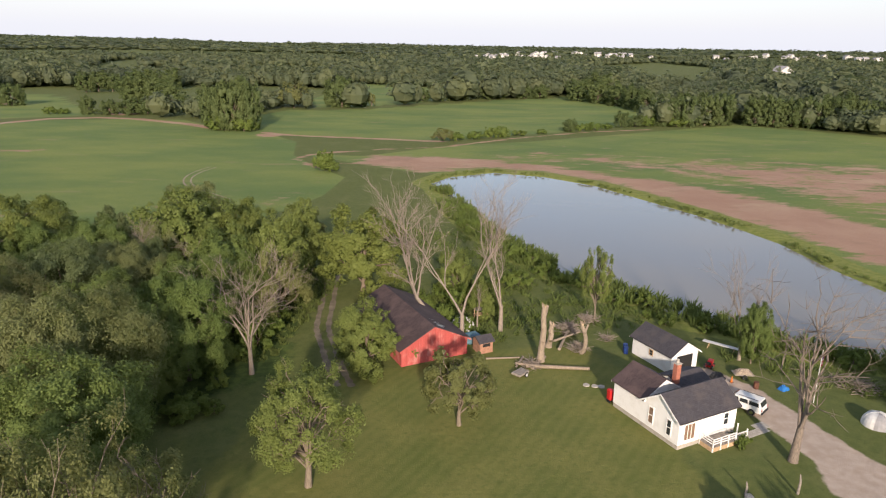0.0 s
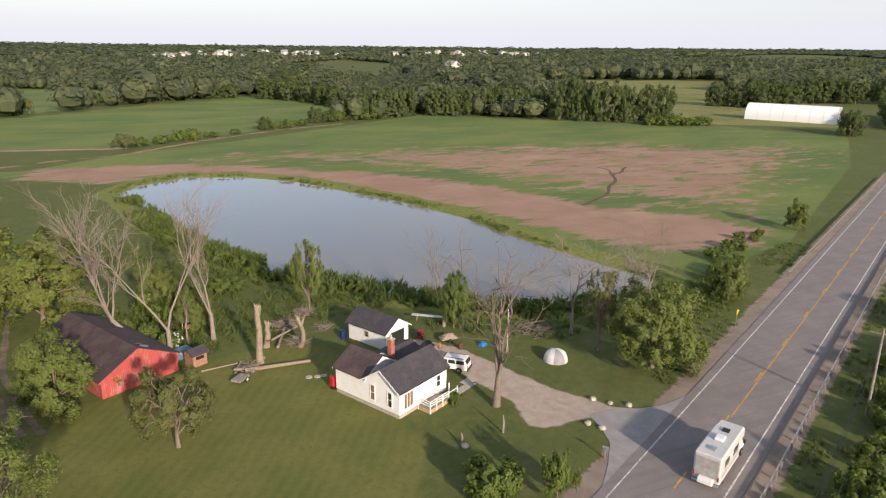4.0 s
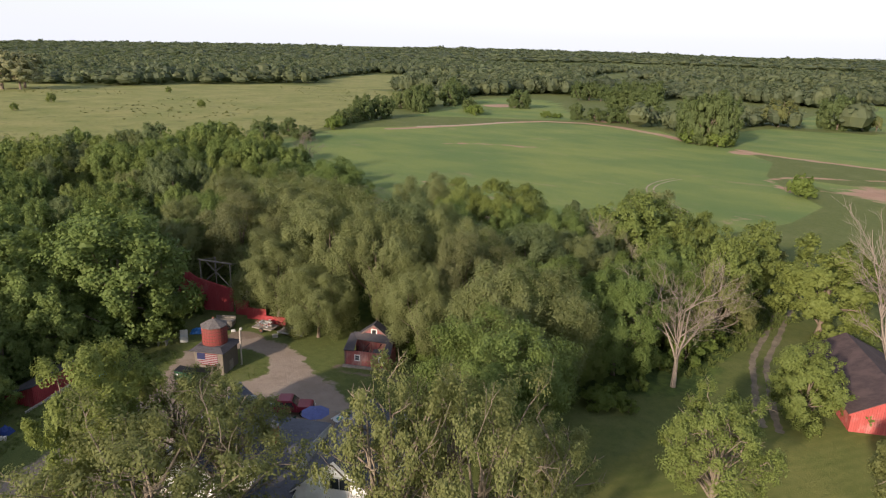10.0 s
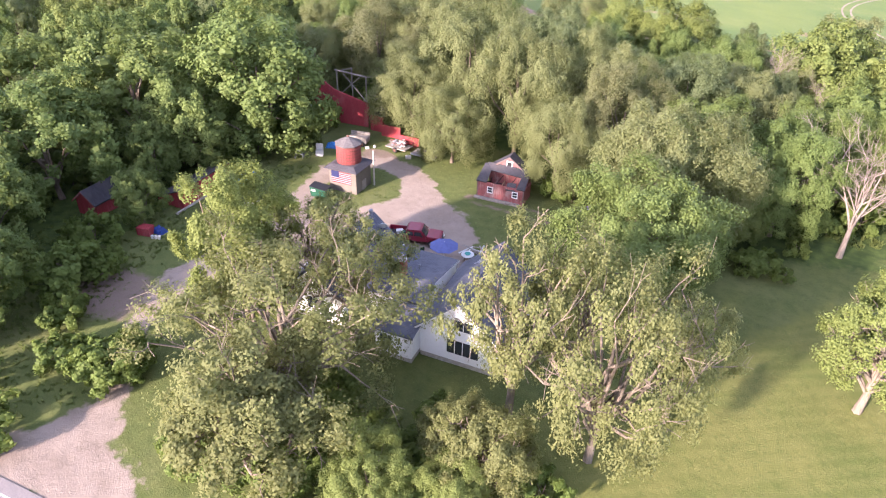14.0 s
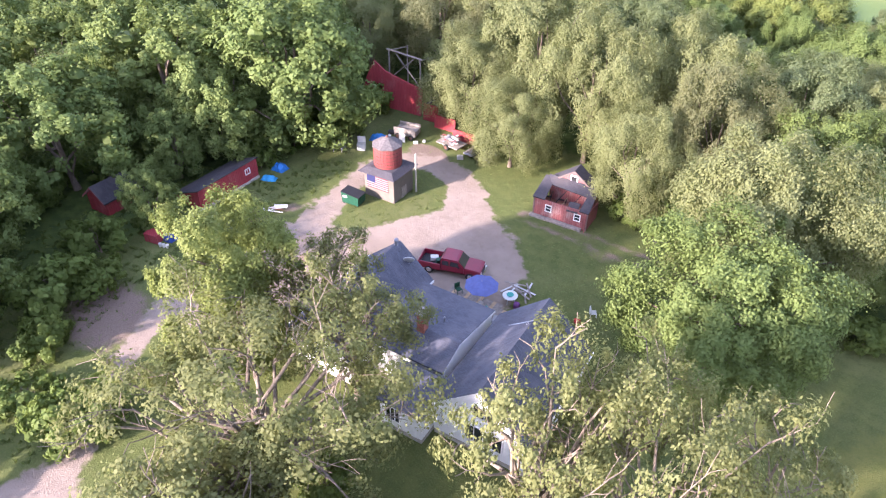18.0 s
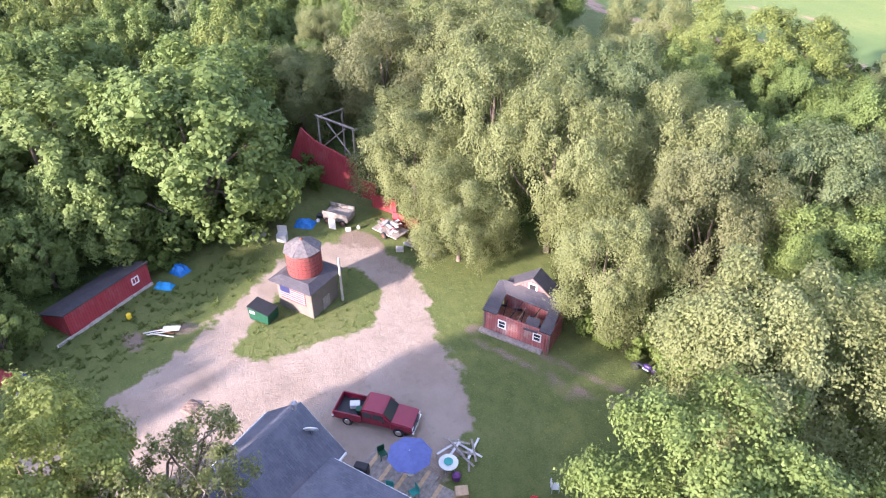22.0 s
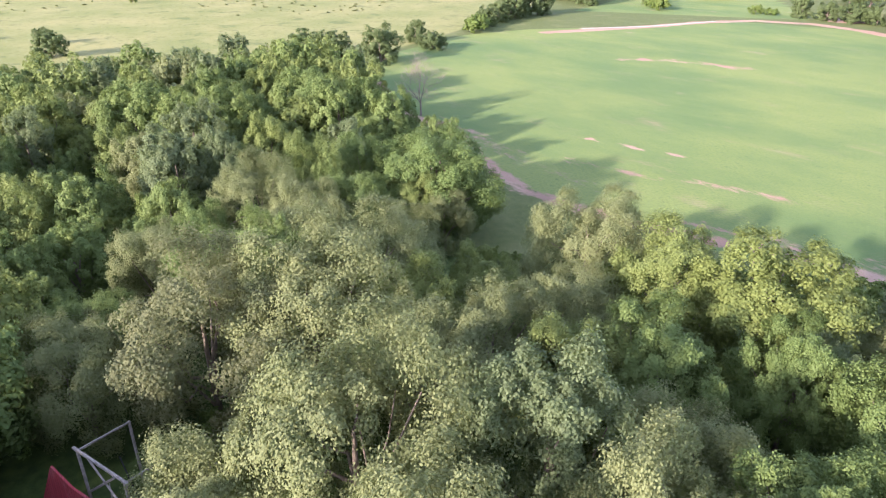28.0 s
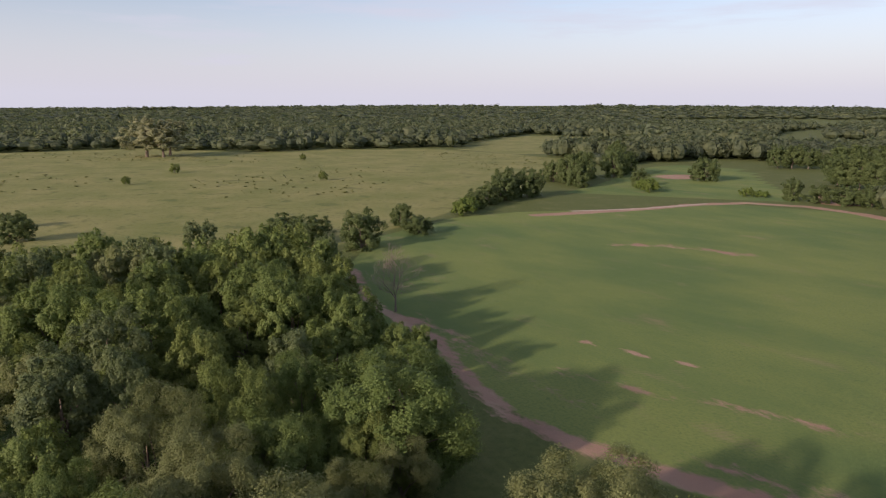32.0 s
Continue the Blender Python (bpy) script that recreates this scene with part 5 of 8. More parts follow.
tufts("weeds", [road_xy(40, 1), road_xy(140, 1), road_xy(140, 7.4), road_xy(40, 7.4)], 3500, 0.3, 0.8, 49, (), label="verge of tall grass behind the guardrail", patch=5.0, level=-1.2)


# ---- buildings ----
def siding_build(col, step=0.15, wear=(0.6, 0.57, 0.52), amount=0.35):
    def build(n):
        sep = n.add("SeparateXYZ")
        n.link(n.coords(True), sep.inputs[0])
        saw = n.math("FRACT", n.math("DIVIDE", sep.outputs[2], step))
        c = n.mix(n.math("MULTIPLY", n.ramp(n.noise(1.2, 6, 0.65, object_space=True), 0.45, 0.7), amount), col, wear)
        c = n.mix(n.math("MULTIPLY", n.ramp(n.noise(9, 4, object_space=True), 0.5, 0.75), 0.25), c, wear)
        n.colour(c)
        n.bump(saw, 0.5, 0.02)
    return build


def boards_build(col, wear, amount=0.5, step=0.22):
    def build(n):
        sep = n.add("SeparateXYZ")
        n.link(n.coords(True), sep.inputs[0])
        across = n.math("DIVIDE", n.math("ADD", sep.outputs[0], sep.outputs[1]), step)
        gap = n.ramp(n.math("ABSOLUTE", n.math("SUBTRACT", n.math("FRACT", across), 0.5)), 0.44, 0.49)
        tone = n.add("TexWhiteNoise", noise_dimensions="1D")
        n.link(n.math("FLOOR", across), tone.inputs["W"])
        c = n.mix(n.math("MULTIPLY", tone.outputs["Value"], 0.35), col, tuple(x * 0.6 for x in col))
        c = n.mix(n.math("MULTIPLY", n.ramp(n.noise(0.9, 7, 0.7, vec=n.scaled(n.coords(True), (1, 1, 0.5))), 0.48, 0.66), amount), c, wear)
        c = n.mix(gap, c, tuple(x * 0.3 for x in col))
        n.colour(c)
        n.bump(gap, -0.4, 0.02)
    return build


def shingle_build(col, stain):
    def build(n):
        br = n.add("TexBrick")
        br.inputs["Scale"].default_value = 1.0
        br.inputs["Brick Width"].default_value, br.inputs["Row Height"].default_value, br.inputs["Mortar Size"].default_value = 0.32, 0.15, 0.006
        br.inputs["Color1"].default_value, br.inputs["Color2"].default_value = (*col, 1), (*(c * 0.75 for c in col), 1)
        br.inputs["Mortar"].default_value = (*(c * 0.4 for c in col), 1)
        n.link(n.coords(True), br.inputs["Vector"])
        c = n.mix(n.math("MULTIPLY", n.ramp(n.noise(0.5, 6, 0.65, object_space=True), 0.42, 0.68), 0.7), br.outputs["Color"], stain)
        n.colour(c)
        n.bump(br.outputs["Fac"], -0.3, 0.02)
    return build


WHITE = mat("white_siding", siding_build((0.80, 0.79, 0.77)), 0.6)
WHITE_TRIM = plain("white_trim", (0.80, 0.79, 0.76), 0.5, var=0.15)
BARN_RED = mat("barn_red_boards", boards_build((0.42, 0.085, 0.075), (0.48, 0.26, 0.23)), 0.85)
DULL_RED = mat("dull_red_boards", boards_build((0.30, 0.04, 0.045), (0.34, 0.14, 0.13), 0.3), 0.85)
HUT_RED = mat("worn_red_boards", boards_build((0.30, 0.10, 0.092), (0.38, 0.26, 0.235), 0.75), 0.9)
SHINGLE_DARK = mat("dark_shingles", shingle_build((0.062, 0.058, 0.066), (0.085, 0.072, 0.07)), 0.85)
SHINGLE_BROWN = mat("brown_shingles", shingle_build((0.075, 0.052, 0.052), (0.11, 0.075, 0.07)), 0.85)
SHINGLE_GREY = mat("grey_shingles", shingle_build((0.10, 0.105, 0.128), (0.13, 0.13, 0.15)), 0.85)
CONCRETE = plain("concrete", (0.42, 0.38, 0.33), 0.9, var=0.3)
# near-black that paints the shade inside doorways and unglazed windows
INSIDE_SHADE = plain("inside_shade", (0.02, 0.02, 0.02), 0.9)
STUCCO_PALE = plain("peeling_paint", (0.52, 0.50, 0.47), 0.85, var=0.45, scale=7)
BRICK = plain("chimney_brick", (0.40, 0.15, 0.10), 0.9, var=0.4, scale=8)
GLASS = mat("window_glass", lambda n: n.colour((0.03, 0.035, 0.04)), 0.06, 0, 0.6)
CURTAIN = plain("curtain", (0.21, 0.135, 0.09), 0.9)


def gable(e, u0, v0, u1, v1, eave, ridge, along, wall, roof, over=0.3, thick=0.14, trim=None, ridge_at=0.5, foundation=None):
    """Walls and a gable roof over the rectangle, in the thing's own frame; along: the ridge's axis."""
    base = 0.45 if foundation else 0.0
    if along == "v":
        rx = u0 + (u1 - u0) * ridge_at
        part("wall", prism([(u0, base), (u1, base), (u1, eave), (rx, ridge), (u0, eave)], v0, v1), wall, e)
        sl, sr = (ridge - eave) / (rx - u0), (ridge - eave) / (u1 - rx)
        for name, pts in (("roof", [(u0 - over, eave - over * sl), (rx, ridge), (rx, ridge + thick), (u0 - over, eave - over * sl + thick)]),
                          ("roof", [(rx, ridge), (u1 + over, eave - over * sr), (u1 + over, eave - over * sr + thick), (rx, ridge + thick)])):
            part(name, prism([(x, z + 0.012) for x, z in pts], v0 - over, v1 + over), roof, e)
        if trim:
            for yy in (v0 - over - 0.03, v1 + over + 0.003):
                for p, q in (((u0 - over, eave - over * sl), (rx, ridge)), ((rx, ridge), (u1 + over, eave - over * sr))):
                    part("fascia", prism([(p[0], p[1] - 0.08), (q[0], q[1] - 0.08), (q[0], q[1] + 0.10), (p[0], p[1] + 0.10)], yy, yy + 0.027), trim, e)
    else:
        ry = v0 + (v1 - v0) * ridge_at
        bm = prism([(v0, base), (v1, base), (v1, eave), (ry, ridge), (v0, eave)], u0, u1)
        swap = Matrix(((0, 1, 0, 0), (1, 0, 0, 0), (0, 0, 1, 0), (0, 0, 0, 1)))
        bmesh.ops.transform(bm, matrix=swap, verts=bm.verts)
        bmesh.ops.recalc_face_normals(bm, faces=bm.faces)
        part("wall", bm, wall, e)
        sl, sr = (ridge - eave) / (ry - v0), (ridge - eave) / (v1 - ry)
        for pts in ([(v0 - over, eave - over * sl), (ry, ridge), (ry, ridge + thick), (v0 - over, eave - over * sl + thick)],
                    [(ry, ridge), (v1 + over, eave - over * sr), (v1 + over, eave - over * sr + thick), (ry, ridge + thick)]):
            bm = prism([(x, z + 0.012) for x, z in pts], u0 - over, u1 + over)
            bmesh.ops.transform(bm, matrix=swap, verts=bm.verts)
            bmesh.ops.recalc_face_normals(bm, faces=bm.faces)
            part("roof", bm, roof, e)
        if trim:
            for xx in (u0 - over - 0.03, u1 + over + 0.003):
                for p, q in (((v0 - over, eave - over * sl), (ry, ridge)), ((ry, ridge), (v1 + over, eave - over * sr))):
                    bm = prism([(p[0], p[1] - 0.08), (q[0], q[1] - 0.08), (q[0], q[1] + 0.10), (p[0], p[1] + 0.10)], xx, xx + 0.027)
                    bmesh.ops.transform(bm, matrix=swap, verts=bm.verts)
                    bmesh.ops.recalc_face_normals(bm, faces=bm.faces)
                    part("fascia", bm, trim, e)
    if foundation:
        part("foundation", boxes((u0 + 0.03, v0 + 0.03, -0.3, u1 - 0.03, v1 - 0.03, 0.452)), foundation, e)


def window(e, face, at, along, z0, width, height, frame_m=None, pane_m=None, bars=1):
    """A framed window on a wall. face 'v-': the wall at v=at seen from lower v; 'u-' and 'u+' likewise."""
    frame_m, pane_m = frame_m or WHITE_TRIM, pane_m or GLASS
    w = new("window")
    w.parent = e
    turn = {"v-": 0, "u+": 90, "u-": -90, "v+": 180}[face]
    x, y = (along, at) if face[0] == "v" else (at, along)
    w.matrix_local = pose(x, y, z0, 0, 0, turn)
    h = width / 2
    bm = boxes((-h - 0.09, -0.06, -0.09, -h, 0.02, height + 0.09), (h, -0.06, -0.09, h + 0.09, 0.02, height + 0.09),
               (-h, -0.06, height, h, 0.02, height + 0.09), (-h, -0.06, -0.09, h, 0.02, 0))
    part("frame", bm, frame_m, w)
    for k in range(1, bars + 1):
        xx = -h + width * k / (bars + 1)
        if bars == 1 and height > width:
            part("bar", boxes((-h, -0.045, height / 2 - 0.025, h, 0.01, height / 2 + 0.025)), frame_m, w)
        else:
            part("bar", boxes((xx - 0.03, -0.045, 0, xx + 0.03, 0.01, height)), frame_m, w)
    part("pane", boxes((-h, -0.02, 0, h, 0.012, height)), pane_m, w)
    return w


def chimney(e, u, v, z0, z1, w=0.35, pot=True):
    c = part("chimney", boxes((u - w, v - w, z0, u + w, v + w, z1, 0.02)), BRICK, e, "red brick chimney")
    part("cap", boxes((u - w - 0.06, v - w - 0.06, z1, u + w + 0.06, v + w + 0.06, z1 + 0.12, 0.015)), CONCRETE, c)
    bm = bmesh.new()
    tube(bm, (u, v, z1 + 0.12), (u, v, z1 + 0.5), 0.16, 0.14, 10)
    part("flue", bm, CONCRETE, c)


# small white house by the road
house = thing("house", uv_pose(44.6, 39.7), "small white clapboard house with dark shingle roofs", "house")
gable(house, 0, 0, 7.5, 4.8, 3.0, 4.65, "u", WHITE, SHINGLE_DARK, trim=WHITE_TRIM, foundation=CONCRETE)
gable(house, 0.0, 4.8, 5.0, 9.1, 3.0, 4.5, "v", WHITE, SHINGLE_BROWN, over=0.25, trim=WHITE_TRIM, foundation=CONCRETE)
gable(house, 5.0, 4.8, 9.0, 8.2, 2.9, 3.6, "u", WHITE, SHINGLE_DARK, over=0.2, foundation=CONCRETE)
chimney(house, 4.9, 5.6, 3.2, 5.4, 0.28)
window(house, "u-", 0, 3.65, 0.98, 0.55, 1.65, pane_m=CURTAIN)
window(house, "u-", 0, 1.25, 0.98, 0.5, 1.55)
window(house, "v-", 0, 1.35, 0.85, 1.3, 1.6, pane_m=CURTAIN, bars=2)
window(house, "v-", 0, 6.1, 1.25, 0.55, 1.2)
door = part("door", boxes((2.9, -0.04, 0.45, 3.75, 0.02, 2.5, 0.01)), WHITE_TRIM, house, "white front door")

garage = thing("garage", uv_pose(55.3, 51.6), "white garage with dark roof and open door", "garage")
gable(garage, 0, 0, 4.1, 6.4, 2.3, 3.6, "v", WHITE, SHINGLE_DARK, trim=WHITE_TRIM)
# solid wall behind: the doorway's inner shade is a black sheet
part("opening", boxes((0.9, -0.03, 0.02, 3.3, 0.01, 2.05)), INSIDE_SHADE, garage, "flat black panel painted as the shade inside the garage doorway")
window(garage, "u-", 0, 3.2, 1.1, 0.5, 0.6, frame_m=WOOD_TAN)

barn = thing("barn", uv_pose(28.0, 66.4), "weathered red barn with dark patched roof", "barn")
gable(barn, 0, 0, 8.7, 15.5, 2.15, 4.35, "v", BARN_RED, SHINGLE_BROWN, over=0.35, ridge_at=0.48, trim=BARN_RED)
part("opening", boxes((4.35, -0.03, 0.2, 4.75, 0.01, 1.0)), INSIDE_SHADE, barn)

# farmhouse among the trees
farm = thing("farmhouse", uv_pose(0, 0), "white farmhouse with several grey shingle roofs", "house")
gable(farm, -19.5, 41.2, -12.9, 50.4, 3.1, 6.0, "v", WHITE, SHINGLE_GREY, over=0.35, trim=WHITE_TRIM, foundation=CONCRETE)
gable(farm, -32.0, 41.5, -26.5, 51.4, 2.75, 5.1, "v", WHITE, SHINGLE_GREY, over=0.35, trim=WHITE_TRIM, foundation=CONCRETE)
gable(farm, -26.3, 43.6, -20.4, 50.6, 2.95, 3.75, "u", WHITE, SHINGLE_GREY, over=0.16, trim=WHITE_TRIM, ridge_at=0.3, foundation=CONCRETE)
gable(farm, -22.8, 39.9, -19.6, 43.4, 2.55, 3.15, "u", WHITE, SHINGLE_GREY, over=0.2, trim=WHITE_TRIM, ridge_at=0.85, foundation=CONCRETE)
for u0, v0, v1, z in ((-26.14, 41.2, 51.7, 2.46), (-12.55, 40.9, 50.7, 2.78), (-32.36, 41.2, 51.7, 2.46)):
    part("eave_board", boxes((u0 - 0.03, v0, z, u0 + 0.03, v1, z + 0.2)), WHITE_TRIM, farm, "white eave board")
part("eave_board", boxes((-26.3, 50.78, 2.74, -20.3, 50.84, 2.98)), WHITE_TRIM, farm, "white eave board")
part("peeled_siding", boxes((-26.46, 46.2, 2.2, -26.4, 51.2, 2.7)), STUCCO_PALE, farm, "strip of peeling pale siding")
chimney(farm, -23.2, 45.6, 3.2, 5.3, 0.3)
window(farm, "v-", 41.2, -15.9, 1.15, 2.6, 1.35, bars=3)
window(farm, "v-", 41.2, -15.9, 3.5, 1.5, 0.95, bars=1)
window(farm, "v-", 39.9, -21.8, 1.05, 1.0, 1.2, bars=2)
part("door", boxes((-20.7, 39.86, 0.45, -19.85, 39.92, 2.4, 0.01)), WHITE_TRIM, farm, "white side door")
window(farm, "v-", 41.5, -29.2, 1.1, 1.6, 1.2, bars=2)
window(farm, "u+", -12.9, 44.2, 1.3, 0.9, 1.2)
window(farm, "u+", -12.9, 47.8, 1.3, 0.9, 1.2)

red_shed = thing("long_shed", uv_pose(-56.5, 50.0), "long low red shed under trees", "shed")
part("wall", prism([(0.8, 0), (4.3, 0), (4.3, 2.2), (0.8, 0.85)], 1.3, 9.0), DULL_RED, red_shed)
part("roof", prism([(0.65, 0.80), (4.42, 2.255), (4.42, 2.355), (0.65, 0.90)], 1.15, 9.15), SHINGLE_DARK, red_shed)
for k in range(3):
    part("board_door", boxes((4.3, 1.9 + k * 2.5, 0.05, 4.335, 3.0 + k * 2.5, 1.75)), DULL_RED, red_shed)
small_shed = thing("small_shed", uv_pose(-61.5, 46.0), "small red gabled shed at the wood's edge", "shed")
gable(small_shed, 0, 0, 2.6, 3.4, 1.7, 2.8, "v", DULL_RED, SHINGLE_DARK, trim=HUT_RED)


# ---- water tower ----
def stucco_build(n):
    c = n.mix(n.ramp(n.noise(0.8, 6, 0.65, object_space=True), 0.35, 0.65), (0.115, 0.097, 0.078), (0.15, 0.128, 0.104))
    c = n.mix(n.math("MULTIPLY", n.ramp(n.noise(2.5, 6, 0.7, vec=n.scaled(n.coords(True), (1, 1, 0.25))), 0.55, 0.75), 0.5), c, (0.2, 0.168, 0.136))
    n.colour(c)
    n.bump(n.noise(20, 3, object_space=True), 0.3, 0.02)


STUCCO = mat("cement_plaster", stucco_build, 0.9)
TANK_RED = mat("tank_red", boards_build((0.215, 0.045, 0.042), (0.20, 0.10, 0.085), 0.6, 0.16), 0.85)
RUST = plain("rusty_iron", (0.16, 0.075, 0.05), 0.8, 0.4, var=0.4, scale=6)
FLAG_RED = plain("flag_red", (0.15, 0.018, 0.026), 0.8, var=0.15)
FLAG_BLUE = plain("flag_blue", (0.018, 0.022, 0.075), 0.8, var=0.15)
FLAG_WHITE = plain("flag_white", (0.21, 0.205, 0.215), 0.8, var=0.12)
GREEN_STEEL = plain("green_steel", (0.015, 0.075, 0.042), 0.45, 0.2, var=0.25)
BLACK = plain("black_plastic", (0.022, 0.022, 0.024), 0.5, var=0.2)
RUBBER = plain("tyre_rubber", (0.025, 0.025, 0.025), 0.85, var=0.2)
CHROME = plain("bright_metal", (0.6, 0.6, 0.6), 0.2, 1.0, var=0.1)
TARP_BLUE = plain("blue_tarp", (0.02, 0.16, 0.46), 0.45, var=0.35, scale=5)
WHITE_METAL = plain("white_enamel", (0.52, 0.51, 0.49), 0.4, var=0.12)
CHAR = plain("charred_wood", (0.035, 0.032, 0.034), 0.95, var=0.4, scale=6)
RUST_LIGHT = plain("rust_rubble", (0.34, 0.15, 0.09), 0.95, var=0.45, scale=6)

ROOF_BOARD = plain("roof_boards", (0.13, 0.115, 0.11), 0.9, var=0.4, scale=5)

tower = thing("water_tower", uv_pose(-39.2, 64.0), "red water tank with wooden roof on a plastered base", "water tower")
part("base", boxes((-1.75, -1.65, -0.2, 1.75, 1.65, 2.75, 0.03)), STUCCO, tower, "plastered block base")
bm = bmesh.new()
bmesh.ops.create_cone(bm, cap_ends=True, segments=4, radius1=3.05, radius2=2.0, depth=0.42, matrix=pose(0, 0, 2.97, 0, 0, 45) @ Matrix.Diagonal((1, 0.96, 1, 1)))
part("skirt_roof", bm, SHINGLE_DARK, tower, "dark shingled skirt roof")
tank = new("tank")
tank.parent = tower
for k in range(28):
    a = k * 2 * math.pi / 28
    bm = bmesh.new()
    box(bm, -0.149, -0.035, 3.12, 0.149, 0.035, 5.3, 0.012)
    o = part("stave", bm, TANK_RED, tank)
    o.matrix_local = pose(-0.1 + 1.35 * math.sin(a), 0.1 - 1.35 * math.cos(a), 0, 0, 0, math.degrees(a))
for z in (3.3, 3.64, 4.0, 4.38, 4.76, 5.12):
    bm = bmesh.new()
    ring = [[bm.verts.new((-0.1 + r * math.cos(i * math.pi / 16), 0.1 + r * math.sin(i * math.pi / 16), zz)) for i in range(32)] for r, zz in ((1.38, z), (1.412, z), (1.412, z + 0.05), (1.38, z + 0.05))]
    for i in range(32):
        for k in range(4):
            bm.faces.new((ring[k][i], ring[k][(i + 1) % 32], ring[(k + 1) % 4][(i + 1) % 32], ring[(k + 1) % 4][i]))
    part("hoop", bm, RUST, tank, "rusty iron hoop")
roof = new("tank_roof")
roof.parent = tower
for k in range(8):
    a0, a1 = k * math.pi / 4 + 0.2, (k + 1) * math.pi / 4 + 0.2
    bm = bmesh.new()
    p = [(-0.1 + r * math.cos(a), 0.1 + r * math.sin(a)) for r, a in ((1.55, a0 + 0.012), (1.55, a1 - 0.012), (0.1, a1), (0.1, a0))]
    lo = [bm.verts.new((*q, z)) for q, z in zip(p, (5.25, 5.25, 5.95, 5.95))]
    hi = [bm.verts.new((*q, z)) for q, z in zip(p, (5.32, 5.32, 6.03, 6.03))]
    bm.faces.new(hi)
    bm.faces.new(lo[::-1])
    for i in range(4):
        bm.faces.new((lo[i], lo[(i + 1) % 4], hi[(i + 1) % 4], hi[i]))
    part("roof_panel", bm, ROOF_BOARD, roof)
bm = bmesh.new()
bmesh.ops.create_uvsphere(bm, u_segments=10, v_segments=6, radius=0.14, matrix=pose(-0.1, 0.1, 6.08))
part("finial", bm, RUST, roof)
bm = bmesh.new()
tube(bm, (0, 0, 0), (0, 0, 4.3), 0.11, 0.09, 8)
o = part("post", bm, CONCRETE)
o.matrix_world = uv_pose(-36.9, 65.4)
tagged(o, "tall pale post beside the tank house", "post")
part("door", boxes((1.74, -0.4, 0.0, 1.79, 0.45, 1.2)), WOOD_GREY, tower, "low plank door")
flag = thing("flag_panel", uv_pose(-39.35, 62.33, 1.05), "wooden panel painted with red and white stripes and blue corner", "flag")
for k in range(13):
    part("stripe", boxes((-1.25, -0.03, k * 0.11, 1.25, 0.0, k * 0.11 + 0.11)), FLAG_RED if k % 2 == 0 else FLAG_WHITE, flag)
part("canton", boxes((-1.25, -0.038, 0.66, -0.25, -0.005, 1.43)), FLAG_BLUE, flag)

# ---- burnt shed ----
HUT_TRIM = plain("faded_pink_trim", (0.19, 0.125, 0.112), 0.9, var=0.3)
hut = thing("shed", uv_pose(-25.2, 68.1), "ruined red shed with a burnt, fallen roof", "shed")
gable(hut, 0.4, 2.7, 5.0, 3.9, 2.5, 4.2, "v", HUT_RED, SHINGLE_DARK, over=0.16, trim=HUT_TRIM)
part("front_wall", boxes((0, 0, 0.0, 5.4, 0.12, 1.95)), HUT_RED, hut)
part("side_wall", boxes((0, 0.12, 0, 0.12, 2.7, 2.0)), HUT_RED, hut)
part("side_wall", boxes((5.28, 0.12, 0, 5.4, 2.7, 1.75)), HUT_RED, hut)
window(hut, "v-", 0, 1.5, 0.85, 0.5, 0.6)
window(hut, "v-", 0, 4.4, 0.85, 0.5, 0.6)
part("floor", boxes((0.12, 0.12, 0.0, 5.28, 2.69, 0.55)), RUST_LIGHT, hut, "rubble-strewn floor")
w = window(hut, "v-", 2.7, 2.7, 3.05, 0.55, 0.6, pane_m=INSIDE_SHADE, bars=0)
for x0, x1, z0 in ((-0.15, 1.1, 1.98), (4.55, 5.5, 1.9)):
    bm = bmesh.new()
    vs = [(x0, -0.15, z0), (x1, -0.15, z0), (x1 - 0.25, 2.7, z0 + 0.95), (x0, 2.7, z0 + 0.95)]
    lo, hi = [bm.verts.new(q) for q in vs], [bm.verts.new((q[0], q[1], q[2] + 0.09)) for q in vs]
    bm.faces.new(hi)
    bm.faces.new(lo[::-1])
    for i in range(4):
        bm.faces.new((lo[i], lo[(i + 1) % 4], hi[(i + 1) % 4], hi[i]))
    part("roof_remnant", bm, SHINGLE_DARK, hut, "curled remnant of dark roof")
bm = bmesh.new()
vs = [(0.9, 1.75, 2.62), (4.7, 1.6, 2.5), (5.2, 2.68, 3.1), (0.2, 2.68, 3.12)]
lo, hi = [bm.verts.new(q) for q in vs], [bm.verts.new((q[0], q[1], q[2] + 0.09)) for q in vs]
bm.faces.new(hi)
bm.faces.new(lo[::-1])
for i in range(4):
    bm.faces.new((lo[i], lo[(i + 1) % 4], hi[(i + 1) % 4], hi[i]))
part("roof_remnant", bm, SHINGLE_DARK, hut, "sagging strip of dark roof")
rr = random.Random(4)
for k in range(9):
    x = 0.8 + k * 0.5
    bm = bmesh.new()
    tube(bm, (x, 0.2, 0.6 + rr.uniform(0, 0.9)), (x + rr.uniform(-0.6, 0.6), 2.5, rr.uniform(0.9, 2.3)), 0.05, 0.04, 4)
    part("rafter", bm, CHAR if k % 3 else WOOD_TAN, hut, "charred rafter")
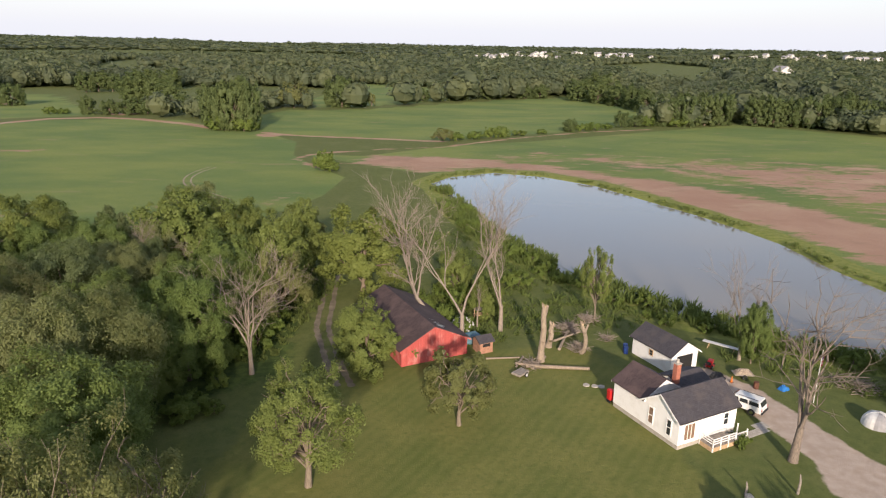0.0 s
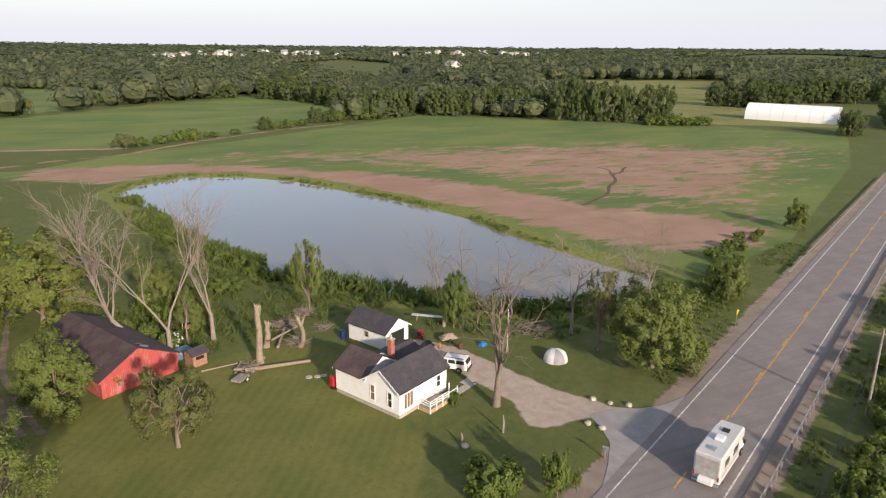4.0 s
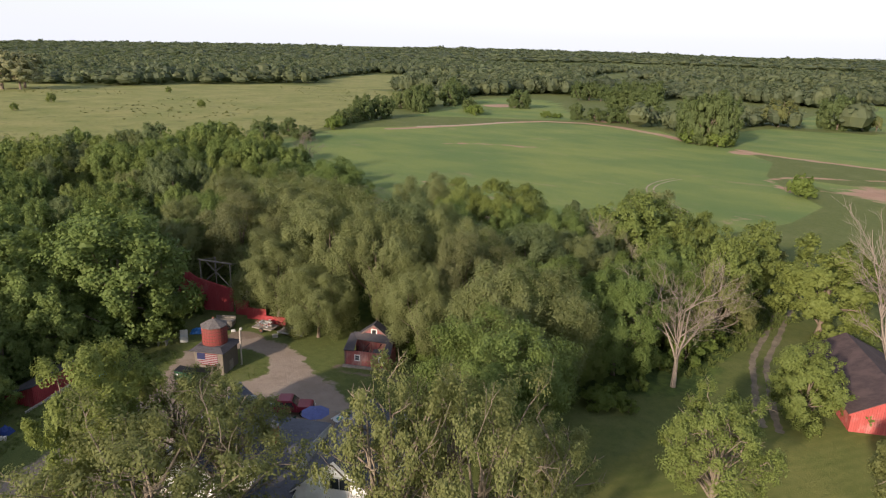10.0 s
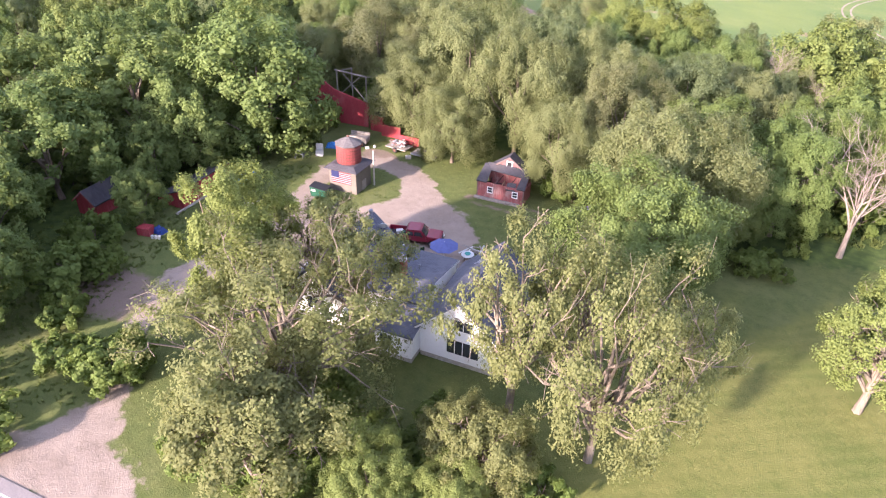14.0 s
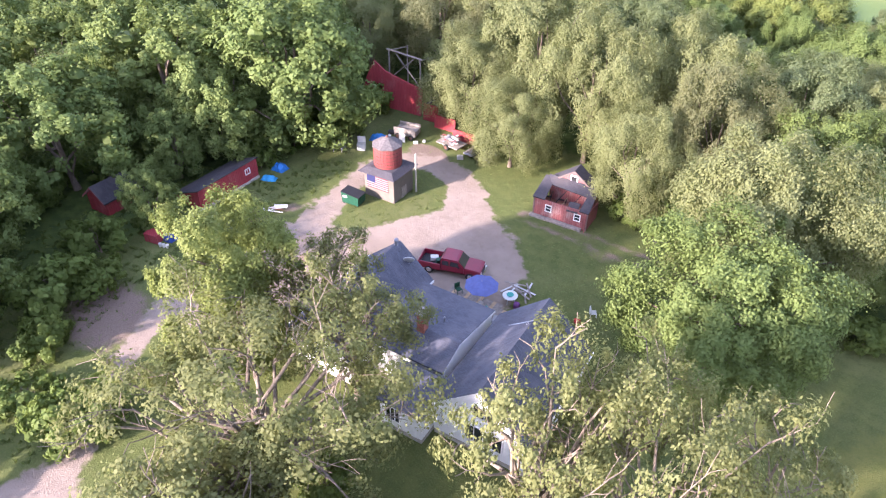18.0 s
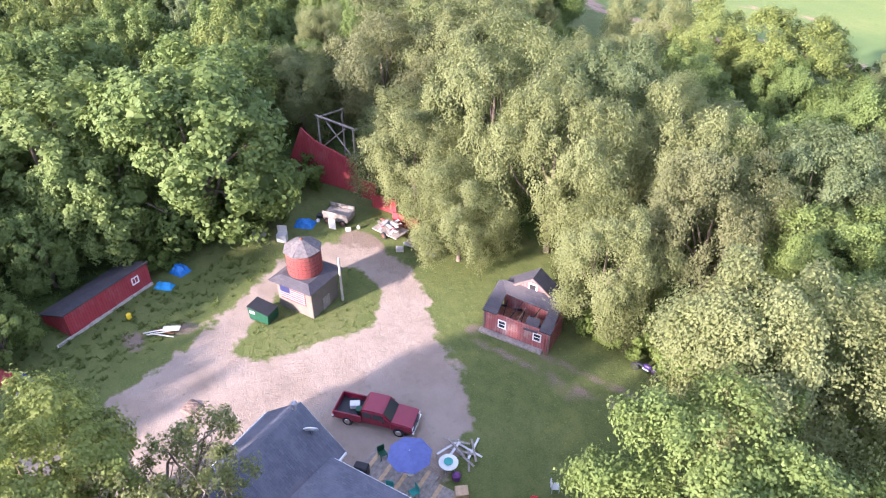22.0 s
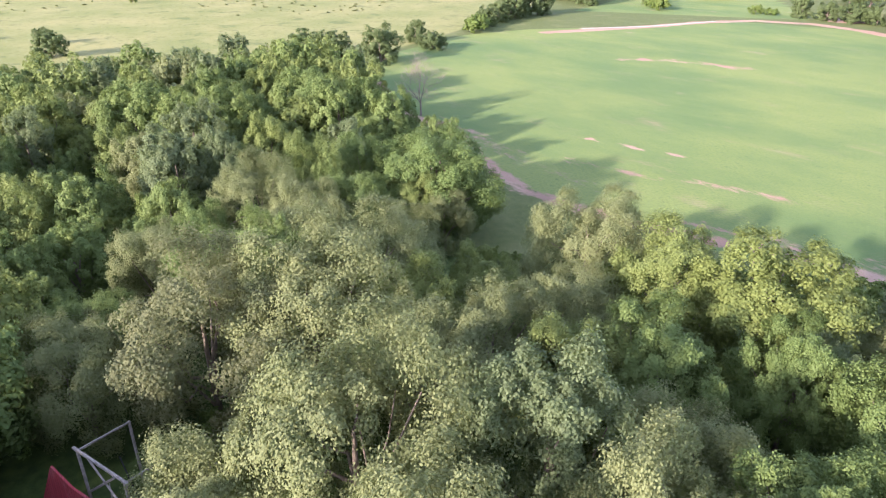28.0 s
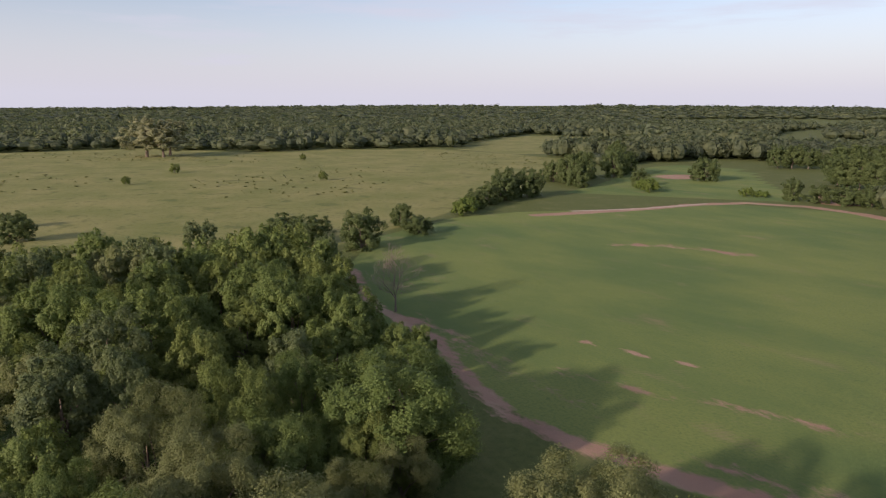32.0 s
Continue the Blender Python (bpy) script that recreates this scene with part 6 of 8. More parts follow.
for k in range(26):
    x, y = rr.uniform(0.4, 5.0), rr.uniform(0.4, 2.5)
    bm = boxes((-0.3, -0.08, 0, 0.3, 0.08, 0.1))
    o = part("debris", bm, rr.choice([RUST_LIGHT, CHAR, RUST_LIGHT, WOOD_GREY]), hut)
    o.matrix_local = pose(x, y, 0.6 + rr.uniform(0, 0.4), rr.uniform(-30, 30), rr.uniform(-30, 30), rr.uniform(0, 180))
bm = bmesh.new()
tube(bm, (5.1, -0.1, 0), (5.0, -0.14, 1.3), 0.05, 0.05, 5)
tube(bm, (5.35, -0.35, 0.02), (5.25, -0.12, 1.5), 0.05, 0.05, 5)
part("prop", bm, HUT_RED, hut)
bm = bmesh.new()
vs = [(3.3, -0.12, 1.55), (4.4, -0.12, 1.6), (4.2, 1.0, 2.0), (3.2, 0.9, 1.95)]
lo, hi = [bm.verts.new(q) for q in vs], [bm.verts.new((q[0], q[1], q[2] + 0.07)) for q in vs]
bm.faces.new(hi)
bm.faces.new(lo[::-1])
for i in range(4):
    bm.faces.new((lo[i], lo[(i + 1) % 4], hi[(i + 1) % 4], hi[i]))
part("roof_flap", bm, SHINGLE_DARK, hut, "torn flap of dark roofing")
for x, y in ((0.02, -0.02), (5.38, -0.02)):
    part("corner_board", boxes((x - 0.07, y - 0.06, 0, x + 0.07, y - 0.002, 1.95)), HUT_TRIM, hut, "pale corner board")
part("rubble_ledge", boxes((-0.25, -0.5, -0.05, 5.0, -0.02, 0.22, 0.05)), WOOD_GREY, hut, "weathered sill boards along the wall")

# ---- collapsed barn ----
big_barn = thing("collapsed_barn", uv_pose(-55.2, 79.5), "collapsed red barn with bare roof posts", "barn")
bm = bmesh.new()
outline = [(0, -0.1), (2.4, 5.6), (4.2, 4.6), (9.6, 3.5), (9.6, 0.3), (3.8, 0.2)]
a = [bm.verts.new((x, 0.0 + z * 0.12, z)) for x, z in outline]
b = [bm.verts.new((x, 0.16 + z * 0.12, z)) for x, z in outline]
bm.faces.new(a)
bm.faces.new(b[::-1])
for i in range(len(a)):
    bm.faces.new((a[(i + 1) % 6], a[i], b[i], b[(i + 1) % 6]))
bmesh.ops.recalc_face_normals(bm, faces=bm.faces)
part("leaning_wall", bm, DULL_RED, big_barn, "leaning red board wall")
for p, q, r in (((4.1, 1.6, 0), (4.1, 1.6, 6.9), 0.1), ((9.1, 0.8, 0), (9.1, 0.8, 7.0), 0.1), ((3.8, 1.6, 6.95), (9.5, 0.75, 7.0), 0.11), ((4.2, 1.65, 3.4), (8.0, 1.0, 6.7), 0.09), ((9.0, 0.8, 3.6), (5.2, 1.45, 6.7), 0.07),
                ((4.1, 5.5, 0), (4.1, 5.5, 6.2), 0.1), ((9.1, 5.0, 0), (9.1, 5.0, 6.0), 0.1), ((4.1, 1.6, 6.8), (4.1, 5.5, 6.1), 0.08), ((9.1, 0.8, 6.9), (9.1, 5.0, 6.0), 0.08), ((5, 5, 1), (12, 3, 5.5), 0.09), ((6, 4, 0.5), (11, 6, 4.8), 0.08)):
    bm = bmesh.new()
    tube(bm, p, q, r, r, 4)
    part("timber", bm, WOOD_GREY, big_barn, "bare weathered timber")
for x0, x1, y, z1 in ((12.2, 15.0, -1.0, 1.6), (15.6, 18.5, -2.5, 1.3), (10.0, 12.0, 0.0, 2.1)):
    o = part("wall_remnant", boxes((x0, y, -0.1, x1, y + 0.15, z1)), DULL_RED, big_barn, "broken red wall")
rr = random.Random(8)
for k in range(40):
    bm = bmesh.new()
    x, y = rr.uniform(3, 13), rr.uniform(1.0, 6)
    L = rr.uniform(0.8, 2.5)
    a = rr.uniform(0, 3.14)
    tube(bm, (x - L * math.cos(a), y - L * math.sin(a), rr.uniform(0.1, 0.8)), (x + L * math.cos(a), y + L * math.sin(a), rr.uniform(0.2, 2.2)), 0.07, 0.05, 4)
    part("fallen_board", bm, rr.choice([WOOD_GREY, WOOD_GREY, CHAR]), big_barn)


# ---- vehicles ----
def wheel(e, x, y, r, width=0.22, rim_m=None):
    bm = bmesh.new()
    tube(bm, (x, y - width / 2, r), (x, y + width / 2, r), r, r, 20)
    bmesh.ops.bevel(bm, geom=[g for g in bm.edges if abs(g.verts[0].co.y - g.verts[1].co.y) < 0.01], offset=0.03, segments=2, affect="EDGES")
    t = part("wheel", bm, RUBBER, e, "black rubber tyre")
    bm = bmesh.new()
    s = 1 if y > 0 else -1
    tube(bm, (x, y + s * (width / 2 - 0.02), r), (x, y + s * (width / 2 + 0.015), r), r * 0.62, r * 0.56, 16)
    part("rim", bm, rim_m or CHROME, t)


def shell(outline, half, bevel=0.05):
    bm = prism(outline, -half, half)
    bmesh.ops.bevel(bm, geom=[g for g in bm.edges if abs(abs(g.verts[0].co.y) - half) < 1e-4 and abs(abs(g.verts[1].co.y) - half) < 1e-4 and g.verts[0].co.y * g.verts[1].co.y > 0], offset=bevel, segments=2, affect="EDGES")
    return bm


def side_panes(e, spans, half, z0, z1, lean=0.0):
    for x0, x1 in spans:
        for s in (-1, 1):
            bm = bmesh.new()
            q = [(x0, s * half, z0), (x1, s * half, z0), (x1 - 0.05, s * half, z1), (x0 + 0.05, s * half, z1)]
            lo, hi = [bm.verts.new(v) for v in q], [bm.verts.new((v[0], v[1] + s * 0.02, v[2])) for v in q]
            bm.faces.new(lo)
            bm.faces.new(hi)
            for i in range(4):
                bm.faces.new((lo[i], lo[(i + 1) % 4], hi[(i + 1) % 4], hi[i]))
            bmesh.ops.recalc_face_normals(bm, faces=bm.faces)
            part("side_window", bm, GLASS, e, "dark side window")


def cross_pane(e, name, x0, z0, x1, z1, half):
    bm = bmesh.new()
    d = Vector((z1 - z0, 0, -(x1 - x0))).normalized() * 0.025
    q = [(x0, -half, z0), (x0, half, z0), (x1, half * 0.88, z1), (x1, -half * 0.88, z1)]
    lo, hi = [bm.verts.new(v) for v in q], [bm.verts.new(Vector(v) + d) for v in q]
    bm.faces.new(lo)
    bm.faces.new(hi)
    for i in range(4):
        bm.faces.new((lo[i], lo[(i + 1) % 4], hi[(i + 1) % 4], hi[i]))
    bmesh.ops.recalc_face_normals(bm, faces=bm.faces)
    part(name, bm, GLASS, e)


RED_PAINT = plain("red_car_paint", (0.19, 0.012, 0.028), 0.28, var=0.12, spec=0.5)
WHITE_PAINT = plain("white_car_paint", (0.74, 0.74, 0.72), 0.3, var=0.06, spec=0.5)
LAMP_RED = plain("tail_lamp_red", (0.35, 0.02, 0.02), 0.3)
LAMP_CLEAR = plain("lamp_clear", (0.65, 0.65, 0.62), 0.2)

truck = thing("pickup_truck", uv_pose(-27.3, 56.4, 0, 14), "red extended-cab pickup truck parked on gravel", "truck")
part("cab", shell([(-0.75, 0.5), (1.35, 0.5), (1.35, 1.12), (0.75, 1.68), (0.55, 1.74), (-0.6, 1.74), (-0.75, 1.62)], 0.88, 0.08), RED_PAINT, truck, "red cab")
part("bonnet", shell([(1.3, 0.5), (2.72, 0.5), (2.78, 0.62), (2.74, 0.98), (2.5, 1.07), (1.3, 1.14)], 0.9, 0.07), RED_PAINT, truck)
part("bed_floor", boxes((-2.7, -0.86, 0.55, -0.76, 0.86, 0.66)), BLACK, truck)
for s in (-1, 1):
    part("bed_side", boxes((-2.72, s * 0.89 - 0.05, 0.5, -0.76, s * 0.89 + 0.05, 1.12, 0.02)), RED_PAINT, truck)
    part("headlight", boxes((2.755, s * 0.68 - 0.15, 0.72, 2.80, s * 0.68 + 0.15, 0.9, 0.01)), LAMP_CLEAR, truck)
    part("tail_light", boxes((-2.79, s * 0.85 - 0.07, 0.72, -2.74, s * 0.85 + 0.07, 1.0)), LAMP_RED, truck)
    part("door_mirror", boxes((0.82, s * 1.0 - 0.08, 1.12, 0.95, s * 1.0 + 0.08, 1.28, 0.02)), BLACK, truck)
part("tailgate", boxes((-2.76, -0.83, 0.52, -2.68, 0.83, 1.1, 0.015)), RED_PAINT, truck)
part("front_bumper", boxes((2.74, -0.9, 0.38, 2.92, 0.9, 0.58, 0.04)), CHROME, truck)
part("rear_bumper", boxes((-2.9, -0.88, 0.38, -2.76, 0.88, 0.55, 0.03)), CHROME, truck)
part("grille", boxes((2.765, -0.5, 0.66, 2.795, 0.5, 0.92)), BLACK, truck)
side_panes(truck, ((-0.62, 0.0), (0.08, 0.85)), 0.885, 1.14, 1.58)
cross_pane(truck, "windscreen", 1.33, 1.14, 0.79, 1.66, 0.8)
cross_pane(truck, "rear_window", -0.775, 1.58, -0.775, 1.18, 0.7)
for x in (-1.75, 1.85):
    for s in (-1, 1):
        wheel(truck, x, s * 0.84, 0.38, 0.25)
bucket = part("bucket", bmesh.new(), GREEN_STEEL)
bm = bmesh.new()
tube(bm, (0, 0, 0), (0, 0, 0.5), 0.2, 0.24, 12)
bm.to_mesh(bucket.data)
bm.free()
bucket.matrix_world = uv_pose(-27.3, 56.4, 0, 14) @ pose(-1.1, -0.3, 0.66)
tagged(bucket, "green plastic bucket in the pickup's bed", "bucket")
o = part("box", boxes((-0.35, -0.25, 0, 0.35, 0.25, 0.35, 0.03)), WHITE_METAL)
o.matrix_world = uv_pose(-27.3, 56.4, 0, 14) @ pose(-1.6, 0.2, 0.66, 0, 0, 20)
tagged(o, "pale box in the pickup's bed", "box")

suv = thing("suv", uv_pose(56.6, 42.8, 0, 109), "white sport utility vehicle with roof rails on the drive", "car")
part("body", shell([(-2.35, 0.42), (2.3, 0.42), (2.38, 0.6), (2.3, 0.92), (1.15, 1.05), (-2.3, 1.05), (-2.38, 0.7)], 0.88, 0.07), WHITE_PAINT, suv)
part("cabin", shell([(-2.28, 1.03), (1.1, 1.03), (0.45, 1.62), (-2.05, 1.66)], 0.8, 0.06), WHITE_PAINT, suv)
side_panes(suv, ((-2.05, -1.05), (-0.95, -0.1), (0.0, 0.75)), 0.815, 1.1, 1.52)
cross_pane(suv, "windscreen", 1.08, 1.07, 0.52, 1.58, 0.72)
cross_pane(suv, "rear_window", -2.12, 1.58, -2.3, 1.12, 0.7)
for s in (-1, 1):
    part("roof_rail", boxes((-1.9, s * 0.62 - 0.025, 1.70, 0.1, s * 0.62 + 0.025, 1.74)), BLACK, suv)
    part("tail_light", boxes((-2.41, s * 0.76 - 0.07, 0.72, -2.36, s * 0.76 + 0.07, 1.0)), LAMP_RED, suv)
    part("headlight", boxes((2.33, s * 0.65 - 0.18, 0.7, 2.39, s * 0.65 + 0.18, 0.86)), LAMP_CLEAR, suv)
part("rear_bumper", boxes((-2.5, -0.86, 0.4, -2.34, 0.86, 0.6, 0.04)), BLACK, suv)
part("plate", boxes((-2.415, -0.16, 0.72, -2.385, 0.16, 0.84)), WHITE_METAL, suv)
for x in (-1.42, 1.42):
    for s in (-1, 1):
        wheel(suv, x, s * 0.82, 0.36, 0.23)

rv = thing("motorhome", uv_pose(56.3, 12.5), "white motorhome driving on the road", "motorhome")
part("body", boxes((-3.4, -1.15, 0.5, 2.2, 1.15, 3.1, 0.12)), WHITE_METAL, rv)
part("over_cab", boxes((2.1, -1.12, 2.0, 3.3, 1.12, 3.02, 0.15)), WHITE_METAL, rv)
part("cab", shell([(2.15, 0.5), (4.3, 0.5), (4.3, 1.1), (3.5, 1.35), (2.95, 2.0), (2.15, 2.0)], 0.98, 0.08), WHITE_PAINT, rv)
part("rear_panel", boxes((-3.43, -0.95, 1.0, -3.39, 0.95, 2.75)), plain("grey_panel", (0.36, 0.35, 0.33), 0.5), rv, "grey rear panel")
part("rear_box", boxes((-3.95, -0.7, 0.55, -3.43, 0.55, 1.05, 0.05)), WHITE_PAINT, rv, "white luggage box")
part("rear_bumper", boxes((-3.6, -1.1, 0.4, -3.42, 1.1, 0.55, 0.02)), STEEL, rv)
part("air_conditioner", boxes((-0.9, -0.4, 3.11, 0.1, 0.4, 3.36, 0.08)), WHITE_PAINT, rv)
part("roof_vent", boxes((1.0, -0.3, 3.11, 1.6, 0.3, 3.24, 0.03)), BLACK, rv)
part("roof_vent", boxes((-2.6, -0.3, 3.11, -2.0, 0.3, 3.24, 0.03)), STEEL, rv)
for s in (-1, 1):
    part("side_window", boxes((-2.4, s * 1.165 - 0.012, 1.7, -1.2, s * 1.165 + 0.012, 2.4)), GLASS, rv)
    part("side_window", boxes((0.0, s * 1.165 - 0.012, 1.7, 1.3, s * 1.165 + 0.012, 2.4)), GLASS, rv)
    part("stripe", boxes((-3.2, s * 1.16 - 0.008, 1.15, 2.0, s * 1.16 + 0.008, 1.35)), STEEL, rv)
    part("tail_light", boxes((-3.46, s * 1.02 - 0.06, 0.9, -3.41, s * 1.02 + 0.06, 1.3)), LAMP_RED, rv)
    part("door_mirror", boxes((3.2, s * 1.2 - 0.12, 1.4, 3.3, s * 1.2 + 0.12, 1.75)), BLACK, rv)
for x in (-1.9, 3.3):
    for s in (-1, 1):
        wheel(rv, x, s * 0.98, 0.38, 0.24)

# ---- greenhouse and far houses ----
PLASTIC = plain("white_plastic_film", (0.78, 0.79, 0.80), 0.45, var=0.08)
greenhouse = thing("greenhouse", uv_pose(385, 58), "long white plastic-covered arched greenhouse", "greenhouse")
arc = [(6.5 - 6.5 * math.cos(i * math.pi / 14), 2.0 + 6.2 * math.sin(i * math.pi / 14)) for i in range(15)]
for k in range(7):
    o = part("bay", prism([(0, -0.1), *arc, (13, -0.1)], k * 6.2 + 0.06, (k + 1) * 6.2 - 0.06), PLASTIC, greenhouse)
    part("hoop", prism([(-0.06, -0.1), *[(6.5 + (x - 6.5) * 1.01, 2 + (z - 2) * 1.012) for x, z in arc], (13.06, -0.1)], k * 6.2 - 0.06, k * 6.2 + 0.06), WHITE_METAL, greenhouse)
part("door", boxes((5, -0.12, 0, 8, -0.07, 3.2)), STEEL, greenhouse)
SIDING_FAR = plain("pale_house_wall", (0.56, 0.54, 0.51), 0.7, var=0.12)
ROOF_FAR = plain("grey_house_roof", (0.30, 0.29, 0.29), 0.9, var=0.15)


def far_house(x, y, z, turn, w, d, h, label):
    e = thing("far_house", pose(x, y, z, 0, 0, turn), label, "house", "houses of the far village")
    part("wall", prism([(-w / 2, -2), (w / 2, -2), (w / 2, h), (0, h + w * 0.3), (-w / 2, h)], -d / 2, d / 2), SIDING_FAR, e)
    for s in (-1, 1):
        part("roof", prism([(0, h + w * 0.3 + 0.05), (s * (w / 2 + 0.4), h - 0.2), (s * (w / 2 + 0.4), h + 0.2), (0, h + w * 0.3 + 0.45)], -d / 2 - 0.4, d / 2 + 0.4), ROOF_FAR, e)
    for k in range(3):
        part("window", boxes((-w / 2 + w * (k + 0.5) / 3 - 0.6, -d / 2 - 0.05, h * 0.4, -w / 2 + w * (k + 0.5) / 3 + 0.6, -d / 2 + 0.02, h * 0.4 + 1.5)), GLASS, e)


rr = random.Random(31)
for cx, cy, n, sx, sy in ((300, 1790, 42, 200, 130), (810, 1630, 26, 210, 100), (110, 1740, 14, 100, 70)):
    for k in range(n):
        x, y = cx + rr.uniform(-sx, sx), cy + rr.uniform(-sy, sy)
        far_house(x, y, float(land(np.array([[x, y]]))[0]) + 1.5, rr.choice((0, 90, 30, -30)), rr.uniform(9, 15), rr.uniform(9, 14), rr.uniform(5, 8), "pale house with a grey roof in the far village")
far_house(432, 900, 4, 20, 22, 16, 6, "large pale house among far trees")
o = flat_poly("far_water", [(-275, 610), (-250, 600), (-225, 640), (-215, 700), (-240, 730), (-262, 680)], 0.25, WATER)
tagged(o, "sliver of marsh water among far trees", "pond", kind="structure")


# ---- small things by the white house ----
RED_PLASTIC = plain("red_plastic", (0.45, 0.02, 0.02), 0.45, var=0.2)
BLUE_PLASTIC = plain("blue_plastic", (0.02, 0.05, 0.20), 0.45, var=0.2)
ORANGE = plain("orange_plastic", (0.62, 0.17, 0.03), 0.5, var=0.15)
YELLOW = plain("sign_yellow", (0.75, 0.52, 0.02), 0.5, var=0.1)
UMBRELLA = plain("umbrella_cloth", (0.10, 0.12, 0.28), 0.8, var=0.2)
TEAL = plain("teal_plastic", (0.04, 0.28, 0.24), 0.5, var=0.2)
TENT = plain("tent_cloth", (0.60, 0.60, 0.58), 0.7, var=0.12)
TENT_GREY = plain("tent_grey", (0.26, 0.26, 0.27), 0.7, var=0.15)
STONE = plain("field_stone", (0.48, 0.43, 0.36), 0.9, var=0.35, scale=6)
CUT_WOOD = plain("cut_wood", (0.50, 0.37, 0.24), 0.85, var=0.3, scale=6)
LOG = mat("log_bark", bark_build((0.30, 0.24, 0.18)), 0.9)

porch = thing("porch", uv_pose(44.6, 39.7), "wooden porch deck with white railings and steps", "porch")
for k in range(11):
    part("deck_board", boxes((2.7 + k * 0.28, -1.75, 0.46, 2.7 + k * 0.28 + 0.265, -0.03, 0.5)), WOOD_GREY, porch)
part("skirting", boxes((2.72, -1.72, -0.1, 5.75, -1.66, 0.45), (2.72, -1.66, -0.1, 2.78, -0.05, 0.45)), WOOD_TAN, porch)
for x, y in ((2.75, -1.7), (3.75, -1.7), (4.75, -1.7), (5.72, -1.7), (2.75, -0.12), (7.2, -1.7), (7.2, -0.6)):
    part("post", boxes((x - 0.05, y - 0.05, -0.1, x + 0.05, y + 0.05, 1.35)), WHITE_TRIM, porch)
for z in (0.8, 1.05, 1.3):
    part("rail", boxes((2.7, -1.73, z, 5.75, -1.67, z + 0.07)), WHITE_TRIM, porch)
    part("rail", boxes((2.72, -1.67, z, 2.78, -0.08, z + 0.07)), WHITE_TRIM, porch)
for k in range(3):
    part("step", boxes((5.78 + k * 0.45, -1.5, -0.05, 6.23 + k * 0.45, -0.3, 0.36 - k * 0.14)), CONCRETE, porch)
part("handrail", boxes((5.8, -1.73, 1.1, 7.2, -1.67, 1.17)), WHITE_TRIM, porch)
path = part("path", boxes((7.4, -1.5, -0.1, 10.9, -0.6, 0.03), (10.0, -1.0, -0.1, 11.6, 0.1, 0.035)), CONCRETE)
path.matrix_world = uv_pose(44.6, 39.7)
tagged(path, "narrow concrete path from the porch to the drive", "path", kind="structure")
for u, v, s in ((51.0, 37.6, 0.28), (50.3, 37.4, 0.22)):
    plant("bush", *road_xy(u, v), s, 0.8, label="small green shrub at the porch")


def barrel(u, v, r, h, m, label, z=0.0):
    bm = bmesh.new()
    tube(bm, (0, 0, 0), (0, 0, h * 0.5), r * 0.94, r, 14)
    tube(bm, (0, 0, h * 0.5), (0, 0, h), r, r * 0.94, 14)
    o = part("barrel", bm, m)
    o.matrix_world = uv_pose(u, v, z)
    return tagged(o, label, "barrel")


def lump(name, u, v, w, d, h, m, label, category, seed, z=-0.03, turn=0):
    """A draped or heaped thing with an uneven top."""
    r = random.Random(seed)
    bm = bmesh.new()
    n = 9
    g = [[bm.verts.new((w * (i / (n - 1) - 0.5), d * (j / (n - 1) - 0.5), h * (math.sin(math.pi * i / (n - 1)) * math.sin(math.pi * j / (n - 1))) ** 0.45 * r.uniform(0.6, 1.0))) for j in range(n)] for i in range(n)]
    for i in range(n - 1):
        for j in range(n - 1):
            bm.faces.new((g[i][j], g[i + 1][j], g[i + 1][j + 1], g[i][j + 1]))
    o = part(name, bm, m)
    o.matrix_world = uv_pose(u, v, z, turn)
    return tagged(o, label, category)


def crate(name, u, v, x, y, z, m, label, category, turn=0, up=0.0, bevel=0.03):
    o = part(name, boxes((-x / 2, -y / 2, 0, x / 2, y / 2, z, bevel)), m)
    o.matrix_world = uv_pose(u, v, up - 0.02, turn)
    return tagged(o, label, category)


tank = thing("fuel_tank", uv_pose(44.9, 49.6), "red upright fuel tank beside the white house", "tank")
part("tank_body", boxes((-0.3, -0.35, 0.25, 0.3, 0.35, 1.5, 0.12)), RED_PLASTIC, tank)
for x in (-0.22, 0.22):
    part("leg", boxes((x - 0.04, -0.3, -0.05, x + 0.04, 0.3, 0.27)), BLACK, tank)
barrel(55.0, 58.9, 0.3, 0.9, BLUE_PLASTIC, "dark blue plastic barrel behind the garage")
barrel(54.5, 58.2, 0.3, 0.9, BLUE_PLASTIC, "dark blue plastic barrel behind the garage")
for k, (u, v) in enumerate(((45.6, 53.0), (46.2, 52.6), (44.9, 53.6))):
    bm = bmesh.new()
    tube(bm, (0, 0, -0.02), (0, 0, 0.08), 0.38, 0.36, 14)
    o = part("stepping_stone", bm, CONCRETE)
    o.matrix_world = uv_pose(u, v)
    tagged(o, "round pale stepping stone in the grass", "stone", "stepping stones")
board = thing("sawhorse_table", uv_pose(65.9, 53.7, 0, -65), "long white board lying on trestles", "table")
part("board", boxes((-2.3, -0.3, 0.72, 2.3, 0.3, 0.82, 0.01)), WHITE_METAL, board)
for x in (-1.5, 1.5):
    for y in (-0.3, 0.3):
        bm = bmesh.new()
        tube(bm, (x - 0.12, y * 1.2, -0.02), (x, y * 0.4, 0.72), 0.04, 0.04, 4)
        part("leg", bm, WOOD_TAN, board)
mower = thing("ride_on_mower", uv_pose(60.9, 51.0, 0, 30), "red ride-on mower beside the garage", "mower")
part("bonnet", boxes((0.1, -0.3, 0.35, 0.9, 0.3, 0.8, 0.08)), RED_PLASTIC, mower)
